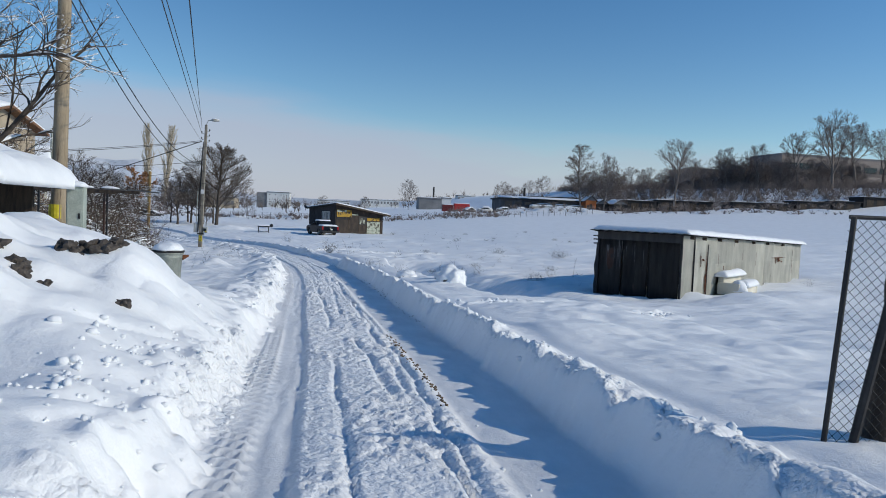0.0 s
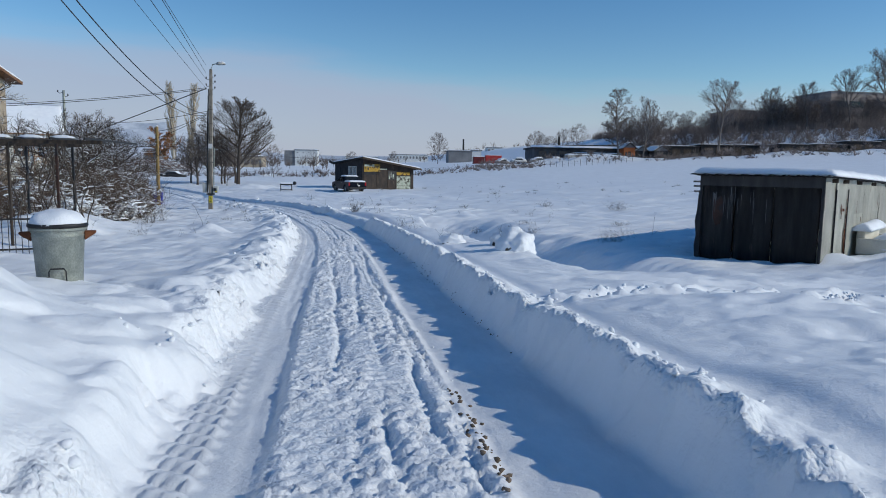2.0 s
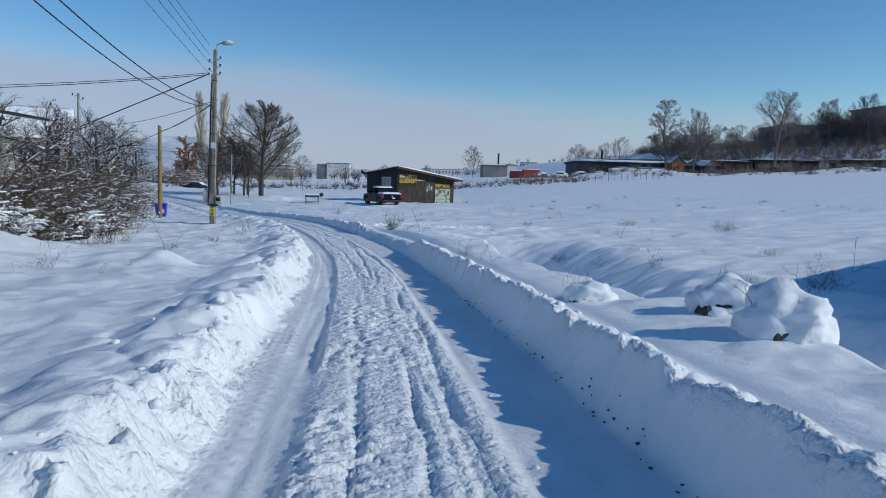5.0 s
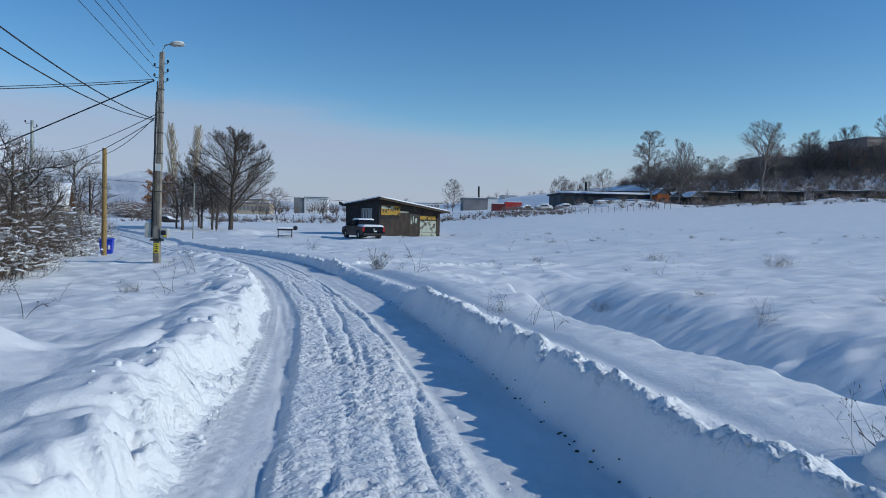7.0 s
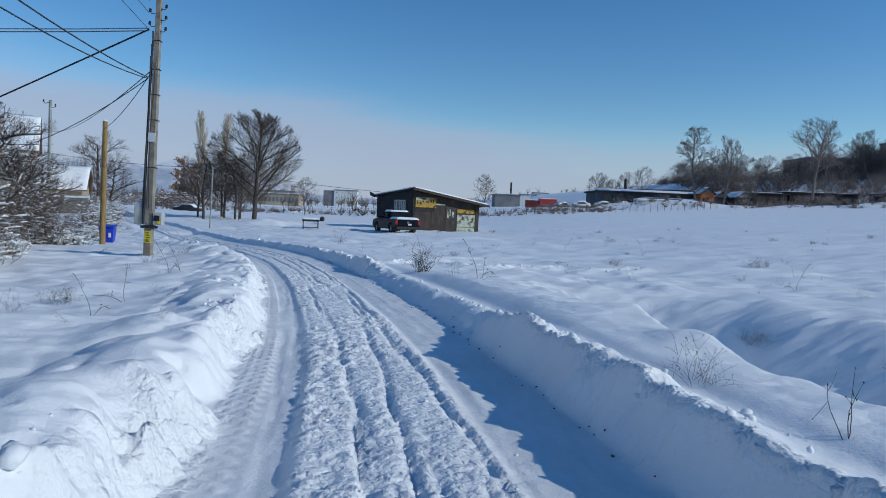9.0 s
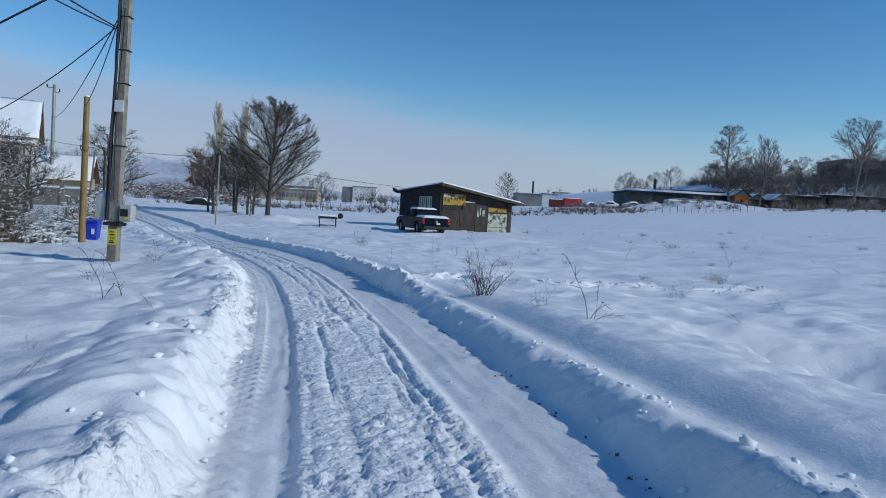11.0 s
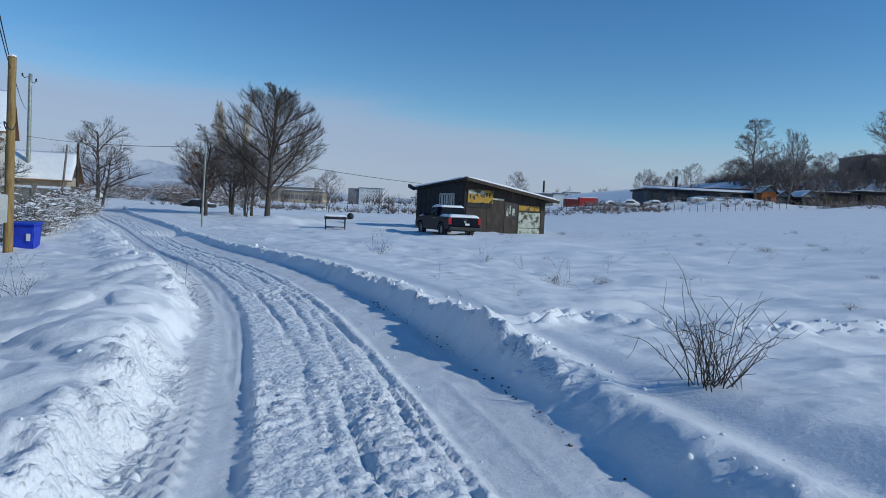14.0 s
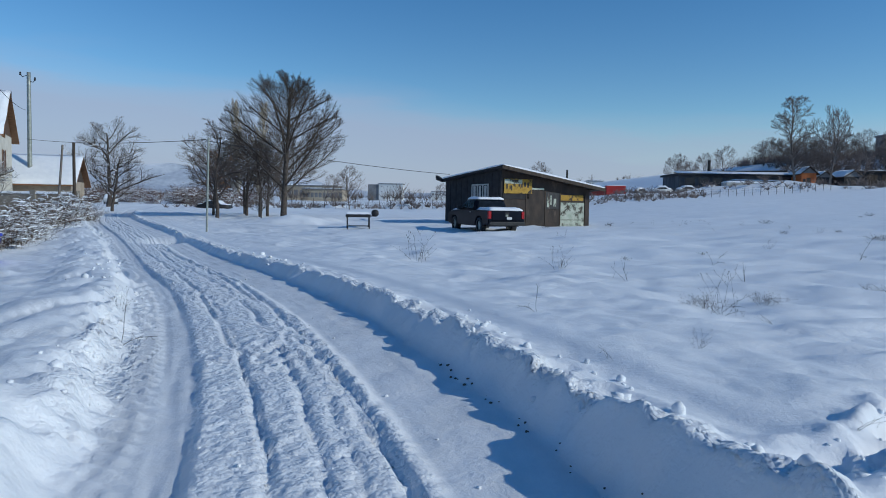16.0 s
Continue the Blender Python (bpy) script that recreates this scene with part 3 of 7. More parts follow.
        for name_, field_ in (("broken", broken), ("packed", packed)):
            me.attributes.new(name_, "FLOAT", "POINT").data.foreach_set("value", field_.ravel()[used].astype(np.float32))
        me.update()
        me.validate()
        me.normals_split_custom_set_from_vertices(N[used].tolist())
        me.materials.append(M[mat_key])
        tagged(new(name, me), label, cat, "snow banks" if cat == "snow bank" else "", "structure")


build_ground()


# ---- building blocks ----
def thing(name, label, category, x=0.0, y=0.0, z=None, turn=0.0, group="", kind=""):
    ob = new(name)
    ob.matrix_basis = pose(x, y, ground_z(x, y) if z is None else z, 0, 0, turn)
    return tagged(ob, label, category, group, kind)


def part(name, bm, material, parent, label="", smooth=False):
    me = bpy.data.meshes.new(name)
    if smooth:
        for f in bm.faces:
            f.smooth = True
    bm.normal_update()
    bm.to_mesh(me)
    bm.free()
    me.materials.append(material)
    ob = new(name, me)
    ob.parent = parent
    if label:
        ob["label"] = label
    return ob


def mesh_part(name, verts, faces, material, parent, label="", smooth=True):
    me = bpy.data.meshes.new(name)
    me.from_pydata(verts, [], faces)
    if smooth:
        me.polygons.foreach_set("use_smooth", [True] * len(faces))
    me.update()
    me.materials.append(material)
    ob = new(name, me)
    ob.parent = parent
    if label:
        ob["label"] = label
    return ob


def add_box(bm, x0, y0, z0, x1, y1, z1, m=None):
    vs = [bm.verts.new((x, y, z)) for z in (z0, z1) for x, y in ((x0, y0), (x1, y0), (x1, y1), (x0, y1))]
    for q in ((3, 2, 1, 0), (4, 5, 6, 7), (0, 1, 5, 4), (1, 2, 6, 5), (2, 3, 7, 6), (3, 0, 4, 7)):
        bm.faces.new([vs[i] for i in q])
    if m is not None:
        bmesh.ops.transform(bm, matrix=m, verts=vs)
    return vs


def box(x0, y0, z0, x1, y1, z1, bevel=0.0, m=None):
    bm = bmesh.new()
    add_box(bm, x0, y0, z0, x1, y1, z1, m)
    if bevel:
        bmesh.ops.bevel(bm, geom=bm.edges[:], offset=bevel, segments=2, affect="EDGES", profile=0.6)
    return bm


def prism(outline, d0, d1, axis="y", bevel=0.0):
    """An outline of (a, b) pairs pushed from d0 to d1 along an axis; a, b are the other two axes in order."""
    bm = bmesh.new()

    def at(a, b, d):
        return {"x": (d, a, b), "y": (a, d, b), "z": (a, b, d)}[axis]

    lo, hi = [bm.verts.new(at(a, b, d0)) for a, b in outline], [bm.verts.new(at(a, b, d1)) for a, b in outline]
    bm.faces.new(lo)
    bm.faces.new(hi[::-1])
    for i in range(len(outline)):
        j = (i + 1) % len(outline)
        bm.faces.new((lo[j], lo[i], hi[i], hi[j]))
    bmesh.ops.recalc_face_normals(bm, faces=bm.faces)
    if bevel:
        bmesh.ops.bevel(bm, geom=bm.edges[:], offset=bevel, segments=2, affect="EDGES")
    return bm


def lathe(rings, sides=24, cap=True):
    """Rings of (radius, z)."""
    bm = bmesh.new()
    loops = [[bm.verts.new((r * math.cos(2 * math.pi * i / sides), r * math.sin(2 * math.pi * i / sides), z)) for i in range(sides)] for r, z in rings]
    for a, b in zip(loops, loops[1:]):
        for i in range(sides):
            j = (i + 1) % sides
            bm.faces.new((a[i], a[j], b[j], b[i]))
    if cap:
        bm.faces.new(loops[0][::-1])
        bm.faces.new(loops[-1])
    return bm


def tube_data(verts, faces, pts, radii, sides):
    """Adds a tube through pts to lists of vertices and faces."""
    base, n = len(verts), len(pts)
    P = np.asarray(pts, float)
    d = np.empty_like(P)
    d[1:-1], d[0], d[-1] = P[2:] - P[:-2], P[1] - P[0], P[-1] - P[-2]
    d /= np.sqrt((d * d).sum(1))[:, None] + 1e-9
    flat = np.abs(d[:, 2]) < 0.9
    ax = np.where(flat, d[:, 1], 0.0)
    ay = np.where(flat, -d[:, 0], d[:, 2])
    az = np.where(flat, 0.0, -d[:, 1])
    s = 1 / np.sqrt(ax * ax + ay * ay + az * az)
    A = np.stack([ax * s, ay * s, az * s], 1)
    B = np.stack([d[:, 1] * A[:, 2] - d[:, 2] * A[:, 1], d[:, 2] * A[:, 0] - d[:, 0] * A[:, 2], d[:, 0] * A[:, 1] - d[:, 1] * A[:, 0]], 1)
    w = np.arange(sides) * (2 * math.pi / sides)
    R = np.asarray(radii, float)[:, None, None]
    V = P[:, None] + R * (np.cos(w)[None, :, None] * A[:, None] + np.sin(w)[None, :, None] * B[:, None])
    verts.extend(V.reshape(-1, 3).tolist())
    for i in range(n - 1):
        o = base + i * sides
        for k in range(sides):
            j = (k + 1) % sides
            faces.append((o + k, o + j, o + sides + j, o + sides + k))


def tube(pts, r, sides=6):
    v, f = [], []
    pts = [np.array(p, float) for p in pts]
    tube_data(v, f, pts, [r] * len(pts) if np.isscalar(r) else r, sides)
    bm = bmesh.new()
    bv = [bm.verts.new(p) for p in v]
    for q in f:
        bm.faces.new([bv[i] for i in q])
    bm.faces.new(bv[:sides][::-1])
    bm.faces.new(bv[-sides:])
    bmesh.ops.recalc_face_normals(bm, faces=bm.faces)
    return bm


def snow_slab(outline, z_of, thick, seed, overhang=0.05, step=0.16):
    """A pillowy layer of settled snow over a rectangle (x0, y0, x1, y1) on the surface z_of(x, y)."""
    x0, y0, x1, y1 = outline
    x0, y0, x1, y1 = x0 - overhang, y0 - overhang, x1 + overhang, y1 + overhang
    nx, ny = max(4, int((x1 - x0) / step)), max(4, int((y1 - y0) / step))
    gx, gy = np.linspace(0, 1, nx + 1), np.linspace(0, 1, ny + 1)
    bm = bmesh.new()
    top, low = [], []
    for b in gy:
        rt, rl = [], []
        for a in gx:
            x, y = x0 + (x1 - x0) * a, y0 + (y1 - y0) * b
            edge = min(a * (x1 - x0), (1 - a) * (x1 - x0), b * (y1 - y0), (1 - b) * (y1 - y0))
            rise = min(1.0, edge / (thick * 0.9)) ** 0.5
            nz = noise.noise((x * 1.3 + seed, y * 1.3, seed * 0.7)) * 0.25 + noise.noise((x * 4 + seed, y * 4, 1.0)) * 0.08
            jx, jy = (noise.noise((x * 3, y * 3, seed)) * 0.05, noise.noise((x * 3, y * 3, seed + 5)) * 0.05) if edge < 1e-6 else (0, 0)
            z = z_of(x, y)
            rt.append(bm.verts.new((x + jx, y + jy, z + thick * (0.30 + rise * (0.75 + nz)))))
            rl.append(bm.verts.new((x + jx, y + jy, z - 0.01)))
        top.append(rt)
        low.append(rl)
    for j in range(ny):
        for i in range(nx):
            bm.faces.new((top[j][i], top[j][i + 1], top[j + 1][i + 1], top[j + 1][i]))
            bm.faces.new((low[j][i], low[j + 1][i], low[j + 1][i + 1], low[j][i + 1]))
    rim_t = top[0] + [r[-1] for r in top[1:]] + top[-1][-2::-1] + [r[0] for r in top[-2:0:-1]]
    rim_l = low[0] + [r[-1] for r in low[1:]] + low[-1][-2::-1] + [r[0] for r in low[-2:0:-1]]
    for i in range(len(rim_t)):
        j = (i + 1) % len(rim_t)
        bm.faces.new((rim_l[i], rim_l[j], rim_t[j], rim_t[i]))
    return bm


def snow_dome(rx, ry, h, seed, sides=20, rings=6):
    bm = bmesh.new()
    loops = []
    for k in range(rings + 1):
        w = k / rings * math.pi / 2
        loop = []
        for i in range(sides):
            a = 2 * math.pi * i / sides
            s = 1 + 0.10 * noise.noise((math.cos(a) * 1.5 + seed, math.sin(a) * 1.5, k * 0.3))
            loop.append(bm.verts.new((rx * math.cos(w) * s * math.cos(a), ry * math.cos(w) * s * math.sin(a), h * math.sin(w) * s)))
        loops.append(loop)
    for a, b in zip(loops, loops[1:]):
        for i in range(sides):
            j = (i + 1) % sides
            bm.faces.new((a[i], a[j], b[j], b[i]))
    bm.faces.new(loops[0][::-1])
    bmesh.ops.remove_doubles(bm, verts=loops[-1], dist=1e-4 + rx * 0.02)
    return bm


# ---- trees and brush ----
def grow_tree(seed, height, trunk_r, first, limbs, spread, up, levels, kids, taper=0.55, wobble=0.16, snow=0.0, min_r=0.012, lean=(0, 0), leader=1.0, hull=None, thin=0.48):
    """Tapered trunk, limbs and twigs. Returns wood (verts, faces), twigs, snow."""
    rng = np.random.RandomState(seed)
    wood, twigs, white = ([], []), ([], []), ([], [])

    def room(q, d):
        """How far from q along d the rounded outline of the crown lies."""
        cz, rx, rz = hull
        s = np.array([1 / rx, 1 / rx, 1 / rz])
        o, e = (q - np.array([0, 0, cz])) * s, d * s
        aa, bb, cc = e @ e, o @ e, o @ o - 1
        return (-bb + math.sqrt(max(bb * bb - aa * cc, 0))) / aa if cc < 0 else 0.25

    def limb(p, d, length, r, lev):
        n = 7 if lev == 0 else (5 if lev == 1 else 3)
        pts, rad = [p], [r]
        for i in range(n):
            d = d + rng.normal(0, wobble * (0.5 if lev == 0 else 1), 3) + np.array([0, 0, up[min(lev, len(up) - 1)]])
            d = d / np.linalg.norm(d)
            p = p + d * length / n
            pts.append(p)
            rad.append(max(min_r * 0.7, r * (1 - (i + 1) / n * (0.75 if lev == 0 else 0.7))))
        store = wood if lev <= 1 else twigs
        tube_data(store[0], store[1], pts, rad, 8 if lev == 0 else (5 if lev == 1 else 3))
        if snow and lev >= 1:
            for a, b, ra in zip(pts, pts[1:], rad):
                flat = 1 - abs((b - a)[2]) / (np.linalg.norm(b - a) + 1e-9)
                if flat > 0.3 and rng.rand() < snow:
                    o = np.array([0, 0, ra * 0.8])
                    tube_data(white[0], white[1], [a + o, (a + b) / 2 + o * 1.6, b + o], [ra * 0.6, ra * 1.0 + 0.008, ra * 0.5], 4)
        if lev + 1 >= levels:
            return
        count = kids[lev]
        lo = first if lev == 0 else 0.22
        for k in range(count):
            f = lo + (1 - lo) * ((k + rng.rand() * 0.8) / count)
            i = min(int(f * n), n - 1)
            w = f * n - i
            q = pts[i] * (1 - w) + pts[i + 1] * w
            dd = pts[i + 1] - pts[i]
            dd = dd / np.linalg.norm(dd)
            a = k * 2.4 + rng.rand() * 1.0
            side = np.array([math.cos(a), math.sin(a), 0.0])
            if lev:
                side = side + np.array([0, 0, 0.25])
            side = side - dd * (side @ dd)
            side = side / (np.linalg.norm(side) + 1e-9)
            ang = spread[min(lev, len(spread) - 1)] * (0.8 + 0.4 * rng.rand())
            cd = dd * math.cos(ang) + side * math.sin(ang)
            if lev == 0:
                ln = limbs * (0.40 + 0.75 * math.sin(math.pi * (0.14 + 0.78 * (f - lo) / (1 - lo)))) * (0.82 + 0.36 * rng.rand())
            else:
                ln = length * taper * (0.65 + 0.5 * rng.rand()) * (1.1 - 0.5 * f)
            if hull:
                fit_ = room(q, cd)
                ln = fit_ * (0.78 + 0.24 * rng.rand()) if lev == 0 else min(ln, fit_ * (0.8 + 0.3 * rng.rand()) + 0.1)
            limb(q, cd, ln, max(min_r, min(r * thin, (rad[i] * 0.64))), lev + 1)

    limb(np.array([0, 0, -0.15]), np.array([lean[0], lean[1], 1.0]), height * leader, trunk_r, 0)
    return wood, twigs, white


def make_tree(name, label, category, grown, wood_mat, twig_mat, x, y, turn=0.0, z=None, group="", snow_mat_key="snowcap", leaves=None):
    t = thing(name, label, category, x, y, z, turn, group)
    wood, twigs, white = grown
    mesh_part("trunk", *wood, wood_mat, t)
    tagged(mesh_part("crown", *twigs, twig_mat, t), kind="stuff")
    if white[0]:
        tagged(mesh_part("snow", *white, M[snow_mat_key], t, "snow lying on the branches"), kind="stuff")
    if leaves:
        tagged(mesh_part("foliage", *leaves, M["leaf_orange"], t, "dry orange leaves"), kind="stuff")
    return t


def bush_data(seed, h, w, stems, kids, snow=0.0, r=0.010, pad=0.03):
    rng = np.random.RandomState(seed)
    wood, white = ([], []), ([], [])
    for s in range(stems):
        a, tilt = rng.rand() * 6.28, rng.rand() * 0.9
        p = np.array([rng.normal(0, w * 0.22), rng.normal(0, w * 0.22), -0.08])
        d = np.array([math.cos(a) * tilt, math.sin(a) * tilt, 1.0])
        pts = [p]
        n = 4
        ln = h * (0.6 + 0.6 * rng.rand())
        for i in range(n):
            d = d + rng.normal(0, 0.18, 3)
            d = d / np.linalg.norm(d)
            pts.append(pts[-1] + d * ln / n)
        tube_data(wood[0], wood[1], pts, [r, r * 0.9, r * 0.75, r * 0.6, r * 0.35], 4)
        for k in range(kids):
            i = 1 + rng.randint(n - 1)
            e = d * 0.6 + rng.normal(0, 0.6, 3) + np.array([0, 0, 0.3])
            e = e / np.linalg.norm(e) * ln * (0.18 + 0.3 * rng.rand())
            q = pts[i] + (pts[i + 1] - pts[i]) * rng.rand()
            mid = q + e * 0.5 + rng.normal(0, 0.03, 3)
            tube_data(wood[0], wood[1], [q, mid, q + e], [r * 0.55, r * 0.45, r * 0.28], 3)
            if rng.rand() < snow:
                c = np.array([0, 0, r])
                s2 = pad * (0.4 + 0.8 * rng.rand())
                o = rng.normal(0, 1, 3) * np.array([1.9, 1.9, 0.55]) * s2
                tube_data(white[0], white[1], [mid + c - o, mid + c - o * 0.5 + [0, 0, s2 * 0.3], mid + c + o * 0.4 + [0, 0, s2 * 0.2], mid + c + o], [s2 * 0.12, s2 * 0.55, s2 * 0.45, s2 * 0.08], 6)
    return wood, white


def make_bush(name, label, category, data, x, y, turn=0, mat_key="twig_brown", group="", z=None):
    t = thing(name, label, category, x, y, z, turn, group)
    tagged(mesh_part("growth", *data[0], M[mat_key], t), kind="stuff")
    if data[1][0]:
        tagged(mesh_part("snow", *data[1], M["snowcap"], t, "snow caught in the twigs"), kind="stuff")
    return t


# trees beyond the hut's yard
g_main = grow_tree(27, 10.4, 0.25, 0.19, 4.6, (0.95, 0.55, 0.5, 0.55), (0.0, 0.06, 0.05, 0.03), 5, (26, 13, 8, 6), 0.56, 0.06, 0, 0.0062, leader=0.95, hull=(6.1, 4.6, 4.75), thin=0.34)
make_tree("tree", "tall bare deciduous tree with a broad rounded crown", "tree", g_main, M["bark"], M["twig"], -15.6, 95.5, 0, ground_z(-15.6, 95.5))
g_side = grow_tree(12, 6.9, 0.15, 0.2, 3.2, (1.05, 0.65, 0.6, 0.6), (0.0, 0.05, 0.03, 0.02), 5, (15, 10, 8, 6), 0.6, 0.13, 0.03, 0.0045, leader=0.9, hull=(4.1, 2.9, 3.0), thin=0.40)
side = make_tree("tree", "smaller bare tree with drooping side branches", "tree", g_side, M["bark"], M["twig_grey"], -20.4, 94.8, 20, group="yard trees")
for tx, ty, tr, ts in ((-19.9, 100.4, 130, 1.0), (-18.3, 98.8, 250, 0.88), (-21.0, 103.6, 300, 0.98), (-22.5, 100.0, 200, 0.8), (-17.6, 104.0, 80, 1.0), (-18.6, 102.0, 170, 1.0), (-16.1, 91.3, 150, 0.34)):
    c = copy_thing(side, pose(tx, ty, ground_z(tx, ty), 0, 0, tr))
    c.scale = (ts, ts, ts)
g_snowy = grow_tree(14, 7.6, 0.22, 0.13, 4.6, (1.05, 0.7, 0.65, 0.6), (0.0, 0.04, 0.04, 0.03), 5, (13, 9, 7, 4), 0.6, 0.18, 0.22, 0.0065, leader=0.9, hull=(4.3, 4.0, 3.7), thin=0.40)
snowy = make_tree("tree", "bare fruit tree with snow along its branches", "tree", g_snowy, M["bark"], M["twig"], -46.5, 130.0, 0, group="garden trees")
snowy.scale = (1.45, 1.45, 1.38)
for tx, ty, tr, ts in ((-12.6, 41.0, 60, 0.62), (-13.2, 48.0, 200, 0.66), (-11.6, 36.5, 310, 0.58), (-17.0, 52.0, 120, 0.75), (-13.5, 32.5, 20, 0.75), (-37.0, 112.0, 90, 0.8), (-20.5, 63.0, 10, 0.6), (-24.0, 72.0, 170, 0.62), (-30.0, 83.0, 240, 0.5)):
    c = copy_thing(snowy, pose(tx, ty, ground_z(tx, ty) - 0.05, 0, 0, tr))
    c.scale = (ts, ts, ts)
near_tree = grow_tree(15, 7.5, 0.17, 0.25, 4.4, (0.95, 0.7, 0.65, 0.6), (0.02, 0.05, 0.04, 0.03), 5, (14, 9, 7, 4), 0.58, 0.2, 0.30, 0.0035, leader=0.95, hull=(4.6, 3.8, 3.8))
make_tree("tree", "bare garden tree with snow clinging to its twigs", "tree", near_tree, M["bark"], M["twig"], -7.4, 17.5, 40)
# poplars far off
g_pop = grow_tree(16, 22.0, 0.35, 0.10, 4.6, (0.30, 0.28, 0.3), (0.0, 0.10, 0.12), 4, (42, 9, 4), 0.5, 0.06, 0, 0.03)
pop = make_tree("poplar", "tall narrow bare poplar with tan twigs", "tree", g_pop, M["twig_pale"], M["twig_pale"], -55.3, 210.0, 0, group="poplars")
copy_thing(pop, pose(-50.8, 210.0, ground_z(-50.8, 210), 0, 0, 140))
# trees round the low buildings and on the hill
g_a = grow_tree(21, 19.0, 0.28, 0.18, 5.0, (1.05, 0.7, 0.65, 0.6), (0.0, 0.05, 0.04, 0.03), 5, (27, 10, 6, 4), 0.55, 0.15, 0.0, 0.018, leader=0.98, hull=(11.0, 4.9, 8.6))
hill_a = make_tree("tree", "slender bare tree with seed clusters in an open crown", "tree", g_a, M["bark_pale"], M["twig_grey"], 66.2, 186.0, 0, 5.6, group="hillside trees")
g_c = grow_tree(22, 17.5, 0.34, 0.25, 7.6, (0.85, 0.6, 0.6, 0.6), (0.0, 0.08, 0.05, 0.03), 5, (14, 9, 7, 4), 0.55, 0.15, 0.0, 0.018, leader=0.9, hull=(11.6, 7.2, 7.0))
hill_c = make_tree("tree", "broad bare tree with pale trunk and wide fan crown", "tree", g_c, M["bark_pale"], M["twig_haze"], 91.2, 180.4, 0, 8.8, group="hillside trees")
g_h = grow_tree(24, 10.0, 0.13, 0.12, 4.2, (0.95, 0.65, 0.6), (0.0, 0.08, 0.05), 4, (20, 9, 6), 0.6, 0.17, 0.0, 0.020, leader=0.9, hull=(5.6, 4.2, 4.6))
hill_b = make_tree("tree", "small bare grey-brown tree on the hillside", "tree", g_h, M["twig_grey"], M["twig_haze"], 84.0, 206.0, 0, group="hillside trees")
rt = random.Random(5)
c = copy_thing(hill_c, pose(72.2, 184.0, 5.6, 0, 0, 80))
c.scale = (0.62, 0.62, 0.92)
c = copy_thing(hill_c, pose(153.5, 200.0, 14.0, 0, 0, 150))
c.scale = (1.55, 1.55, 1.5)
for tx, ty, sx, sz in ((146.0, 206.0, 0.95, 1.0), (165.0, 204.0, 1.15, 1.15), (136.0, 212.0, 0.8, 0.8), (178.0, 208.0, 1.2, 1.1), (126.0, 214.0, 0.75, 0.75), (112.0, 210.0, 0.6, 0.62)):
    c = copy_thing(hill_c, pose(tx, ty, ground_z(tx, ty) - 0.3, 0, 0, rt.uniform(0, 360)))
    c.scale = (sx, sx, sz)
for i in range(80):
    tx = 80 + 100 * rt.random()
    ty = 204 + 36 * rt.random()
    c = copy_thing(hill_b, pose(tx, ty, ground_z(tx, ty) - 0.2, 0, 0, rt.uniform(0, 360)))
    s = rt.uniform(0.5, 0.8) if tx < 125 else rt.uniform(0.7, 1.1)
    c.scale = (s * 1.3, s * 1.3, s)
for tx, ty, s in ((28.2, 300.0, 0.72), (-17.5, 140.0, 0.34), (52.5, 215.0, 0.45), (57.0, 222.0, 0.4), (62.0, 225.0, 0.45), (66.0, 222.0, 0.5), (48.5, 205.0, 0.5), (-62.0, 260.0, 0.5), (-40.0, 250.0, 0.45), (-8.0, 300.0, 0.4), (10.0, 320.0, 0.4), (74.0, 176.0, 0.35), (95.0, 180.0, 0.45), (104.0, 178.0, 0.4)):
    c = copy_thing(hill_b, pose(tx, ty, ground_z(tx, ty) - 0.1, 0, 0, rt.uniform(0, 360)))
    c.scale = (s * 1.7, s * 1.7, s * 1.8)
# orange-leaved tree
g_o = grow_tree(23, 8.0, 0.25, 0.12, 5.0, (0.8, 0.6, 0.6), (0, 0.08, 0.04), 4, (11, 7, 5), 0.55, 0.16, 0, 0.03)
lv, lf = [], []
rl = np.random.RandomState(3)
pick = np.array(g_o[1][0])[rl.choice(len(g_o[1][0]), 2600)]
for p in pick:
    d = rl.normal(0, 0.16, (3, 3))
    b = len(lv)
    lv += [tuple(p + d[0]), tuple(p + d[1]), tuple(p + d[2])]
    lf.append((b, b + 1, b + 2))
make_tree("tree", "small tree still holding dry orange leaves", "tree", g_o, M["bark"], M["twig_brown"], -54.0, 190.0, 0, leaves=(lv, lf))

# thicket along the gardens
b1 = bush_data(31, 2.2, 1.8, 80, 17, 0.14, 0.0055, 0.045)
b2 = bush_data(32, 1.4, 1.9, 100, 15, 0.20, 0.005, 0.055)
b3 = bush_data(33, 1.0, 1.3, 80, 12, 0.30, 0.006, 0.075)
bush_a = make_bush("shrub", "tangled bare brown shrub dusted with snow", "shrub", b1, -11.2, 43.5, 0, group="garden thicket")
bush_b = make_bush("shrub", "low brown shrub weighed down with snow", "shrub", b2, -10.0, 40.5, 0, group="garden thicket")
bush_c = make_bush("shrub", "small snow-laden shrub beside the verge", "shrub", b3, -9.4, 37.5, 0, group="garden thicket")
rb = random.Random(8)
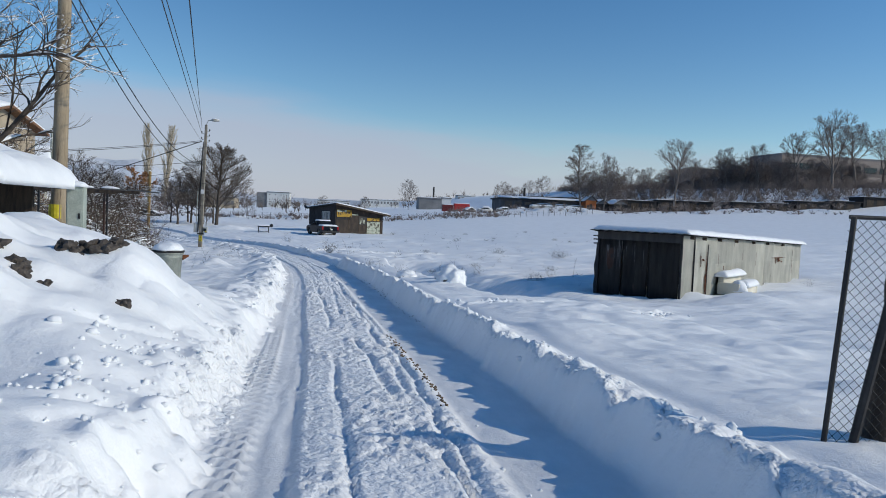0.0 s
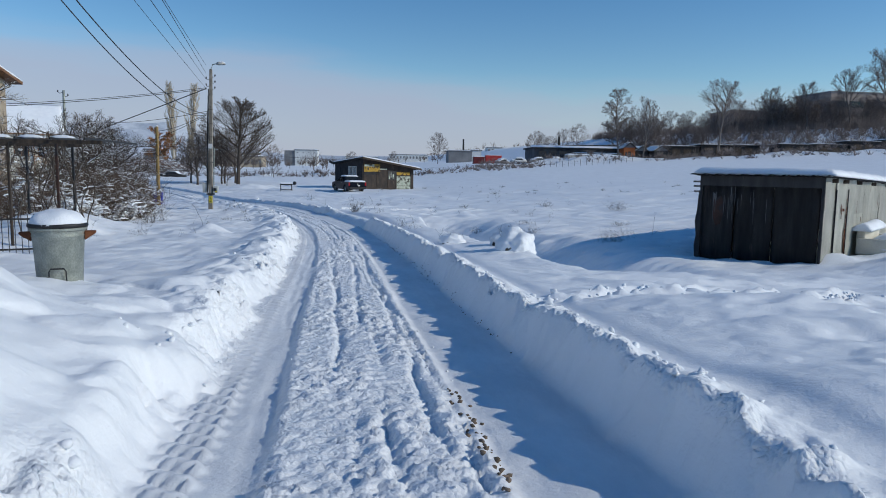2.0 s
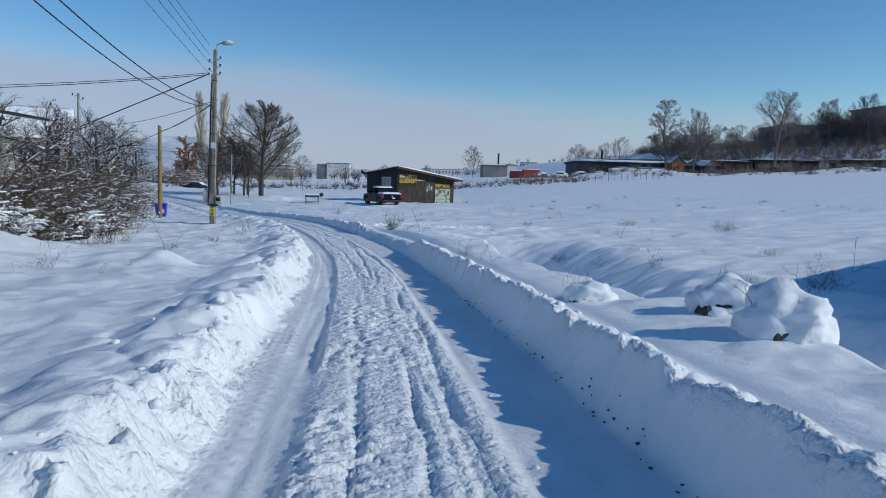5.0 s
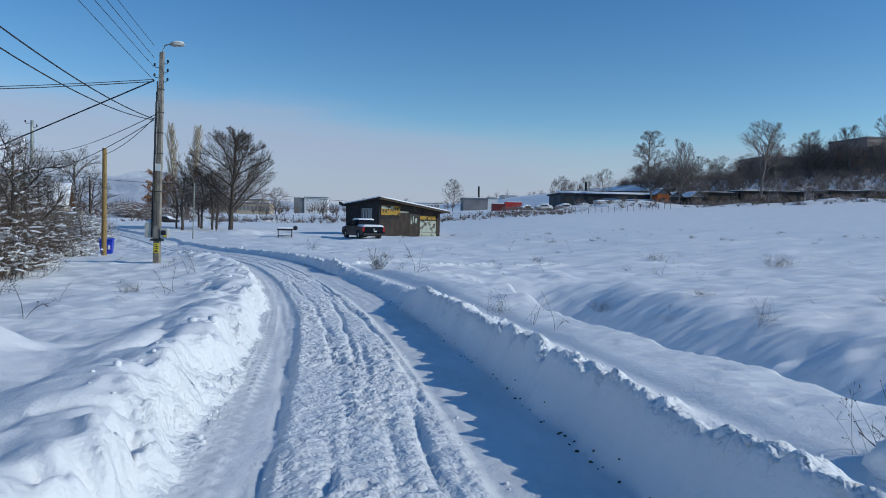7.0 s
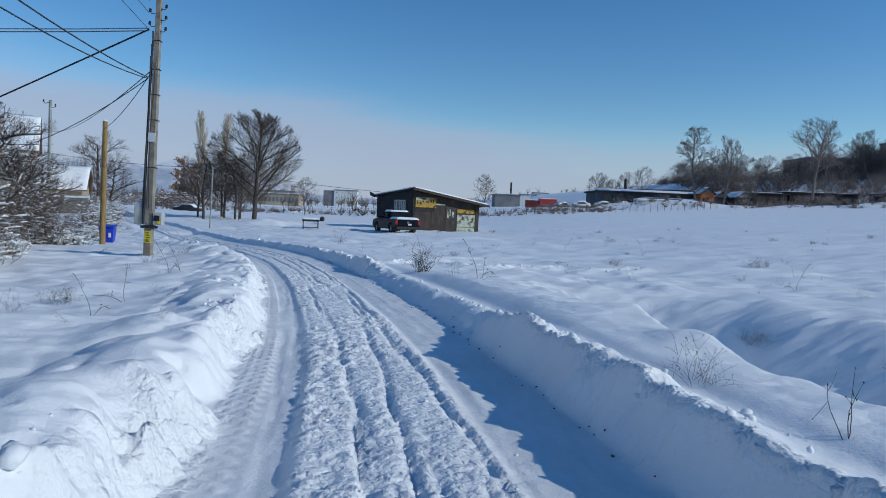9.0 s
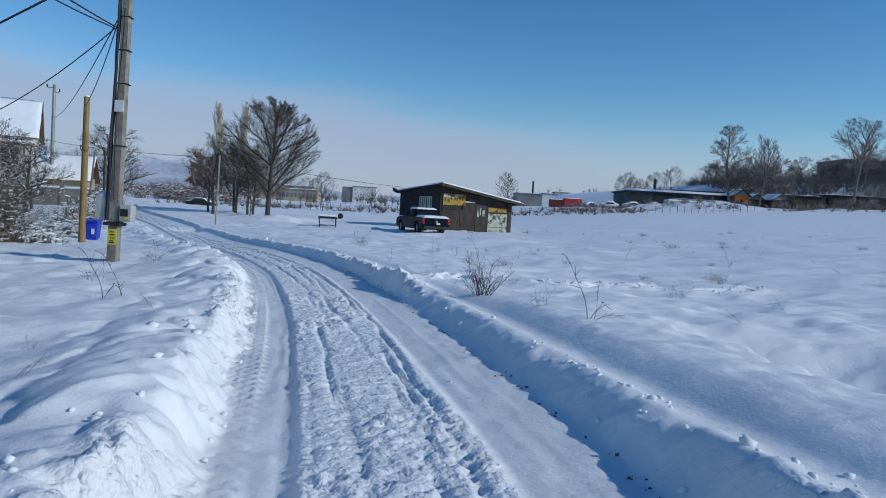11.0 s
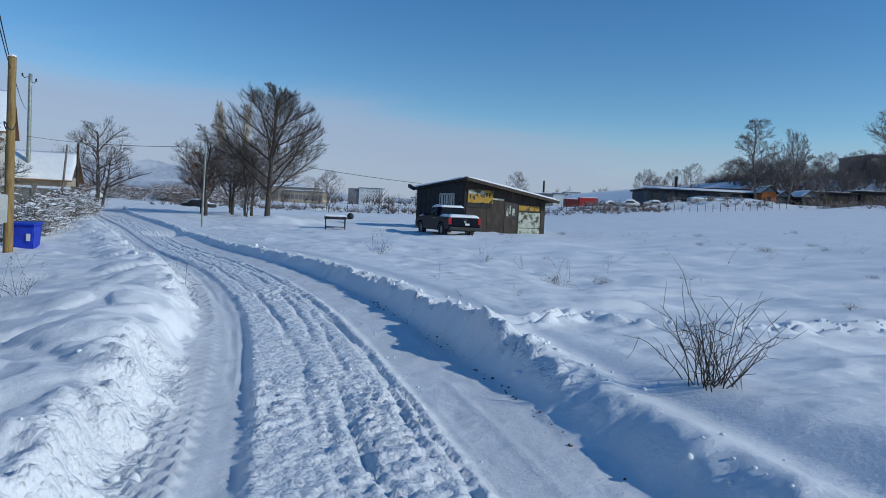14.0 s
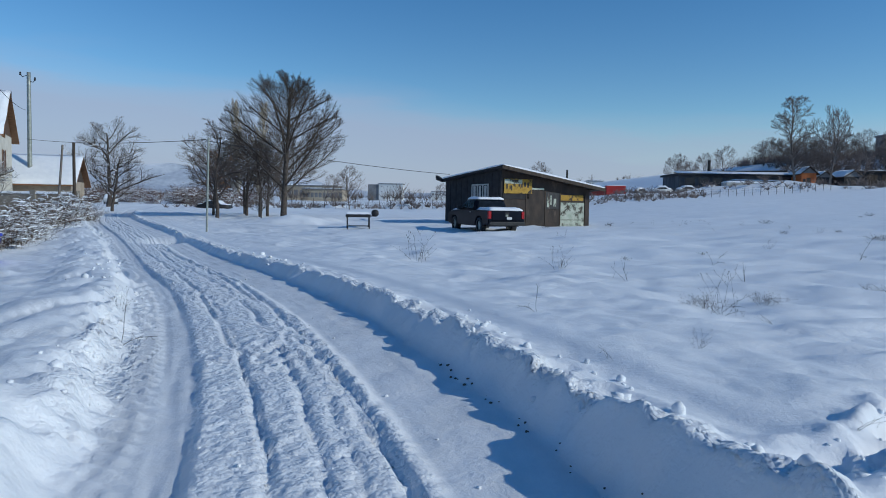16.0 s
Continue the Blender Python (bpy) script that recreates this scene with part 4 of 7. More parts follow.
for i in range(64):
    y = 31 + 25.5 * rb.random()
    edge = -9.5 - 1.3 * (y - 31) / 17 if y < 48 else -10.8 - 6.0 * (y - 48) / 10.5
    back = rb.random() ** 1.4
    x = edge - 3.0 * back
    x -= 1.5 * min(1.0, max(0.0, (y - 43) / 5))
    src = rb.choice((bush_a, bush_a, bush_b)) if back > 0.25 else rb.choice((bush_b, bush_c, bush_c, bush_a))
    c = copy_thing(src, pose(x, y, ground_z(x, y) - 0.05, 0, 0, rb.uniform(0, 360)))
    s = rb.uniform(0.7, 1.15) if back > 0.25 else rb.uniform(0.55, 0.95)
    c.scale = (s, s, s)
for i in range(18):
    x, y = rb.uniform(-18.6, -14.9), rb.uniform(53.5, 59.0)
    c = copy_thing(rb.choice((bush_a, bush_b, bush_b, bush_c)), pose(x, y, ground_z(x, y) - 0.05, 0, 0, rb.uniform(0, 360)))
    s = rb.uniform(0.75, 1.05)
    c.scale = (s, s, s)
for i in range(34):
    f = i / 33
    x, y = -16.6 - 9.5 * f + rb.uniform(-0.5, 0.3), 63 + 24 * f
    c = copy_thing(bush_b if i % 3 else bush_c, pose(x, y, ground_z(x, y) - 0.05, 0, 0, rb.uniform(0, 360)))
    s = rb.uniform(0.6, 0.95)
    c.scale = (s, s, s)
bush_r = make_bush("shrub", "reddish-brown bare brush at the lane's end", "shrub", bush_data(34, 2.0, 2.4, 100, 16, 0.08, 0.007, 0.08), -50.0, 164.0, 0, "twig_red", "lane brush")
for i in range(46):
    x, y = rb.uniform(-84, -42), rb.uniform(158, 182)
    c = copy_thing(rb.choice((bush_r, bush_r, bush_b)), pose(x, y, ground_z(x, y) - 0.05, 0, 0, rb.uniform(0, 360)))
    s = rb.uniform(1.0, 1.6)
    c.scale = (s * 1.4, s * 1.4, s * 0.95)


# ---- sheet-metal shed by the track ----
def shed():
    # front-left, front-right and back-right corners on the ground
    fl, fr = Vector((10.75, 24.45)), Vector((12.92, 22.15))
    along = (fr - fl).normalized()
    w = (fr - fl).length
    depth = 18.5
    turn = math.degrees(math.atan2(along.y, along.x))
    z0 = 0.46
    s = thing("metal_shed", "long low shed of dark and pale patched sheet steel in snow", "shed", fl.x, fl.y, z0, turn)
    hf, hb = 2.18, 1.78

    def roof_z(x, y):
        return hf + (hb - hf) * y / depth

    # front: three sheets, darkened for its shade, between posts, under a lintel
    xs = (0.06, 0.95, 1.95, w - 0.08)
    for i in range(3):
        bm = bmesh.new()
        n = 14
        cols = []
        for k in range(n + 1):
            x = xs[i] + 0.012 + (xs[i + 1] - xs[i] - 0.024) * k / n
            yy = 0.02 + 0.012 * math.sin(k * 1.9 + i) + (0.02 if i == 1 else 0)
            cols.append([bm.verts.new((x, yy + 0.012 * noise.noise((k * 0.7, zz * 2.0, i)), zz)) for zz in (-0.4, 0.3, 0.9, 1.5, 1.92)])
        for a, b in zip(cols, cols[1:]):
            for r in range(4):
                bm.faces.new((a[r], b[r], b[r + 1], a[r + 1]))
        bmesh.ops.solidify(bm, geom=bm.faces[:], thickness=0.012)
        part("sheet", bm, M["dark_steel"], s, "stained sheet steel, shade put into its dark tone", True)
    part("lintel", box(0.0, -0.03, 1.90, w, 0.05, 2.19, 0.008), M["dark_steel"], s)
    for x in (0.0, w - 0.07):
        part("post", box(x, -0.02, -0.4, x + 0.07, 0.06, 2.1, 0.006), M["dark_metal"], s)
    # sheets of uneven width along the sunny side, paled for sunlight, lapped one over the other
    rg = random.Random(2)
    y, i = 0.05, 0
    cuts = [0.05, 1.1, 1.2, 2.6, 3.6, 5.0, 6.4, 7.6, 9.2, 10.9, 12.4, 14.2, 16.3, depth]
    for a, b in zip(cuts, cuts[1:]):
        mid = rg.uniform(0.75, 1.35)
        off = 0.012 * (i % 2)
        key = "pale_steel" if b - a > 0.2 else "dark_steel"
        for z_lo, z_hi, k in ((-0.4, mid, 0), (mid - 0.03, roof_z(0, (a + b) / 2) - 0.04 + 0.05 * rg.random(), 1)):
            bm = bmesh.new()
            pts = [[bm.verts.new((w + off + 0.008 * k + 0.018 * noise.noise((yy * 2, zz * 2, i)), yy, zz + 0.02 * rg.random() * (zz > 1))) for zz in (z_lo, (z_lo + z_hi) / 2, z_hi)] for yy in (a - 0.03, (a + b) / 2, b + 0.03)]
            for p, q in zip(pts, pts[1:]):
                for r in range(2):
                    bm.faces.new((p[r], q[r], q[r + 1], p[r + 1]))
            bmesh.ops.solidify(bm, geom=bm.faces[:], thickness=0.008)
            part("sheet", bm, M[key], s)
        i += 1
    for yy, z_lo, z_hi, ww in ((2.50, 0.0, 1.60, 0.07), (2.44, 0.1, 0.75, 0.16), (1.85, 1.05, 1.45, 0.09), (2.05, 1.25, 1.33, 0.25), (3.9, 1.0, 1.5, 0.035), (4.6, 0.85, 1.0, 0.08), (12.6, 1.16, 1.20, 2.2), (12.9, 0.90, 1.16, 0.16), (13.3, 0.98, 1.16, 0.5), (14.0, 0.93, 1.0, 0.3), (16.4, 0.3, 1.5, 0.06), (9.3, 0.9, 1.5, 0.04), (7.2, 1.2, 1.6, 0.05)):
        streak = bmesh.new()
        n_ = 8
        lo_e, hi_e = [], []
        for k in range(n_ + 1):
            f = k / n_
            wob = 0.35 * ww * noise.noise((f * 5, yy * 3, 0.5))
            lo_e.append(streak.verts.new((w + 0.030, yy + wob - 0.2 * ww * f, z_lo + (z_hi - z_lo) * f)))
            hi_e.append(streak.verts.new((w + 0.030, yy + ww * (1 - 0.3 * f) + wob, z_lo + (z_hi - z_lo) * f)))
        for k in range(n_):
            streak.faces.new((lo_e[k], hi_e[k], hi_e[k + 1], lo_e[k + 1]))
        bmesh.ops.solidify(streak, geom=streak.faces[:], thickness=0.004)
        part("rust_streak", streak, M["rust"], s, "rust-brown streak")
    rm = random.Random(9)
    for k in range(22):
        xx, top_, ww = rm.uniform(0.35, 2.2) if k % 3 else rm.uniform(0.62, 1.1), rm.uniform(1.55, 1.88), rm.uniform(0.008, 0.035)
        ln_ = rm.uniform(0.15, 0.8)
        part("run_mark", prism([(xx, top_), (xx + ww, top_), (xx + ww * 0.9, top_ - ln_ * 0.6), (xx + ww * 0.5, top_ - ln_), (xx + ww * 0.1, top_ - ln_ * 0.7)], -0.020, -0.017, "y"), M["scraped"], s, "dull run of scraped paint")
    part("rust_patch", prism([(0.40, 1.55), (0.62, 1.62), (0.70, 1.2), (0.60, 0.85), (0.48, 0.8), (0.38, 1.1)], -0.019, -0.0165, "y"), M["rust_dark"], s, "dark rust stain")
    for yy in (1.15, 2.62):
        part("door_edge", box(w + 0.02, yy - 0.02, 0.0, w + 0.045, yy + 0.02, 1.85, 0.004), M["dark_metal"], s)
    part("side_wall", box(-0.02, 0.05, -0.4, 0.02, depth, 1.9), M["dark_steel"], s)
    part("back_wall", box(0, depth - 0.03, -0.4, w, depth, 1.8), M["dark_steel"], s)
    # corrugated roof
    bm = bmesh.new()
    n = 84
    ov = 0.22
    rows = []
    for y in (-0.28, depth * 0.5, depth + 0.2):
        rows.append([bm.verts.new((-ov + (w + 2 * ov) * k / n, y, roof_z(0, y) + 0.02 + 0.034 * math.sin(k * math.pi * 0.25))) for k in range(n + 1)])
    for a, b in zip(rows, rows[1:]):
        for k in range(n):
            bm.faces.new((a[k], a[k + 1], b[k + 1], b[k]))
    bmesh.ops.solidify(bm, geom=bm.faces[:], thickness=0.012)
    part("roof_sheet", bm, M["dark_steel"], s, "corrugated roofing sheet", True)
    for yy in (0.7, 2.0, 3.8, 6.0, 8.6, 11.0, 14.0):
        part("roof_beam", tube([(w - 0.1, yy, roof_z(0, yy) - 0.07), (w + 0.14, yy + 0.02, roof_z(0, yy) - 0.07)], 0.055, 8), M["dark_wood"], s)
    for zz in (1.70, 1.85, 1.98):
        part("roof_batten", box(-0.22 - 0.1 * (zz - 1.7), 0.1, zz, 0.1, 0.16, zz + 0.05, 0.004), M["grey_wood"], s)
    part("roof_snow", snow_slab((-ov + 0.05, -0.02, w + ov, depth + 0.15), lambda x, y: roof_z(x, y) + 0.045, 0.17, 3.0, 0.02, 0.15), M["snowcap"], s, "thick settled snow", True)
    # ragged edge sheet by the shaded corner
    part("edge_strip", prism([(-0.04, -0.4), (0.06, -0.4), (0.06, 1.8), (-0.02, 1.75), (-0.05, 1.2), (-0.10, 0.9), (-0.05, 0.5), (-0.09, 0.2)], -0.03, 0.03, "y"), M["tarpaper"], s)
    # old settee by the wall, deep in snow
    ba = fl + along * (w + 0.55) + Vector((-along.y, along.x)) * 4.9
    b = thing("old_settee", "worn cream settee dumped by the shed under thick snow", "settee", ba.x, ba.y, z0 - 0.1, turn)
    part("seat", box(-0.35, -1.15, 0.05, 0.40, 1.15, 0.36, 0.06), M["plaster"], b, "stained cream seat", True)
    part("backrest", box(-0.45, -1.15, 0.05, -0.22, 1.15, 0.74, 0.06), M["plaster"], b, "stained cream backrest", True)
    for yy in (-1.30, 1.10):
        part("armrest", box(-0.42, yy, 0.05, 0.40, yy + 0.2, 0.52, 0.05), M["plaster"], b, "", True)
    part("snow", snow_slab((-0.48, -1.30, -0.10, 1.25), lambda x, y: 0.74, 0.22, 8.0, 0.05, 0.09), M["snowcap"], b, "thick settled snow", True)
    part("snow", snow_slab((-0.12, -0.35, 0.46, 1.2), lambda x, y: 0.36, 0.24, 5.0, 0.04, 0.09), M["snowcap"], b, "thick settled snow", True)
    lump = part("snow", snow_dome(0.34, 0.32, 0.42, 2.0, 20, 6), M["snowcap"], b, "heap of snow", True)
    lump.location = (0.28, -1.0, 0.22)


shed()


# ---- patched hut, pickup, barbecue ----
HUT = (0.28, 86.0, 28.0)


def hut():
    x0, y0, turn = HUT
    z0 = ground_z(x0 + 1, y0 + 3) - 0.15
    a, b = 6.75, 7.4
    h = thing("wooden_hut", "patched dark hut of boards and sheet metal with snowy lean-to roof", "hut", x0, y0, z0, turn)

    def roof_z(x, y):
        return 3.62 - 0.155 * x - 0.075 * y

    part("front_wall", prism([(0, -0.4), (a, -0.4), (a, roof_z(a, 0) - 0.06), (0, roof_z(0, 0) - 0.06)], 0.0, 0.1, "y"), M["brown_steel"], h)
    part("side_wall", prism([(0.0, -0.4), (b, -0.4), (b, roof_z(0, b) - 0.06), (0.0, roof_z(0, 0) - 0.06)], 0.0, -0.1, "x"), M["tarpaper"], h, "black tar-sheet wall")
    part("back_wall", prism([(0, -0.4), (a, -0.4), (a, roof_z(a, b) - 0.06), (0, roof_z(0, b) - 0.06)], b - 0.1, b, "y"), M["tarpaper"], h)
    part("end_wall", prism([(0.1, -0.4), (b - 0.1, -0.4), (b - 0.1, roof_z(a, b) - 0.06), (0.1, roof_z(a, 0) - 0.06)], a - 0.1, a, "x"), M["dark_wood"], h)
    # front: panels of several makes
    panels = [(0.02, 1.75, -0.4, 1.75, "brown_steel"), (0.02, 2.0, 1.78, 2.20, "tarpaper"), (1.78, 3.2, -0.4, 2.35, "brown_steel"), (3.23, 4.35, -0.4, 1.15, "brown_steel"), (3.23, 4.35, 1.18, 2.25, "dark_steel"), (4.4, 6.3, 0.52, 1.62, "mint"), (4.4, 6.3, -0.4, 0.48, "mint"), (4.4, 6.3, 1.66, 2.18, "brown_steel")]
    for px0, px1, pz0, pz1, key in panels:
        part("panel", box(px0, -0.035, pz0, px1, -0.002, pz1, 0.006), M[key], h)
    sign = part("sign_board", box(0.10, -0.085, 2.12, 2.15, -0.04, 3.02, 0.01), M["ochre_sign"], h, "peeling ochre-yellow sign board")
    for bx, bw, bz, bh in ((1.15, 0.12, 2.55, 0.28), (1.33, 0.10, 2.5, 0.3), (1.55, 0.14, 2.56, 0.26), (1.78, 0.12, 2.5, 0.32), (0.25, 0.1, 2.4, 0.3), (0.6, 0.08, 2.3, 0.3)):
        part("bar", box(bx, -0.096, bz, bx + bw, -0.087, bz + bh), M["ink"], sign)
    part("torn_strip", box(0.12, -0.10, 2.72, 1.4, -0.088, 2.98), M["mint"], sign)
    part("stripe", box(4.4, -0.06, 1.75, 6.2, -0.04, 2.10, 0.006), M["ochre_sign"], h, "peeling ochre stripe")
    for sx, sz, sw, sh in ((3.35, 1.3, 0.16, 0.7), (3.6, 1.45, 0.1, 0.6), (3.85, 1.35, 0.2, 0.5), (2.1, 2.38, 1.0, 0.12), (4.5, 0.95, 1.7, 0.08)):
        part("pale_scrape", box(sx, -0.042, sz, sx + sw, -0.037, sz + sh), M["mint"], h, "pale scraped paint")
    for px in (1.76, 3.21, 4.37, 6.38):
        part("batten", box(px - 0.03, -0.06, -0.4, px + 0.03, -0.01, 2.3, 0.005), M["dark_wood"], h)
    # side: window with pale frame and bottles of glass
    win = part("window", box(-0.16, 1.4, 1.65, -0.10, 3.5, 2.65), M["glass_dark"], h)
    for yy in (1.4, 2.05, 2.75, 3.45):
        part("window_frame", box(-0.20, yy - 0.05, 1.6, -0.12, yy + 0.05, 2.7, 0.008), M["box_grey"], win, "pale grey frame")
    for yy in (1.6, 2.3, 3.0):
        part("curtain", box(-0.172, yy, 1.7, -0.163, yy + 0.28, 2.6), M["box_grey"], win, "pale hanging curtain")
    for zz in (1.62, 2.68):
        part("window_frame", box(-0.19, 1.35, zz - 0.05, -0.12, 3.5, zz + 0.05, 0.008), M["box_grey"], win)
    for i in range(9):
        yy = 0.2 + i * 0.8
        part("board", box(-0.135, yy, -0.4, -0.101, yy + 0.74, 1.55 if 1.0 < yy < 3.4 else roof_z(0, yy) - 0.2, 0.006), M["tarpaper"], h)
    # roof with fascia and snow
    roof = bmesh.new()
    c4 = [(-0.45, -0.75), (a + 0.65, -0.75), (a + 0.65, b + 0.4), (-0.45, b + 0.4)]
    lo = [roof.verts.new((x, y, roof_z(x, y) - 0.05)) for x, y in c4]
    hi = [roof.verts.new((x, y, roof_z(x, y) + 0.05)) for x, y in c4]
    roof.faces.new(lo[::-1])
    roof.faces.new(hi)
    for i in range(4):
        j = (i + 1) % 4
        roof.faces.new((lo[i], lo[j], hi[j], hi[i]))
    part("roof", roof, M["tarpaper"], h)
    part("fascia", prism([(-0.47, roof_z(-0.47, -0.75) - 0.16), (a + 0.67, roof_z(a + 0.67, -0.75) - 0.16), (a + 0.67, roof_z(a + 0.67, -0.75) + 0.05), (-0.47, roof_z(-0.47, -0.75) + 0.05)], -0.79, -0.753, "y"), M["dark_wood"], h)
    for i in range(9):
        x = -0.2 + i * 0.85
        bm = box(x, -0.7, -0.11, x + 0.07, 0.05, 0.0)
        bmesh.ops.translate(bm, vec=(0, 0, roof_z(x, -0.3) - 0.05), verts=bm.verts)
        part("rafter", bm, M["dark_wood"], h)
    part("roof_snow", snow_slab((-0.40, -0.72, a + 0.6, b + 0.35), lambda x, y: roof_z(x, y) + 0.05, 0.16, 5.0, 0.04, 0.22), M["snowcap"], h, "layer of settled snow", True)
    part("torn_sheet", prism([(b - 0.2, 2.95), (b + 0.7, 3.15), (b + 0.75, 3.45), (b - 0.1, 3.2)], -0.35, -0.55, "x"), M["tarpaper"], h)
    flue = part("stove_pipe", lathe([(0.07, 2.6), (0.07, 3.2)], 10), M["dark_metal"], h)
    flue.location = (4.3, 1.6, -0.1)
    part("cap", lathe([(0.12, 3.2), (0.12, 3.25)], 10), M["dark_metal"], flue)
    part("roof_box", box(3.5, 1.2, 3.15, 3.95, 1.6, 3.35, 0.02), M["dark_metal"], h)


hut()


def wheel(parent, x, y, r=0.37, w=0.25):
    bm = lathe([(r * 0.62, -w / 2), (r * 0.96, -w / 2), (r, -w / 2 + 0.04), (r, w / 2 - 0.04), (r * 0.96, w / 2), (r * 0.62, w / 2)], 28, False)
    tyre_m = pose(x, y, r, 90)
    wh = part("wheel", lathe([(r * 0.2, -w / 2 + 0.03), (r * 0.64, -w / 2 + 0.05), (r * 0.64, w / 2 - 0.05), (r * 0.2, w / 2 - 0.03)], 20), M["galv"], parent)
    wh.matrix_basis = tyre_m
    part("tyre", bm, M["black"], wh, "", True)


def pickup():
    # local frame: tail at x = 0, nose towards +x
    x0, y0 = -0.12, 76.2
    z0 = ground_z(-0.9, 78.3) - 0.05
    p = thing("pickup_truck", "dark navy double-cab pickup truck with snow on roof and bed", "pickup truck", x0, y0, z0, 112.0)
    hw = 0.95
    lower = [(0.02, 0.45), (0.0, 0.62), (0.02, 1.08), (1.60, 1.10), (3.9, 1.10), (4.6, 1.06), (5.12, 0.98), (5.22, 0.78), (5.2, 0.42), (4.75, 0.36)]

    def arch(cx, r=0.46):
        return [(cx + r * math.cos(w), 0.36 + r * math.sin(w)) for w in np.linspace(0, math.pi, 9)]

    outline = lower + arch(4.3) + arch(1.12)
    part("body", prism(outline, -hw, hw, "y", 0.03), M["car_navy"], p, "glossy navy bodywork")
    cab = bmesh.new()
    rings = [[(1.62, -0.9, 1.10), (3.95, -0.9, 1.10), (3.95, 0.9, 1.10), (1.62, 0.9, 1.10)], [(1.86, -0.72, 1.62), (3.05, -0.70, 1.64), (3.05, 0.70, 1.64), (1.86, 0.72, 1.62)]]
    vs = [[cab.verts.new(v) for v in r] for r in rings]
    for i in range(4):
        j = (i + 1) % 4
        cab.faces.new((vs[0][i], vs[0][j], vs[1][j], vs[1][i]))
    cab.faces.new(vs[1])
    cab.faces.new(vs[0][::-1])
    bmesh.ops.bevel(cab, geom=cab.edges[:], offset=0.06, segments=3, affect="EDGES")
    part("cab", cab, M["car_navy"], p, "", True)
    # windows
    for s in (-1, 1):
        for xa, xb, xc, xd in ((1.92, 2.62, 2.62, 2.02), (2.70, 3.62, 3.02, 2.70)):
            bm = bmesh.new()
            pts = [(xa, s * 0.885, 1.17), (xb, s * 0.885, 1.17), (xc, s * 0.765, 1.56), (xd, s * 0.765, 1.56)]
            v = [bm.verts.new((q[0], q[1] + s * 0.012, q[2])) for q in pts]
            bm.faces.new(v)
            bmesh.ops.solidify(bm, geom=bm.faces[:], thickness=0.01)
            part("window", bm, M["glass_dark"], p)
    for pts, nm in (([(1.655, -0.76, 1.20), (1.655, 0.76, 1.20), (1.82, 0.64, 1.56), (1.82, -0.64, 1.56)], "rear_window"), ([(3.80, -0.78, 1.18), (3.80, 0.78, 1.18), (3.14, 0.62, 1.59), (3.14, -0.62, 1.59)], "windscreen")):
        bm = bmesh.new()
        sgn = -1 if nm == "rear_window" else 1
        bm.faces.new([bm.verts.new((q[0] + sgn * 0.02, q[1], q[2])) for q in pts])
        bmesh.ops.solidify(bm, geom=bm.faces[:], thickness=0.01)
        part(nm, bm, M["glass_dark"], p)
    gate = part("tailgate", box(-0.03, -0.76, 0.62, 0.03, 0.76, 1.08, 0.02), M["car_navy"], p)
    part("handle", box(-0.05, -0.12, 0.93, -0.028, 0.12, 1.0, 0.01), M["black"], gate)
    part("badge", box(-0.045, -0.07, 0.80, -0.032, 0.07, 0.90, 0.01), M["galv"], gate)
    part("number_plate", box(-0.06, -0.26, 0.66, -0.035, 0.0, 0.78, 0.005), M["white_paint"], gate, "blank white number plate")
    for s in (-1, 1):
        part("tail_light", box(-0.035, s * 0.87 - 0.06, 0.70, 0.10, s * 0.87 + 0.085, 1.05, 0.02), M["tail_red"], p, "red tail light")
    part("rear_bumper", box(-0.14, -0.92, 0.38, 0.06, 0.92, 0.56, 0.03), M["black"], p, "black step bumper")
    part("mirror", box(3.35, 0.93, 1.12, 3.5, 1.15, 1.30, 0.03), M["black"], p)
    part("mirror", box(3.35, -1.15, 1.12, 3.5, -0.93, 1.30, 0.03), M["black"], p)
    for s in (-1, 1):
        part("door_handle", box(2.05, s * 0.952 - 0.01, 0.98, 2.25, s * 0.952 + 0.012, 1.02, 0.006), M["galv"], p)
        part("headlight", box(5.02, s * 0.72 - 0.16, 0.78, 5.2, s * 0.72 + 0.16, 0.96, 0.02), M["white_paint"], p)
    part("floor_pan", box(0.3, -0.8, 0.32, 4.9, 0.8, 0.5), M["black"], p)
    for x in (1.12, 4.3):
        for s in (-1, 1):
            wheel(p, x, s * 0.82)
    part("bed_snow", snow_slab((0.04, -0.88, 1.58, 0.88), lambda x, y: 1.08, 0.15, 4.0, 0.0, 0.13), M["snowcap"], p, "snow on the bed cover", True)
    part("roof_snow", snow_slab((1.84, -0.70, 3.1, 0.70), lambda x, y: 1.63, 0.11, 6.0, 0.02, 0.13), M["snowcap"], p, "snow on the roof", True)
    part("bonnet_snow", snow_slab((3.9, -0.86, 5.0, 0.86), lambda x, y: 1.09 - 0.09 * max(0, x - 3.95), 0.12, 7.0, 0.0, 0.13), M["snowcap"], p, "snow on the bonnet", True)
    part("windscreen_snow", snow_slab((3.05, -0.68, 3.92, 0.68), lambda x, y: 1.64 - 0.60 * (x - 3.05), 0.09, 9.0, 0.0, 0.13), M["snowcap"], p, "snow on the windscreen", True)


pickup()


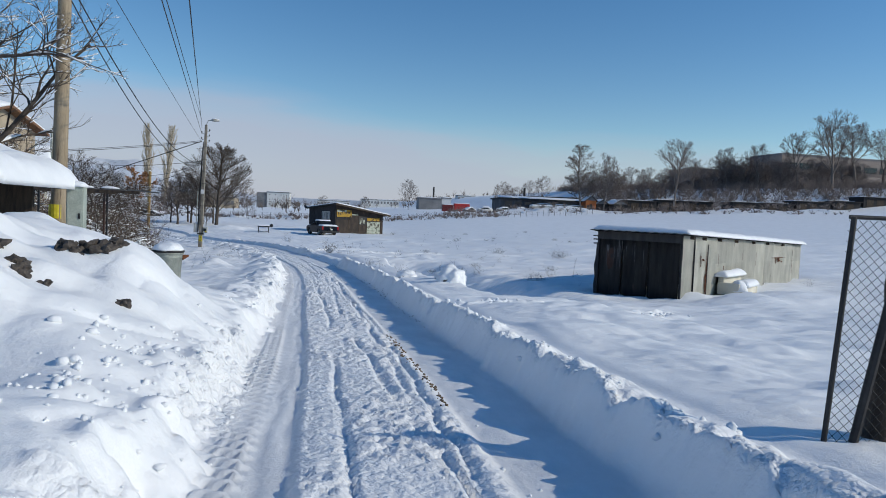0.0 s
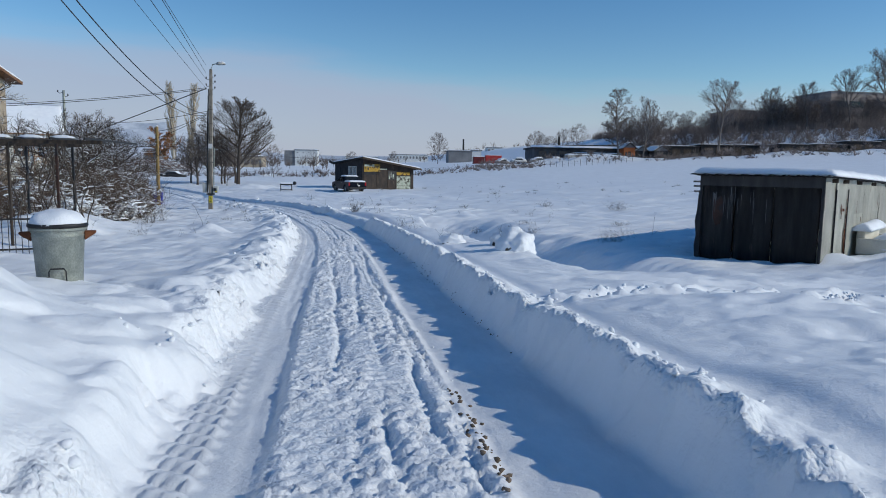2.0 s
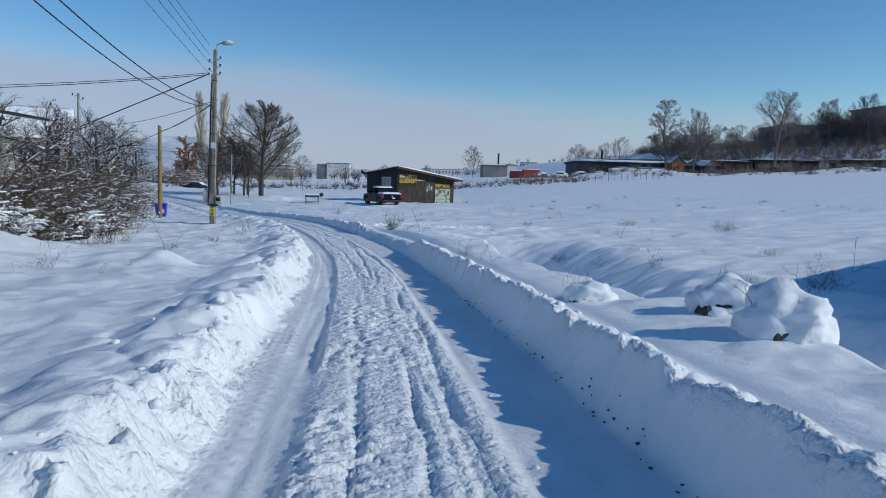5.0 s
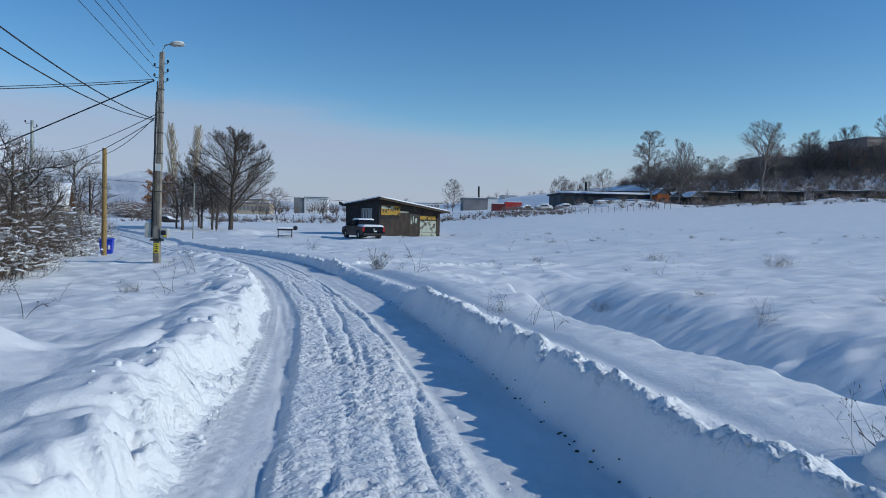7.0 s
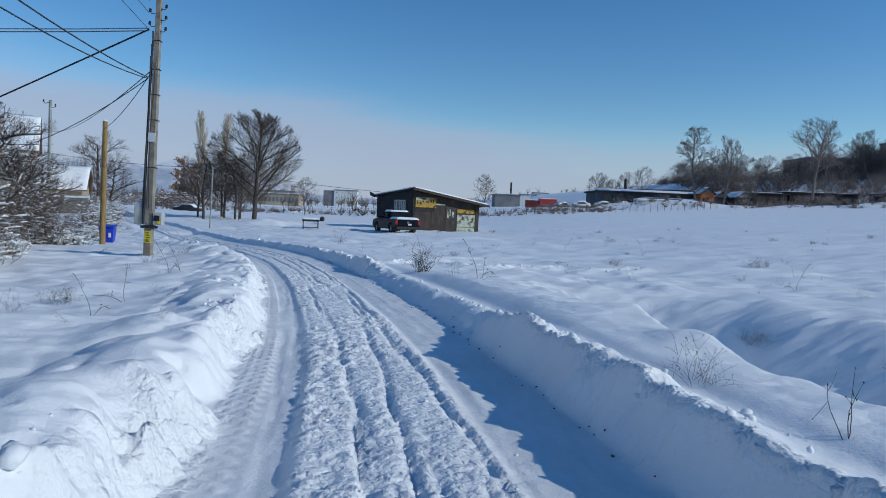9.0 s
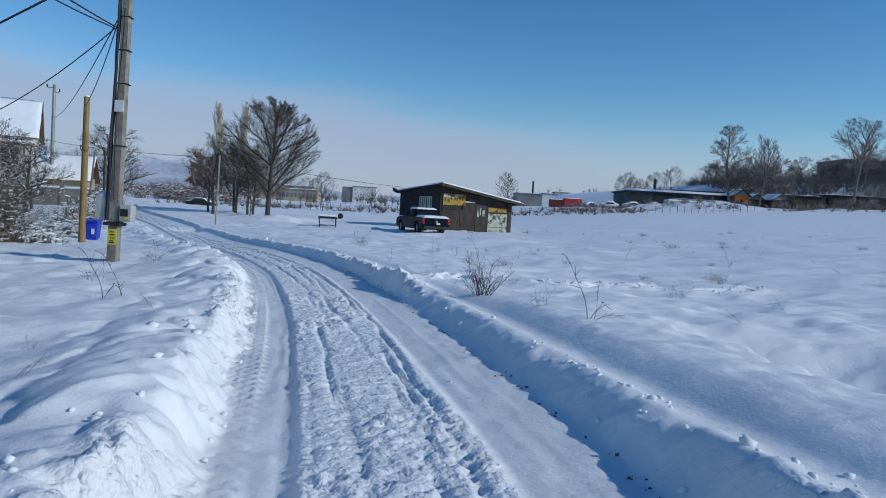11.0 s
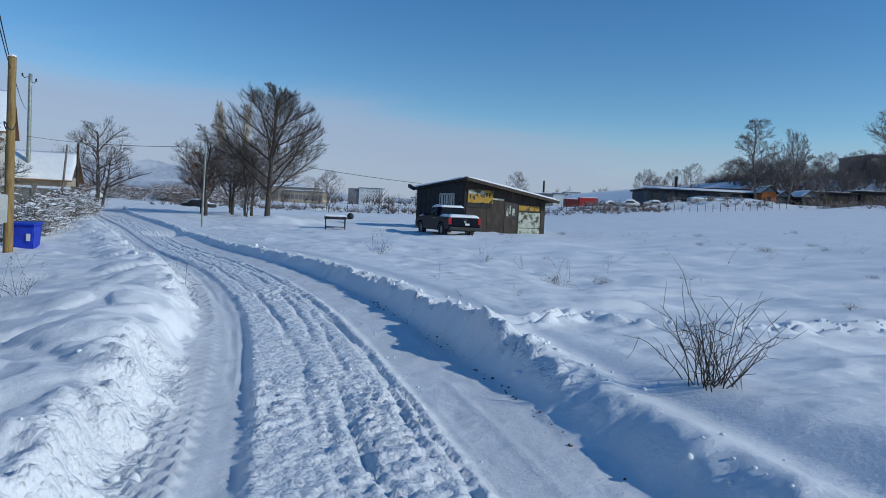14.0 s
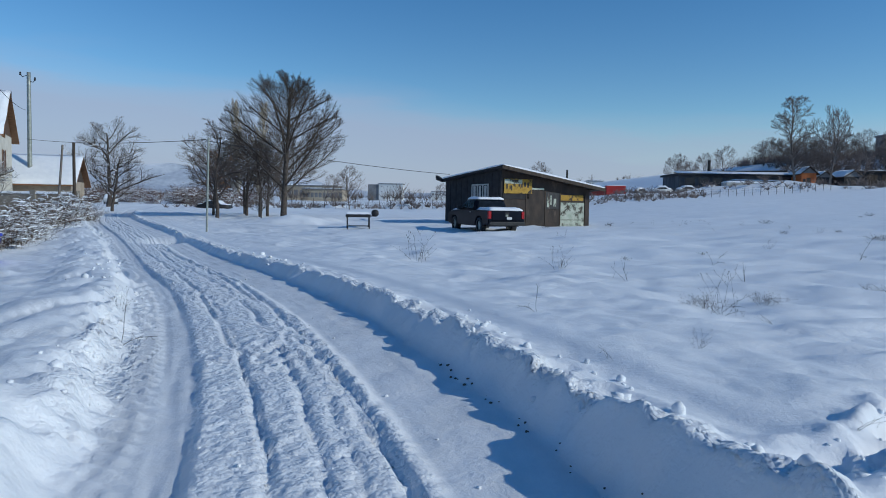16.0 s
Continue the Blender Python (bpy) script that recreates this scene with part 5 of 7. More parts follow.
def barbecue():
    b = thing("barbecue", "dark steel trough barbecue on four legs with snow on top", "barbecue", -7.5, 78.5, ground_z(-7.5, 78.5) - 0.05, 12)
    part("trough", box(-0.62, -0.25, 0.66, 0.62, 0.25, 0.82, 0.01), M["dark_metal"], b)
    for x in (-0.57, 0.53):
        for y in (-0.22, 0.2):
            part("leg", box(x, y, -0.1, x + 0.05, y + 0.04, 0.68), M["dark_metal"], b)
    for y in (-0.22, 0.2):
        part("rail", box(-0.55, y, 0.20, 0.55, y + 0.03, 0.24), M["dark_metal"], b)
    bm = lathe([(0.02, -0.28), (0.17, -0.26), (0.19, 0.0), (0.17, 0.26), (0.02, 0.28)], 16)
    d = part("drum", bm, M["black"], b, "black drum burner", True)
    d.matrix_basis = pose(0.86, 0.0, 0.88, 90)
    part("drum_bracket", box(0.6, -0.03, 0.70, 0.9, 0.03, 0.76), M["dark_metal"], b)
    part("snow", snow_slab((-0.62, -0.25, 0.58, 0.25), lambda x, y: 0.82, 0.14, 2.0, 0.01, 0.08), M["snowcap"], b, "settled snow", True)


barbecue()


# ---- poles and overhead lines ----
def wire(name, label, a, b, sag, r=0.012, category="cable", n=18):
    pts = [np.array(a) * (1 - f) + np.array(b) * f - np.array([0, 0, 4 * sag * f * (1 - f)]) for f in np.linspace(0, 1, n)]
    v, f = [], []
    tube_data(v, f, pts, [r] * n, 5)
    ob = mesh_part(name, v, f, M["wire"], None)
    return tagged(ob, label, category, "overhead lines")


PX, PY = -8.16, 48.3


def insulator(parent, x, y, z, s=1.0):
    hook = part("insulator_hook", tube([(0, 0, 0), (0.12 * s, 0, 0.0), (0.16 * s, 0, 0.06)], 0.012, 6), M["dark_metal"], parent)
    hook.location = (x, y, z)
    ins = part("insulator", lathe([(0.03, 0.05), (0.05, 0.06), (0.035, 0.10), (0.045, 0.13), (0.02, 0.16)], 10), M["dark_metal"], hook)
    ins.location = (0.16 * s, 0, 0)


def lamp_pole():
    z0 = 0.0
    p = thing("street_lamp", "weathered concrete lamp pole with cables, meter boxes and yellow notice", "street lamp", PX - 0.03, PY, z0)
    p.matrix_basis = pose(PX - 0.03, PY, z0, -1.0, 1.05, 0)
    h = 8.35
    shaft = bmesh.new()
    rings = []
    for k in range(9):
        f = k / 8
        z = -0.4 + (h + 0.4) * f
        w, d = 0.158 - 0.062 * f, 0.135 - 0.05 * f
        rings.append([shaft.verts.new((sx * w * (1 - 0.18 * (abs(sy) < 1)), sy * d, z)) for sx, sy in ((-1, -0.7), (-0.7, -1), (0.7, -1), (1, -0.7), (1, 0.7), (0.7, 1), (-0.7, 1), (-1, 0.7))])
    for a, b in zip(rings, rings[1:]):
        for i in range(8):
            j = (i + 1) % 8
            shaft.faces.new((a[i], a[j], b[j], b[i]))
    shaft.faces.new(rings[-1])
    sh = part("shaft", shaft, M["concrete"], p)
    for z in (1.05, 2.9, 4.4, 5.2, 6.0, 6.9):
        f = (z + 0.4) / (h + 0.4)
        w, d = 0.166 - 0.062 * f, 0.142 - 0.05 * f
        part("strap", box(-w, -d, z, w, d, z + 0.025), M["dark_metal"], sh)
    part("collar", box(-0.22, -0.19, 0.98, 0.20, 0.19, 1.06, 0.02), M["black"], sh)
    # arm and lantern
    part("lamp_arm", tube([(0.02, 0, h - 0.5), (0.02, 0, h + 0.05), (0.10, 0, h + 0.28), (0.32, -0.02, h + 0.34)], 0.028, 8), M["galv"], p)
    lan = part("lantern", prism([(0.28, 0.30), (0.45, 0.26), (0.82, 0.30), (0.86, 0.36), (0.70, 0.42), (0.36, 0.42)], -0.11, 0.11, "y", 0.02), M["box_grey"], p, "pale grey lantern", True)
    lan.location = (0, 0, h)
    cap = part("snow", snow_dome(0.26, 0.11, 0.07, 3.0, 14, 4), M["snowcap"], lan)
    cap.location = (0.58, 0, 0.41)
    for z, s in ((7.9, 1), (7.55, 1), (7.2, 1), (7.75, -1), (7.35, -1)):
        insulator(p, 0.09 * s, -0.06, z, s)
    # cables running down the shaded edge
    for i, (ox, oy) in enumerate(((-0.185, -0.10), (-0.20, -0.06), (-0.165, -0.14), (-0.22, -0.02))):
        pts = [(ox * (1.0 - 0.35 * z / 8) + 0.018 * math.sin(z * 2.1 + i * 2), oy + 0.012 * math.sin(z * 3 + i), z) for z in np.linspace(1.1, 7.2 - 0.4 * i, 22)]
        part("cable", tube(pts, 0.028, 6), M["wire"], p)
    part("cable", tube([(-0.03 + 0.03 * math.sin(z * 1.3), -0.155 + 0.004 * z, z) for z in np.linspace(1.6, 6.2, 20)], 0.012, 5), M["wire"], p)
    part("plate", box(-0.105, -0.172, 3.72, 0.115, -0.145, 4.0, 0.006), M["white_paint"], p, "white enamel plate")
    note = part("notice", box(-0.075, -0.198, 0.52, 0.135, -0.186, 0.90, 0.004), M["yellow"], p, "yellow plastic notice with black bars")
    for bz, bx, bw in ((0.82, -0.03, 0.10), (0.75, -0.03, 0.12), (0.67, -0.02, 0.03), (0.67, 0.03, 0.07), (0.60, -0.02, 0.09), (0.56, -0.04, 0.13)):
        part("bar", box(bx, -0.203, bz, bx + bw, -0.199, bz + 0.028), M["ink"], note)
    b1 = part("meter_box", box(-0.46, -0.10, 1.10, -0.21, 0.20, 1.68, 0.012), M["box_grey"], p, "grey steel meter box")
    part("door", box(-0.45, -0.112, 1.13, -0.22, -0.102, 1.65, 0.004), M["box_grey"], b1)
    sn = part("snow", snow_dome(0.13, 0.15, 0.14, 1.0, 14, 5), M["snowcap"], b1, "cap of snow", True)
    sn.location = (-0.335, 0.05, 1.67)
    b2 = part("meter_box", box(0.16, -0.17, 1.10, 0.43, 0.12, 1.50, 0.012), M["box_grey"], p, "grey meter box with yellow sticker")
    part("window", box(0.185, -0.182, 1.22, 0.37, -0.172, 1.40, 0.004), M["glass_dark"], b2)
    part("sticker", box(0.29, -0.187, 1.14, 0.39, -0.176, 1.22), M["yellow"], b2)


lamp_pole()
for zp, xe, ye, ze, sg in ((7.20, 0.26, -16.0, 8.86, 0.21), (7.72, 3.4, -14.8, 4.6, 0.02), (8.09, 3.5, -11.8, 4.2, 0.02), (8.55, 3.14, -14.4, 5.1, 0.07)):
    wire("power_line", "thin bare overhead line from the lamp pole", (PX - 0.1, PY - 0.1, zp), (xe, ye, ze), sg, 0.009, n=40)
wire("power_line", "black twisted overhead cable between two poles", (PX - 0.1, PY - 0.1, 5.73), (-5.12, 17.5, 7.92), 1.02, 0.018, n=30)
wire("power_line", "black overhead cable between two poles", (PX - 0.1, PY - 0.1, 5.69), (-5.12, 17.5, 7.58), 1.27, 0.016, n=30)
wire("power_line", "overhead line running to the houses", (PX - 0.1, PY - 0.1, 7.17), (-37.0, 31.1, 4.68), 1.05, 0.016)
wire("power_line", "overhead line running beside another to the houses", (PX - 0.1, PY - 0.1, 7.25), (-37.0, 31.1, 4.95), 1.1, 0.014)
wire("power_line", "thick overhead cable running down to the gardens", (PX - 0.1, PY - 0.1, 7.21), (-24.67, 55.07, 1.9), 0.03, 0.028)
wire("power_line", "thin overhead cable sagging to the gardens", (PX - 0.1, PY - 0.1, 5.69), (-21.8, 58.6, 3.54), 0.9, 0.014)
wire("power_line", "overhead line from the lamp pole to a far pole", (PX - 0.1, PY, 5.9), (-38.9, 101.5, 9.0), 0.8, 0.016, n=24)
wire("power_line", "thin cable from lamp pole to wooden pole", (PX - 0.1, PY, 5.8), (-14.6, 59.6, 5.2), 0.2, 0.014)
wire("power_line", "overhead line across the lane to a thin mast", (-38.9, 101.5, 6.6), (-14.0, 75.0, 4.35), 0.25, 0.016, n=24)
wire("power_line", "overhead line from thin mast to the hut", (-14.0, 75.0, 4.3), (-3.0, 92.0, 3.7), 0.15, 0.016)


def simple_pole(name, label, x, y, top, r0, r1, key, lean=(0, 0), z=None, bands=(), hooks=False):
    z0 = ground_z(x, y) if z is None else z
    p = thing(name, label, "pole", x, y, z0)
    v, f = [], []
    n = 10
    pts = [np.array([lean[0] * k / n, lean[1] * k / n, -0.4 + (top - z0 + 0.4) * k / n]) for k in range(n + 1)]
    tube_data(v, f, pts, list(np.linspace(r0, r1, n + 1)), 12)
    f.append(tuple(range(len(v) - 12, len(v))))
    mesh_part("shaft", v, f, M[key], p)
    for z1, z2, rr in bands:
        part("band", lathe([(rr, z1 - z0), (rr, z2 - z0)], 16), M["yellow"], p, "yellow paint band")
    if hooks:
        for zz, s in ((top - z0 - 0.25, -1), (top - z0 - 0.7, 1)):
            hk = part("insulator_hook", tube([(0, 0, 0), (s * 0.45, 0, -0.12), (s * 0.62, 0, 0.05)], 0.03, 6), M["dark_metal"], p)
            hk.location = (0, 0, zz)
            part("insulator", lathe([(0.05, 0.02), (0.09, 0.06), (0.06, 0.16), (0.08, 0.22), (0.03, 0.30)], 10), M["dark_metal"], hk).location = (s * 0.62, 0, 0)
    return p


yp = simple_pole("wooden_pole", "short yellowed wooden pole beside a blue bin", -14.6, 59.6, 5.55, 0.14, 0.11, "wood_pole", (0.05, 0))
part("snow", snow_dome(0.12, 0.12, 0.08, 2.0, 12, 4), M["snowcap"], yp).location = (0.05, 0, 5.55 - yp.location.z)
part("cable_coil", tube([(0.15 * math.cos(a), 0.12 * math.sin(a), 3.8 + 0.12 * math.sin(2 * a)) for a in np.linspace(0, 6.6, 20)], 0.02, 5), M["wire"], yp)
simple_pole("wooden_pole", "tall grey-brown wooden line pole with a yellow paint band", -5.34, 17.5, 9.4, 0.185, 0.135, "tan_wood", (0.10, 0.0), None, ((2.45, 2.78, 0.186),))
simple_pole("utility_pole", "grey steel line pole with two insulator hooks", -38.9, 101.8, 12.2, 0.20, 0.15, "galv", (0.1, 0), None, (), True)
simple_pole("mast", "thin grey steel mast carrying a line", -14.0, 75.0, 4.45, 0.05, 0.045, "galv", (0.12, 0))
simple_pole("post", "dark weathered wooden post by the garden fence", -25.7, 85.0, 4.95, 0.10, 0.08, "dark_wood", (0.0, 0))
simple_pole("post", "leaning grey wooden post", -27.4, 86.0, 4.9, 0.08, 0.06, "grey_wood", (0.45, 0))
simple_pole("post", "thin iron stake in the garden", -20.0, 56.0, 4.2, 0.04, 0.03, "dark_metal", (0.0, 0))


# ---- bins ----
def round_bin():
    b = thing("rubbish_bin", "galvanised round rubbish bin with a cap of snow", "bin", -1.85, 13.6, 1.27, 18)
    b.scale = (0.64, 0.64, 0.78)
    part("body", lathe([(0.33, 0.0), (0.345, 0.03), (0.40, 0.80), (0.415, 0.82), (0.40, 0.84), (0.415, 0.87), (0.42, 0.93), (0.38, 0.93)], 36), M["galv"], b, "stained galvanised body", True)
    part("rim", lathe([(0.425, 0.885), (0.445, 0.90), (0.445, 0.925), (0.425, 0.94)], 36, False), M["galv"], b)
    part("lid", lathe([(0.455, 0.935), (0.47, 0.955), (0.46, 0.985), (0.30, 1.02), (0.05, 1.04)], 36), M["dark_metal"], b, "dark lid", True)
    for s in (-1, 1):
        part("handle", prism([(s * 0.40, 0.74), (s * 0.58, 0.84), (s * 0.58, 0.87), (s * 0.40, 0.87)], -0.09, 0.09, "y", 0.008), M["rust"], b, "rusty side bracket")
    part("bail", tube([(-0.13, -0.375, 0.16), (-0.125, -0.41, 0.34), (-0.10, -0.42, 0.38), (0.10, -0.42, 0.38), (0.125, -0.41, 0.34), (0.13, -0.375, 0.16)], 0.012, 6), M["black"], b)
    part("snow", snow_dome(0.455, 0.455, 0.21, 6.0, 28, 7), M["snowcap"], b, "rounded cap of snow", True).location = (0, 0, 0.97)


round_bin()


def wheelie_bin():
    x, y = -15.22, 61.6
    b = thing("wheelie_bin", "bright blue plastic wheelie bin standing in snow", "bin", x, y, -0.70, 12)
    b.scale = (1.18, 1.18, 1.18)
    bm = bmesh.new()
    rings = [[bm.verts.new((sx * w, sy * d + 0.02, z)) for sx, sy in ((-1, -1), (1, -1), (1, 1), (-1, 1))] for z, w, d in ((0.0, 0.22, 0.25), (0.9, 0.285, 0.34), (0.98, 0.295, 0.35))]
    for a, c in zip(rings, rings[1:]):
        for i in range(4):
            j = (i + 1) % 4
            bm.faces.new((a[i], a[j], c[j], c[i]))
    bm.faces.new(rings[0][::-1])
    bm.faces.new(rings[-1])
    bmesh.ops.bevel(bm, geom=bm.edges[:], offset=0.025, segments=2, affect="EDGES")
    part("body", bm, M["blue_plastic"], b)
    part("lid", prism([(-0.40, 0.98), (-0.37, 1.03), (0.30, 1.08), (0.42, 1.06), (0.42, 1.0), (-0.38, 0.97)], -0.31, 0.31, "x", 0.012), M["blue_plastic"], b)
    for s in (-1, 1):
        w = part("wheel", lathe([(0.10, -0.025), (0.10, 0.025)], 16), M["black"], b)
        w.matrix_basis = pose(s * 0.24, 0.30, 0.1, 0, 90)
    part("handle", tube([(-0.22, 0.42, 1.02), (0.22, 0.42, 1.02)], 0.02, 8), M["blue_plastic"], b)
    part("label", box(0.10, -0.335, 0.55, 0.20, -0.318, 0.75), M["white_paint"], b)


wheelie_bin()


# ---- garden frontage beside the start of the track ----
def snowy_lean_to():
    r = thing("lean_to", "low dark lean-to with thick snow and icicles on its roof", "lean-to", -4.5, 13.2, 1.5, 0)

    def roof_z(x, y):
        return 1.68 + 0.30 * (-x)

    slab = bmesh.new()
    c4 = [(-5.0, -0.5), (0.0, -0.5), (0.0, 3.0), (-5.0, 3.0)]
    lo = [slab.verts.new((x, y, roof_z(x, y) - 0.06)) for x, y in c4]
    hi = [slab.verts.new((x, y, roof_z(x, y))) for x, y in c4]
    slab.faces.new(lo[::-1])
    slab.faces.new(hi)
    for i in range(4):
        j = (i + 1) % 4
        slab.faces.new((lo[i], lo[j], hi[j], hi[i]))
    part("roof", slab, M["tarpaper"], r)
    part("roof_snow", snow_slab((-4.95, -0.5, 0.05, 2.9), roof_z, 0.42, 2.5, 0.10, 0.16), M["snowcap"], r, "thick rounded blanket of snow", True)
    for x in (-0.7, -2.4, -4.6):
        part("post", box(x - 0.06, -0.3, -1.2, x + 0.06, -0.18, roof_z(x, 0) - 0.06, 0.01), M["dark_wood"], r)
    part("back_wall", box(-5.0, 2.4, -1.2, -0.6, 2.5, 1.7), M["dark_wood"], r)
    part("side_screen", box(-5.0, -0.25, -1.2, -1.25, -0.2, 1.75), M["dark_wood"], r)
    for i, (x, t) in enumerate(((-0.95, 10), (-0.75, -8), (-1.1, 22), (-0.55, 4))):
        bm = box(-0.02, -0.12, -0.3, 0.02, 0.12, 1.0, 0.004, pose(x, -0.1 + 0.1 * i, 0.0, 6, t, 20 * i))
        part("board", bm, M["grey_wood"], r, "stacked grey board")
    ri = random.Random(4)
    for i in range(26):
        x = -4.8 + 4.7 * i / 26
        ln = ri.uniform(0.06, 0.22)
        ic = part("icicle", lathe([(0.014, 0.0), (0.009, -ln * 0.5), (0.002, -ln)], 6), M["snowcap"], r)
        ic.location = (x, -0.49, roof_z(x, 0) - 0.05)


snowy_lean_to()


def meter_cabinet():
    c = thing("meter_cabinet", "pale green steel meter cabinet with a cap of snow", "cabinet", -4.42, 16.0, ground_z(-4.42, 16.0) - 0.1, 10)
    z = c.location.z
    part("body", box(-0.12, -0.2, 1.92 - z, 0.22, 0.2, 3.2 - z, 0.012), M["box_green"], c)
    part("door", box(-0.10, -0.215, 1.97 - z, 0.195, -0.202, 3.15 - z, 0.005), M["box_green"], c)
    part("stand", box(-0.17, -0.12, -0.3, 0.17, 0.12, 1.93 - z, 0.01), M["dark_metal"], c)
    part("lock", box(0.12, -0.228, 2.5 - z, 0.16, -0.214, 2.62 - z), M["dark_metal"], c)
    part("snow", snow_slab((-0.12, -0.2, 0.22, 0.2), lambda x, y: 3.2 - z, 0.12, 4.0, 0.02, 0.06), M["snowcap"], c, "cap of snow", True)


meter_cabinet()


def pergola():
    p = thing("pergola", "rusty steel pergola frame over a garden gate", "pergola", -6.66, 24.75, ground_z(-6.66, 24.75) + 0.08, 0)
    for x, y, key in ((0, 0, "rust_dark"), (-2.2, 0.3, "dark_metal"), (-4.2, 0.4, "dark_metal"), (-1.0, 3.4, "dark_metal"), (-2.4, 3.5, "dark_metal"), (-1.3, 0.2, "dark_wood")):
        part("post", box(x - 0.03, y - 0.03, -0.3, x + 0.03, y + 0.03, 2.62, 0.004), M[key], p)
    for y in (0.0, 3.4):
        part("beam", box(-4.5, y - 0.04, 2.62, 1.15 if y == 0 else -0.7, y + 0.04, 2.72, 0.004), M["dark_wood"], p)
    for i in range(7):
        x = -4.3 + i * 0.85
        part("rafter", box(x, -0.3, 2.725, x + 0.04, 3.7, 2.78), M["dark_metal"], p)
    rp = random.Random(6)
    for i in range(6):
        s = part("snow", snow_dome(0.32, 0.12, 0.08, i * 1.3, 12, 4), M["snowcap"], p)
        s.location = (-4.0 + i * 0.85 + rp.uniform(-0.2, 0.2), rp.uniform(-0.1, 0.1), 2.77)
    # stems of a climbing vine
    for i in range(16):
        x, y = rp.uniform(-4.2, 0.2), rp.uniform(0.1, 3.4)
        pts = [(x + 0.12 * math.sin(z * 3 + i), y + 0.12 * math.cos(z * 2.3 + i), z) for z in np.linspace(-0.2, 2.6, 8)]
        part("vine", tube(pts, 0.018, 5), M["bark"], p)
    g = thing("garden_gate", "low dark iron garden gate standing in snow", "gate", -6.3, 22.6, ground_z(-6.3, 22.6), 25)
    part("top_rail", box(-0.9, -0.015, 0.82, 0.9, 0.015, 0.86), M["dark_metal"], g)
    part("bottom_rail", box(-0.9, -0.015, 0.12, 0.9, 0.015, 0.16), M["dark_metal"], g)
    for i in range(15):
        x = -0.9 + i * 1.8 / 14
        part("bar", tube([(x, 0, -0.2), (x, 0, 0.95)], 0.010, 6), M["dark_metal"], g)


pergola()


STONES = [(-1.45, 6.6, 0.11), (-1.38, 6.5, 0.10), (-1.45, 7.75, 0.13), (-1.34, 7.72, 0.10), (-1.25, 7.82, 0.14), (-1.12, 7.80, 0.15), (-1.03, 7.92, 0.11), (-1.18, 6.5, 0.06), (-0.6, 6.78, 0.07), (-1.95, 7.3, 0.10)]


def rubble():
    rr = random.Random(12)
    spots = STONES
    for i, (x, y, s) in enumerate(spots):
        bm = bmesh.new()
        bmesh.ops.create_icosphere(bm, subdivisions=3, radius=s * 0.9)
        for v in bm.verts:
            d = v.co / s
            v.co *= 1 + 0.9 * noise.noise(d * 1.6 + Vector((i * 3.1, 0, 0))) + 0.35 * noise.noise(d * 4.5 + Vector((0, i * 2.3, 0)))
            v.co.z *= 0.8
        # colour kept dark to stand for the shadowed hollows in the heap
        ob = part("stone", bm, M["shade_rubble"], None)
        ob.location = (x, y, float(height(np.array([x]), np.array([y]))[0]) - s * 0.12)
        tagged(ob, "rough rubble stone showing through a snow heap, coloured dark as its shadowed hollow", "stone", "rubble")


rubble()


def mesh_fence():
    """Chain-link panel and leaning trunk-like post beside the start."""
    f = thing("chain_link_gate", "dark steel gate frame with chain-link mesh", "gate", 4.60, 4.0, 1.30, -8)
    w, h = 1.75, 1.72
    lean = 0.05

    def at(a, z):
        return (a + lean * z, 0.0, z)

    part("frame_post", tube([at(0, -0.3), at(0.03, h)], 0.018, 8), M["dark_metal"], f)
    part("frame_post", tube([at(0.13, -0.3), at(0.36, h * 0.82)], 0.030, 8), M["dark_metal"], f)
    part("frame_post", tube([at(w, -0.3), at(w, h)], 0.018, 8), M["dark_metal"], f)
    part("rail", tube([at(0, h), at(w, h)], 0.014, 8), M["dark_metal"], f)
    v, fc = [], []
    step = 0.068
    n = int((w + h) / step)
    for k in range(n):
        for s in (1, -1):
            pts = []
            for z in np.arange(0, h + 0.01, step / 2):
                a = k * step - z if s > 0 else k * step - h + z
                if 0.0 <= a <= w:
                    pts.append(np.array(at(a, z)) + np.array([0, 0.004 * s, 0]))
            if len(pts) > 1:
                tube_data(v, fc, pts, [0.0022] * len(pts), 3)
    mesh_part("mesh", v, fc, M["dark_metal"], f, "chain-link wire mesh")
    p = thing("gate_post", "thick dark bark-covered post beside the gate", "post", 5.02, 4.05, 1.25, 0)
    v, fc = [], []
    pts = [np.array([0.0 + 0.16 * k / 10 + 0.01 * math.sin(k * 2.0), 0, -0.2 + 1.9 * k / 10]) for k in range(11)]
    tube_data(v, fc, pts, [0.115 + 0.012 * math.sin(k * 1.7) - 0.004 * k for k in range(11)], 14)
    fc.append(tuple(range(len(v) - 14, len(v))))
    mesh_part("trunk", v, fc, M["dark_wood"], p)


mesh_fence()


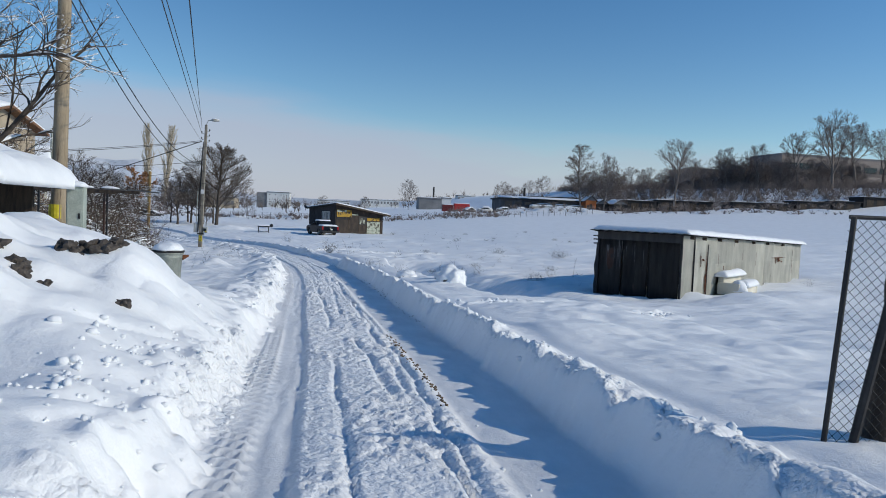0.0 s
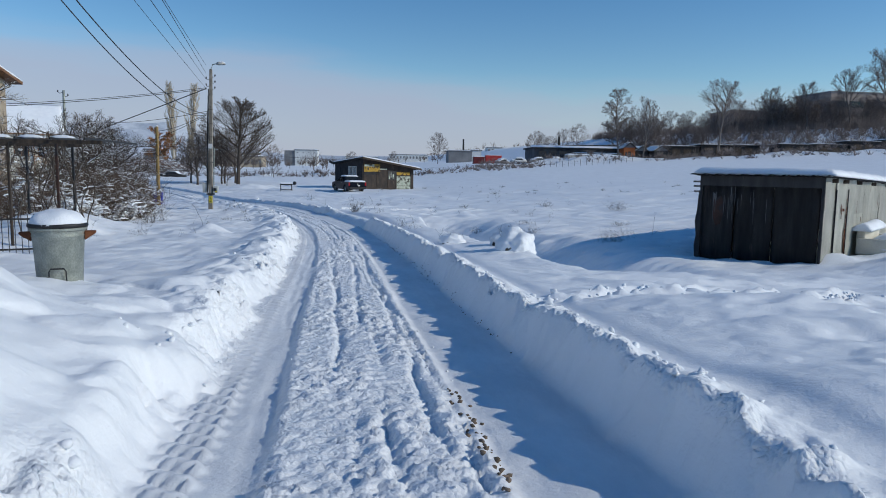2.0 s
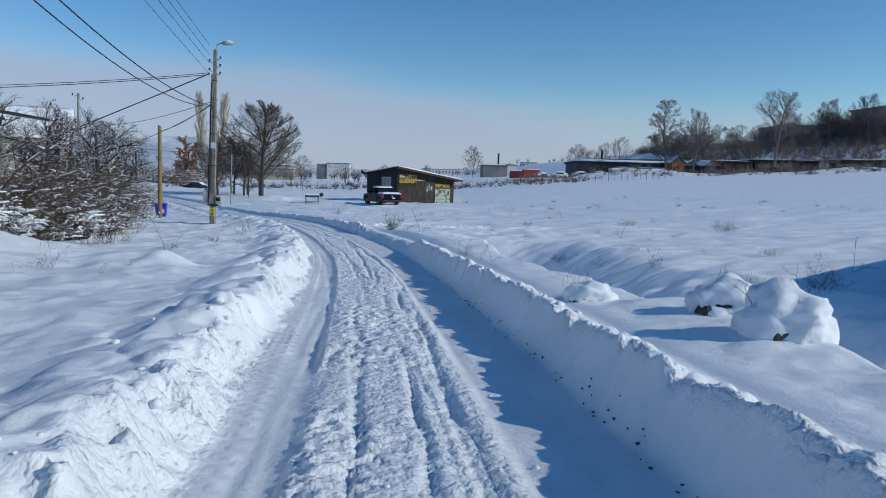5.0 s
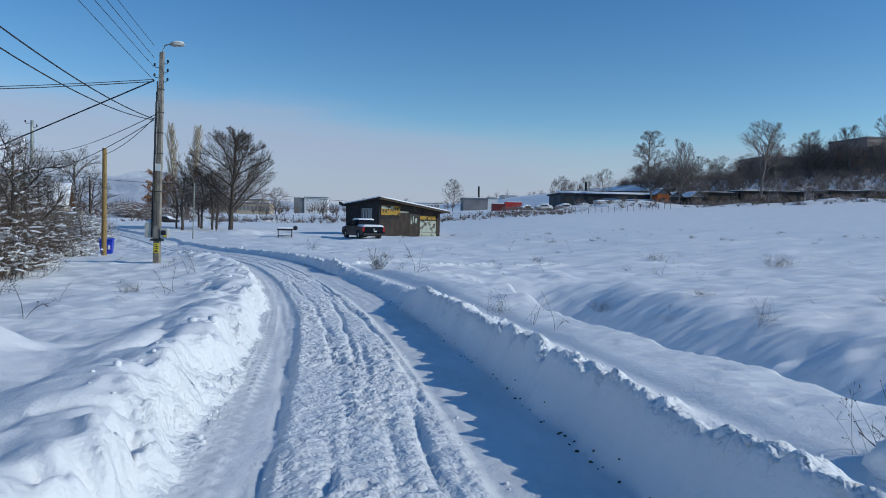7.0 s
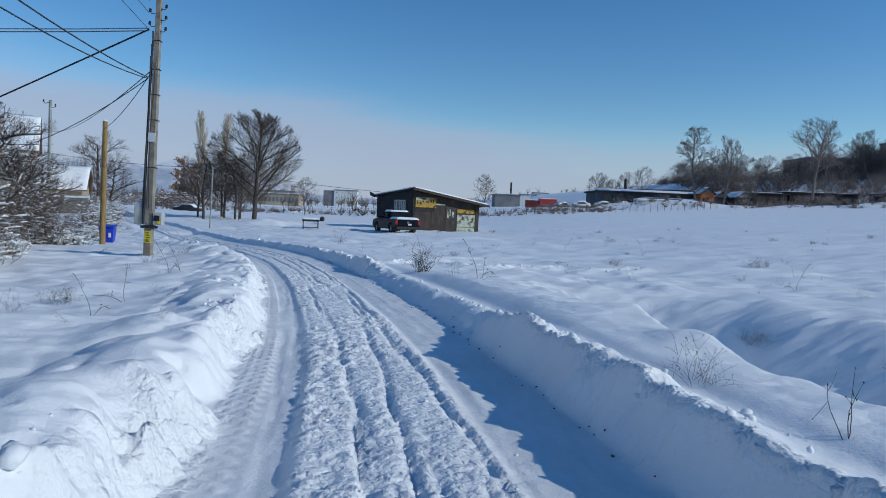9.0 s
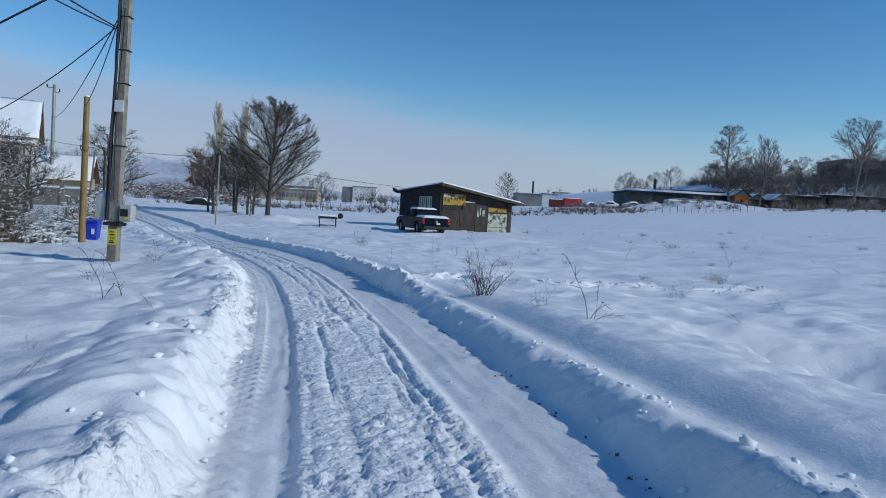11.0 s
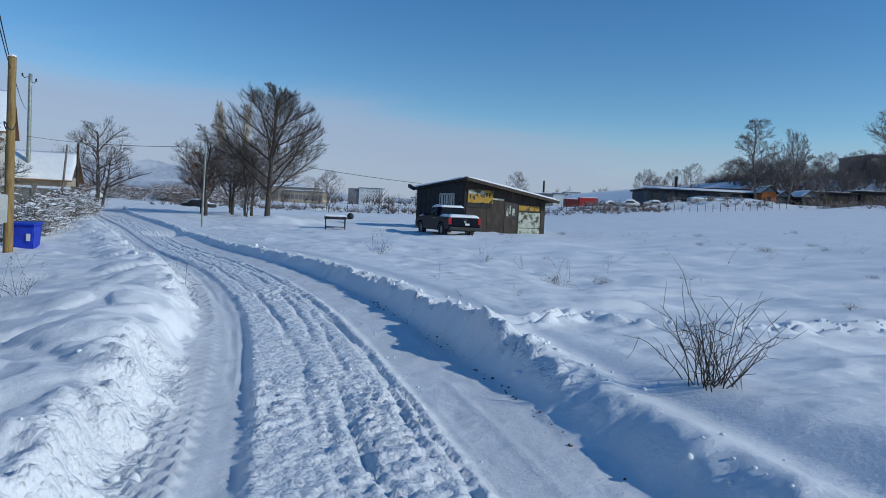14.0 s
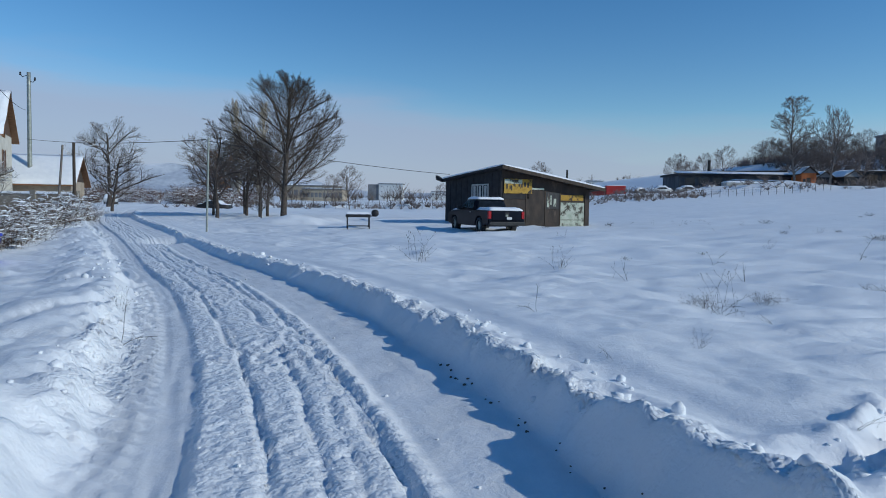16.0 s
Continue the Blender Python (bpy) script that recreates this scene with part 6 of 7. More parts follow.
# ---- houses ----
def gable_house(name, label, x, y, turn, length, width, eave, ridge, wall_key, gable_key, z=None, wins=(), chimney=False, ov=0.5):
    """Ridge along local x; the front faces local -y."""
    h = thing(name, label, "house", x, y, z, turn)
    part("front_wall", box(0, 0, -0.6, length, 0.2, eave), M[wall_key], h)
    part("back_wall", box(0, width - 0.2, -0.6, length, width, eave), M[wall_key], h)
    for a in (0.0, length - 0.2):
        part("end_wall", box(a, 0.2, -0.6, a + 0.2, width - 0.2, eave), M[wall_key], h)
        part("gable", prism([(0.0, eave), (width, eave), (width / 2, ridge - 0.1)], a, a + 0.2, "x"), M[gable_key], h)
    for s in (0, 1):
        y0, y1 = (-ov, width / 2) if s == 0 else (width + ov, width / 2)
        drop = (ridge - eave) / (width / 2) * ov

        def rz(yy):
            f = (yy - y0) / (y1 - y0)
            return eave - drop + (ridge - eave + drop) * f

        bm = bmesh.new()
        pts = [(-ov, y0), (length + ov, y0), (length + ov, y1), (-ov, y1)]
        lo = [bm.verts.new((px, py, rz(py) - 0.06)) for px, py in pts]
        hi = [bm.verts.new((px, py, rz(py) + 0.06)) for px, py in pts]
        for q in (lo[::-1], hi):
            bm.faces.new(q)
        for i in range(4):
            j = (i + 1) % 4
            bm.faces.new((lo[i], lo[j], hi[j], hi[i]))
        bmesh.ops.recalc_face_normals(bm, faces=bm.faces)
        roof = part("roof", bm, M["brown_wood"], h)
        part("snow", snow_slab((-ov, min(y0, y1), length + ov, max(y0, y1)), lambda px, py: rz(py) + 0.06, 0.22, 3.0 + s, 0.0, 0.4), M["snowcap"], roof, "blanket of snow", True)
    for face, a, z0, w, hh in wins:
        if face == "front":
            wn_ = part("window", box(a, -0.03, z0, a + w, 0.02, z0 + hh), M["glass_dark"], h)
            for q in (a, a + w / 2, a + w):
                part("frame", box(q - 0.05, -0.06, z0 - 0.05, q + 0.05, -0.032, z0 + hh + 0.05), M["brown_wood"], wn_)
            part("sill", box(a - 0.1, -0.14, z0 - 0.12, a + w + 0.1, -0.01, z0 - 0.05), M["white_paint"], wn_)
        else:
            wn_ = part("window", box(length - 0.02, a, z0, length + 0.03, a + w, z0 + hh), M["glass_dark"], h)
            for q in (a, a + w / 2, a + w):
                part("frame", box(length + 0.032, q - 0.05, z0 - 0.05, length + 0.06, q + 0.05, z0 + hh + 0.05), M["brown_wood"], wn_)
    return h


hw1 = gable_house("house", "cream two-storey house with snowy roof and brown wooden gable", -45.84, 87.87, 26, 11.3, 7.6, 6.3, 9.5, "plaster", "gable_wood", 0.2,
                  (("front", 6.6, 3.3, 1.4, 1.6), ("front", 9.0, 3.3, 1.2, 1.6), ("front", 7.0, 0.6, 1.6, 1.4), ("end", 2.4, 3.4, 1.6, 1.6), ("end", 2.6, 6.0, 1.2, 1.0)))
# balcony on the front, under a small roof
for px in (8.5, 9.6, 10.7):
    part("balcony_post", box(px, -1.35, 2.35, px + 0.14, -1.21, 5.25), M["brown_wood"], hw1)
part("balcony_floor", box(8.3, -1.4, 2.15, 11.1, -0.003, 2.33), M["concrete"], hw1)
for k in range(9):
    part("balcony_baluster", box(8.7 + 0.25 * k, -1.31, 2.33, 8.75 + 0.25 * k, -1.26, 3.2), M["brown_wood"], hw1)
part("balcony_rail", box(8.45, -1.34, 3.2, 10.9, -1.22, 3.3), M["brown_wood"], hw1)
part("balcony_roof", box(8.2, -1.6, 5.25, 11.5, -0.003, 5.4), M["brown_wood"], hw1)
part("balcony_snow", snow_slab((8.2, -1.6, 11.5, -0.1), lambda x, y: 5.4, 0.2, 3.3, 0.03, 0.3), M["snowcap"], hw1, "blanket of snow", True)
part("side_wall", box(8.3, -1.38, -0.6, 8.45, -0.003, 2.15), M["plaster"], hw1)
part("barge_board", box(11.76, 3.68, 9.05, 11.84, 3.92, 9.55), M["dark_wood"], hw1)
gable_house("house", "low outbuilding with snow-covered roof and dark gable", -47.3, 97.8, 18, 12.6, 5.6, 2.9, 5.1, "plaster_beige", "dark_wood", 0.2, (("front", 8.0, 0.9, 1.2, 1.0), ("front", 10.2, 0.9, 0.9, 1.0)))
h0 = gable_house("house", "beige house with a red brick band and snowy roof", -24.4, 31.0, 0, 10.0, 7.0, 6.3, 7.1, "plaster_beige", "plaster_beige", 0.0, (("front", 7.6, 4.0, 1.1, 1.0), ("front", 3.5, 4.0, 1.2, 1.0), ("front", 7.0, 0.8, 1.2, 1.4)))
part("brick_band", box(-0.05, -0.05, 3.4, 10.05, 0.25, 4.0), M["brick_red"], h0, "band of red brickwork")

# garden wall and fence towards the houses
for i in range(12):
    f = i / 11
    x, y = -17.8 - 10.4 * f, 64.5 + 24 * f
    s = simple_pole("fence_post", "grey wooden garden fence post", x, y, ground_z(x, y) + 1.25, 0.06, 0.05, "grey_wood")
    tagged(s, "", "fence post", "garden fence")
gw = thing("garden_wall", "low concrete garden wall with snow on top", "wall", -29.5, 92.0, None, 180)
part("wall", box(0, -0.15, -0.4, 9.0, 0.15, 1.5), M["concrete"], gw)
part("snow", snow_slab((0, -0.18, 9.0, 0.18), lambda x, y: 1.5, 0.16, 1.2, 0.03, 0.12), M["snowcap"], gw, "ridge of snow", True)
for px in (0.0, 3.0):
    part("pier", box(px - 0.2, -0.22, -0.4, px + 0.2, 0.22, 1.75, 0.02), M["concrete"], gw)


# ---- parked cars under snow ----
def snowed_car(label, x, y, turn, key, z=None, snow_h=0.18):
    c = thing("parked_car", label, "car", x, y, z, turn)
    prof = [(-2.1, 0.3), (-2.15, 0.62), (-1.9, 0.84), (-1.25, 0.9), (-0.7, 1.32), (0.75, 1.34), (1.35, 0.92), (2.0, 0.86), (2.15, 0.6), (2.1, 0.3)]
    part("body", prism(prof, -0.82, 0.82, "y", 0.05), M[key], c, "", True)
    for s in (-1, 1):
        part("window", prism([(-1.1, 0.92), (-0.68, 1.27), (0.7, 1.29), (1.2, 0.94)], s * 0.826 - 0.004, s * 0.826 + 0.006, "y"), M["glass_dark"], c)
    part("windscreen", prism([(-0.66, 0.92), (0.66, 0.92), (0.55, 1.27), (-0.55, 1.27)], 1.06, 1.12, "x"), M["glass_dark"], c)
    for xx in (-1.3, 1.3):
        for s in (-1, 1):
            wheel(c, xx, s * 0.72, 0.3, 0.2)
    for s in (-1, 1):
        part("headlight", box(2.06, s * 0.6 - 0.14, 0.58, 2.16, s * 0.6 + 0.14, 0.74, 0.02), M["white_paint"], c)

    def top(xx, yy):
        return float(np.interp(xx, [-1.9, -1.25, -0.7, 0.75, 1.35, 2.0], [0.84, 0.9, 1.32, 1.34, 0.92, 0.86]))

    part("snow", snow_slab((-2.0, -0.78, 2.0, 0.78), top, snow_h, x, 0.02, 0.16), M["snowcap"], c, "thick snow over roof and bonnet", True)


snowed_car("white hatchback parked at the lane's end under snow", -55.5, 148.5, -70, "car_white")
snowed_car("dark low car buried under thick snow beneath the trees", -33.8, 132.3, 172, "black", ground_z(-33.8, 132.3) - 0.40, 0.08)


# ---- yard of low buildings across the field ----
def long_barn():
    x0, y0 = 44.9, 192.0
    z0 = ground_z(56, 190) + 0.2
    b = thing("long_shed", "long low dark workshop with a snow-dusted flat roof", "workshop", x0, y0, z0, 0)
    ln, w, h = 24.6, 12.0, 9.3 - z0
    part("wall", box(0, 0, -2, ln, w, h - 0.5), M["barn_wall"], b)
    part("eave", box(-0.5, -0.8, h - 0.5, ln + 0.5, w + 0.5, h - 0.1), M["tarpaper"], b)
    part("roof_rise", prism([(0.0, h - 0.1), (ln + 0.4, h - 0.1), (ln + 0.4, h + 1.1), (4.0, h + 0.7)], 5.0, w, "y"), M["tarpaper"], b)
    part("roof_snow", snow_slab((-0.3, 0.2, ln + 0.3, 4.4), lambda x, y: h - 0.1 + 0.16 * max(0, y), 0.12, 1.0, 0.0, 0.8), M["snowcap"], b, "dusting of snow", True)
    part("chimney", lathe([(0.35, h), (0.32, h + 3.2)], 10), M["dark_metal"], b).location = (8.3, 6.0, 0)
    for i in range(8):
        part("window", box(1.2 + i * 2.9, -0.06, 1.2, 3.2 + i * 2.9, 0.02, 2.8), M["glass_dark"], b)
    part("porch", box(10.0, -3.5, -2, 23.0, -0.05, h - 1.6), M["barn_wall"], b, "dark open lean-to")
    part("porch_snow", snow_slab((10.0, -3.5, 23.0, 0.0), lambda x, y: h - 1.6, 0.25, 2.0, 0.1, 0.8), M["snowcap"], b, "settled snow", True)


long_barn()


def yard_hut(label, x, y, w, d, h, rise, wall_key, roof_key, turn=0, z=None):
    b = thing("yard_hut", label, "hut", x, y, z, turn, "yard huts")
    part("wall", box(0, 0, -1.5, w, d, h), M[wall_key], b)
    part("gable", prism([(0, h), (w, h), (w / 2, h + rise)], 0.0, d, "y"), M["far_grey"], b)
    for s in (0, 1):
        xa, xb = (-0.5, w / 2) if s == 0 else (w + 0.5, w / 2)
        k = rise / (w / 2)
        bm = bmesh.new()
        vs = []
        for zz in (0.0, 0.18):
            vs.append([bm.verts.new((px, py, h + rise - k * abs(px - w / 2) + zz)) for px, py in ((xa, -0.5), (xb, -0.5), (xb, d + 0.4), (xa, d + 0.4))])
        bm.faces.new(vs[0])
        bm.faces.new(vs[1])
        for i in range(4):
            j = (i + 1) % 4
            bm.faces.new((vs[0][i], vs[0][j], vs[1][j], vs[1][i]))
        bmesh.ops.recalc_face_normals(bm, faces=bm.faces)
        part("roof", bm, M[roof_key], b)
        part("snow", snow_slab((min(xa, xb), -0.3, max(xa, xb), d + 0.4), lambda px, py: h + rise - k * abs(px - w / 2) + 0.18, 0.2, x, 0.0, 0.5), M["snowcap"], b, "settled snow", True)
    part("door", box(w * 0.35, -0.06, -0.5, w * 0.62, 0.0, h * 0.75), M["dark_wood"], b)
    part("window", box(w * 0.1, -0.06, h * 0.35, w * 0.28, 0.0, h * 0.7), M["glass_dark"], b)


def zg(x, y):
    return ground_z(x, y)


yard_hut("small orange wooden hut with snowy gable roof", 68.4, 187.5, 3.0, 5.0, 4.1, 1.2, "orange_wall", "dark_wood", 0, 5.3)
yard_hut("dark green hut beside the orange one", 71.9, 188.0, 3.2, 5.0, 3.3, 1.1, "tarpaper", "dark_wood", 0, 5.3)
yard_hut("grey hut with snowy gable roof", 76.0, 185.5, 4.2, 5.0, 2.9, 1.2, "tarpaper", "dark_wood", 8, 5.8)
for x, w, h in ((81.5, 9.0, 3.2), (90.7, 8.0, 3.4), (99.0, 9.0, 3.0), (109.0, 9.5, 2.9), (119.0, 9.0, 2.5), (128.5, 11.0, 3.0), (140.0, 9.0, 2.6), (149.5, 12.0, 3.0), (162.0, 10.0, 2.7)):
    s = thing("row_shed", "low black shed in a row with snow on its flat roof", "shed", x, 189.0 if x < 105 else 181.0, zg(x + 4, 188 if x < 105 else 180), 0, "row sheds")
    part("wall", box(0, 0, -2, w - 0.4, 6, h), M["tarpaper"], s)
    part("roof", box(-0.3, -0.5, h, w - 0.1, 6.3, h + 0.2), M["tarpaper"], s)
    part("door", box(1.0, -0.05, -0.3, 3.2, 0.0, h - 0.5), M["dark_wood"], s)
    part("door", box(4.2, -0.05, -0.3, 6.4, 0.0, h - 0.5), M["dark_wood"], s)
    part("roof_snow", snow_slab((-0.3, 1.5, w - 0.1, 6.3), lambda px, py: h + 0.2, 0.2, x, 0.0, 0.6), M["snowcap"], s, "settled snow", True)
for i, (x, y, key) in enumerate(((39.0, 185.0, "car_white"), (44.5, 186.0, "box_grey"), (49.0, 185.5, "car_white"), (62.5, 185.0, "box_grey"), (35.0, 187.0, "far_grey"))):
    snowed_car("parked car half buried in snow in the yard", x, y, 10 * i, key, zg(x, y) + 0.1, 0.3)
v_ = thing("lorry_trailer", "long pale lorry trailer with snow on top in the yard", "trailer", 52.0, 184.5, zg(56, 185) - 0.2, 4)
part("box", box(0, 0, 0.8, 9.5, 2.4, 2.2, 0.05), M["box_grey"], v_)
part("chassis", box(0.3, 0.5, 0.45, 9.2, 1.9, 0.79), M["dark_metal"], v_)
part("snow", snow_slab((0, 0, 9.5, 2.4), lambda x, y: 2.2, 0.3, 4.4, 0.05, 0.4), M["snowcap"], v_, "settled snow", True)
for xx in (1.5, 7.5, 8.6):
    for yy in (0.35, 2.05):
        wheel(v_, xx, yy, 0.48, 0.3)
for x0, w, h, key, lab in ((37.6, 5.2, 2.9, "red_paint", "bright red freight container in the yard"), (33.6, 3.6, 2.6, "red_dark", "dark red freight container in the yard")):
    c = thing("freight_container", lab, "container", x0, 230.0, zg(x0, 228) - 0.2, 0, "freight containers")
    part("body", box(0, 0, 0.15, w, 2.4, h, 0.03), M[key], c)
    for k in range(int(w / 0.45)):
        part("rib", box(0.2 + k * 0.45, -0.05, 0.3, 0.38 + k * 0.45, 0.0, h - 0.15), M[key], c)
    part("skid", box(0.1, 0.1, -0.3, w - 0.1, 2.3, 0.16), M["dark_metal"], c)
    part("snow", snow_slab((0, 0, w, 2.4), lambda x, y: h, 0.2, 2.2, 0.02, 0.4), M["snowcap"], c, "settled snow", True)


def block(name, label, x, y, w, d, h, key, rows, cols, roof_key="far_grey", turn=0, z=None, parapet=0.4, win_key="glass_dark", wh=0.42, ww=0.62):
    z = ground_z(x + w / 2, y) - 0.3 if z is None else z
    b = thing(name, label, "building", x, y, z, turn)
    part("wall", box(0, 0, -6, w, d, h), M[key], b)
    part("roof", box(-0.3, -0.3, h, w + 0.3, d + 0.3, h + parapet), M[roof_key], b)
    part("roof_snow", snow_slab((0, 0, w, d), lambda px, py: h + parapet, 0.3, x, 0.0, max(1.0, w / 24)), M["snowcap"], b, "settled snow", True)
    cw, rh = w / max(cols, 1), h / max(rows, 1)
    for r in range(rows):
        for k in range(cols):
            part("window", box(k * cw + cw * (1 - ww) / 2, -0.12, r * rh + rh * (1 - wh) / 2, k * cw + cw * (1 + ww) / 2, 0.0, r * rh + rh * (1 + wh) / 2), M[win_key], b)
    return b


wb = block("factory_block", "white three-storey office block with a grey end wing", -45.0, 420.0, 13.0, 10, 8.2, "far_white", 3, 4, z=4.6, win_key="far_grey", ww=0.16, wh=0.2)
part("wing", box(-6.0, 0.5, -2, 0.0, 9.5, 8.0), M["far_grey"], wb)
block("warehouse", "grey warehouse with a white end wall", 36.0, 330.0, 11.0, 12, 5.2, "far_grey", 0, 0, z=6.2)
block("warehouse", "white warehouse end beside the grey one", 47.1, 330.0, 4.4, 12, 5.6, "far_white", 0, 0, z=6.2)
st = thing("factory_stack", "thin dark factory chimney stack", "chimney", 43.3, 333.0, 6.0)
part("stack", lathe([(0.5, -1), (0.4, 11.2)], 12), M["dark_metal"], st)
block("factory_block", "long white factory hall far across the fields", 14.0, 600.0, 33, 14, 4.4, "far_white", 1, 12, z=10.5, win_key="far_grey", ww=0.5)
block("factory_block", "cream factory office with rows of windows", 74.0, 450.0, 9.0, 10, 8.6, "far_white", 3, 4, z=8.6, win_key="far_grey")
block("factory_block", "long cream factory wing with rows of windows", 83.5, 452.0, 16.0, 12, 6.4, "far_white", 2, 9, z=8.6, win_key="far_grey")
block("factory_block", "low tan factory building behind the trees", -76.0, 330.0, 24.0, 12, 5.6, "far_tan", 1, 9, z=3.2, win_key="far_grey")
block("factory_block", "tan factory hall behind the yard trees", -60.0, 300.0, 15.0, 12, 4.0, "far_tan", 1, 10, z=2.8, win_key="far_grey", ww=0.7)
block("factory_block", "grey block behind bare trees", -92.0, 300.0, 6.0, 8, 6.0, "far_grey", 2, 2, z=3.0)
block("factory_block", "low white hall far across the fields", -20.0, 520.0, 24.0, 12, 3.5, "far_white", 1, 10, z=7.5, win_key="far_grey")
block("factory_block", "tan shed far across the fields", 112.0, 480.0, 26.0, 12, 4.4, "far_tan", 1, 8, z=10.0, win_key="far_grey")
block("hilltop_block", "large brown concrete building on the wooded hill", 176.0, 260.0, 62.0, 20, 17.0, "far_brown", 2, 8, "far_grey", 4, 17.5, 0.6, wh=0.3, ww=0.8)
block("hilltop_block", "lower brown concrete wing on the wooded hill", 138.0, 262.0, 38.0, 18, 9.6, "far_brown", 1, 6, "far_grey", 0, 17.0, 0.6, wh=0.4, ww=0.8)


# ---- fences, far woods and hills ----
fence = thing("field_fence", "wire fence on thin posts at the field's far edge", "fence", 0, 0, 0)
for i in range(58):
    x = -24 + i * 1.5
    y = 146 + 0.28 * x
    z = ground_z(x, y)
    p = part("post", box(-0.03, -0.03, -0.3, 0.03, 0.03, 1.3), M["dark_wood"], fence)
    p.location = (x, y, z)
for zz in (0.5, 0.9, 1.25):
    pts = [(-24 + i * 1.9, 146 + 0.28 * (-24 + i * 1.9), ground_z(-24 + i * 1.9, 146 + 0.28 * (-24 + i * 1.9)) + zz) for i in range(46)]
    part("wire", tube(pts, 0.008, 4), M["wire"], fence)


def far_woods():
    rw = np.random.RandomState(17)
    v, f = [], []
    for i in range(1100):
        band = rw.rand()
        y = 420 + 900 * rw.rand() if band < 0.7 else 230 + 160 * rw.rand()
        x = rw.uniform(-0.62, 0.5) * (y + 40)
        if band >= 0.7 and -10 < x < 110:
            continue
        z = float(level(np.array(x), np.array(y)))
        h = rw.uniform(2.5, 7.0)
        root, fork = np.array([x, y, z - 0.5]), np.array([x, y, z + h * 0.22])
        tube_data(v, f, [root, fork], [0.14, 0.11], 3)
        for k in range(20):
            a, t = rw.rand() * 6.28, rw.uniform(0.05, 0.55)
            tip = np.array([x + math.cos(a) * h * t, y + math.sin(a) * h * t, z + h * rw.uniform(0.4, 1.0)])
            tube_data(v, f, [fork, fork * 0.5 + tip * 0.5 + rw.normal(0, 0.2, 3), tip], [0.05, 0.05, 0.025], 3)
    ob = mesh_part("far_woods", v, f, M["twig_grey"], None)
    tagged(ob, "far belts of bare brown trees and scrub", "woods", "", "stuff")


far_woods()


def hill_scrub():
    rw = np.random.RandomState(23)
    v, f = [], []
    for i in range(3400):
        x, y = rw.uniform(78, 200), rw.uniform(188, 250)
        z = ground_z(x, y) if i % 4 == 0 else float(level(np.array(x), np.array(y)))
        h = rw.uniform(0.8, 3.8)
        for k in range(14):
            a, t = rw.rand() * 6.28, rw.uniform(0.05, 0.9)
            tip = np.array([x + math.cos(a) * h * t, y + math.sin(a) * h * t, z + h * rw.uniform(0.45, 1.0)])
            mid = np.array([x, y, z]) * 0.5 + tip * 0.5 + rw.normal(0, 0.15, 3)
            tube_data(v, f, [np.array([x, y, z - 0.2]), mid, tip], [0.035, 0.028, 0.015], 3)
    for i in range(420):
        x = rw.uniform(26, 130)
        y = 178 - 0.10 * x + rw.normal(0, 4)
        z = ground_z(x, y)
        h = rw.uniform(0.4, 1.5)
        for k in range(16):
            a, t = rw.rand() * 6.28, rw.uniform(0.1, 1.2)
            tip = np.array([x + math.cos(a) * h * t, y + math.sin(a) * h * t, z + h * rw.uniform(0.3, 1.0)])
            tube_data(v, f, [np.array([x, y, z - 0.1]), np.array([x, y, z]) * 0.5 + tip * 0.5, tip], [0.03, 0.025, 0.012], 3)
    for i in range(420):
        x = rw.uniform(-40, 40)
        y = 150 + 0.28 * x + rw.normal(0, 3)
        z = ground_z(x, y)
        h = rw.uniform(0.3, 1.3)
        for k in range(16):
            a, t = rw.rand() * 6.28, rw.uniform(0.1, 1.0)
            tip = np.array([x + math.cos(a) * h * t, y + math.sin(a) * h * t, z + h * rw.uniform(0.3, 1.0)])
            tube_data(v, f, [np.array([x, y, z - 0.1]), np.array([x, y, z]) * 0.5 + tip * 0.5, tip], [0.022, 0.018, 0.010], 3)
    tagged(mesh_part("scrub", v, f, M["twig_haze"], None), "bare brown scrub on the hillside and field edge", "scrub", "", "stuff")


hill_scrub()


def backdrop():
    v, f = [], []
    n = 160
    for r, (dist, hh) in enumerate(((2600, 60), (3000, 150), (3500, 210))):
        base = len(v)
        for i in range(n + 1):
            a = radians(-62 + 124 * i / n)
            x, y = math.sin(a) * dist, math.cos(a) * dist
            left = float(sstep(np.array((0.45 - i / n) / 0.12)))
            e = hh * (0.25 + 0.55 * left) * (1 + 0.5 * noise.noise((i * 0.06 + r * 7, r, 0)) + 0.2 * noise.noise((i * 0.3, r, 2)))
            v.append((x, y, 0.0))
            v.append((x, y + 250, 20 + e))
        for i in range(n):
            k = base + 2 * i
            f.append((k, k + 2, k + 3, k + 1))
    tagged(mesh_part("backdrop", v, f, M["far_hills"], None), "snow-covered hills on the horizon, tinted bluish for haze", "hills", "", "structure")


backdrop()


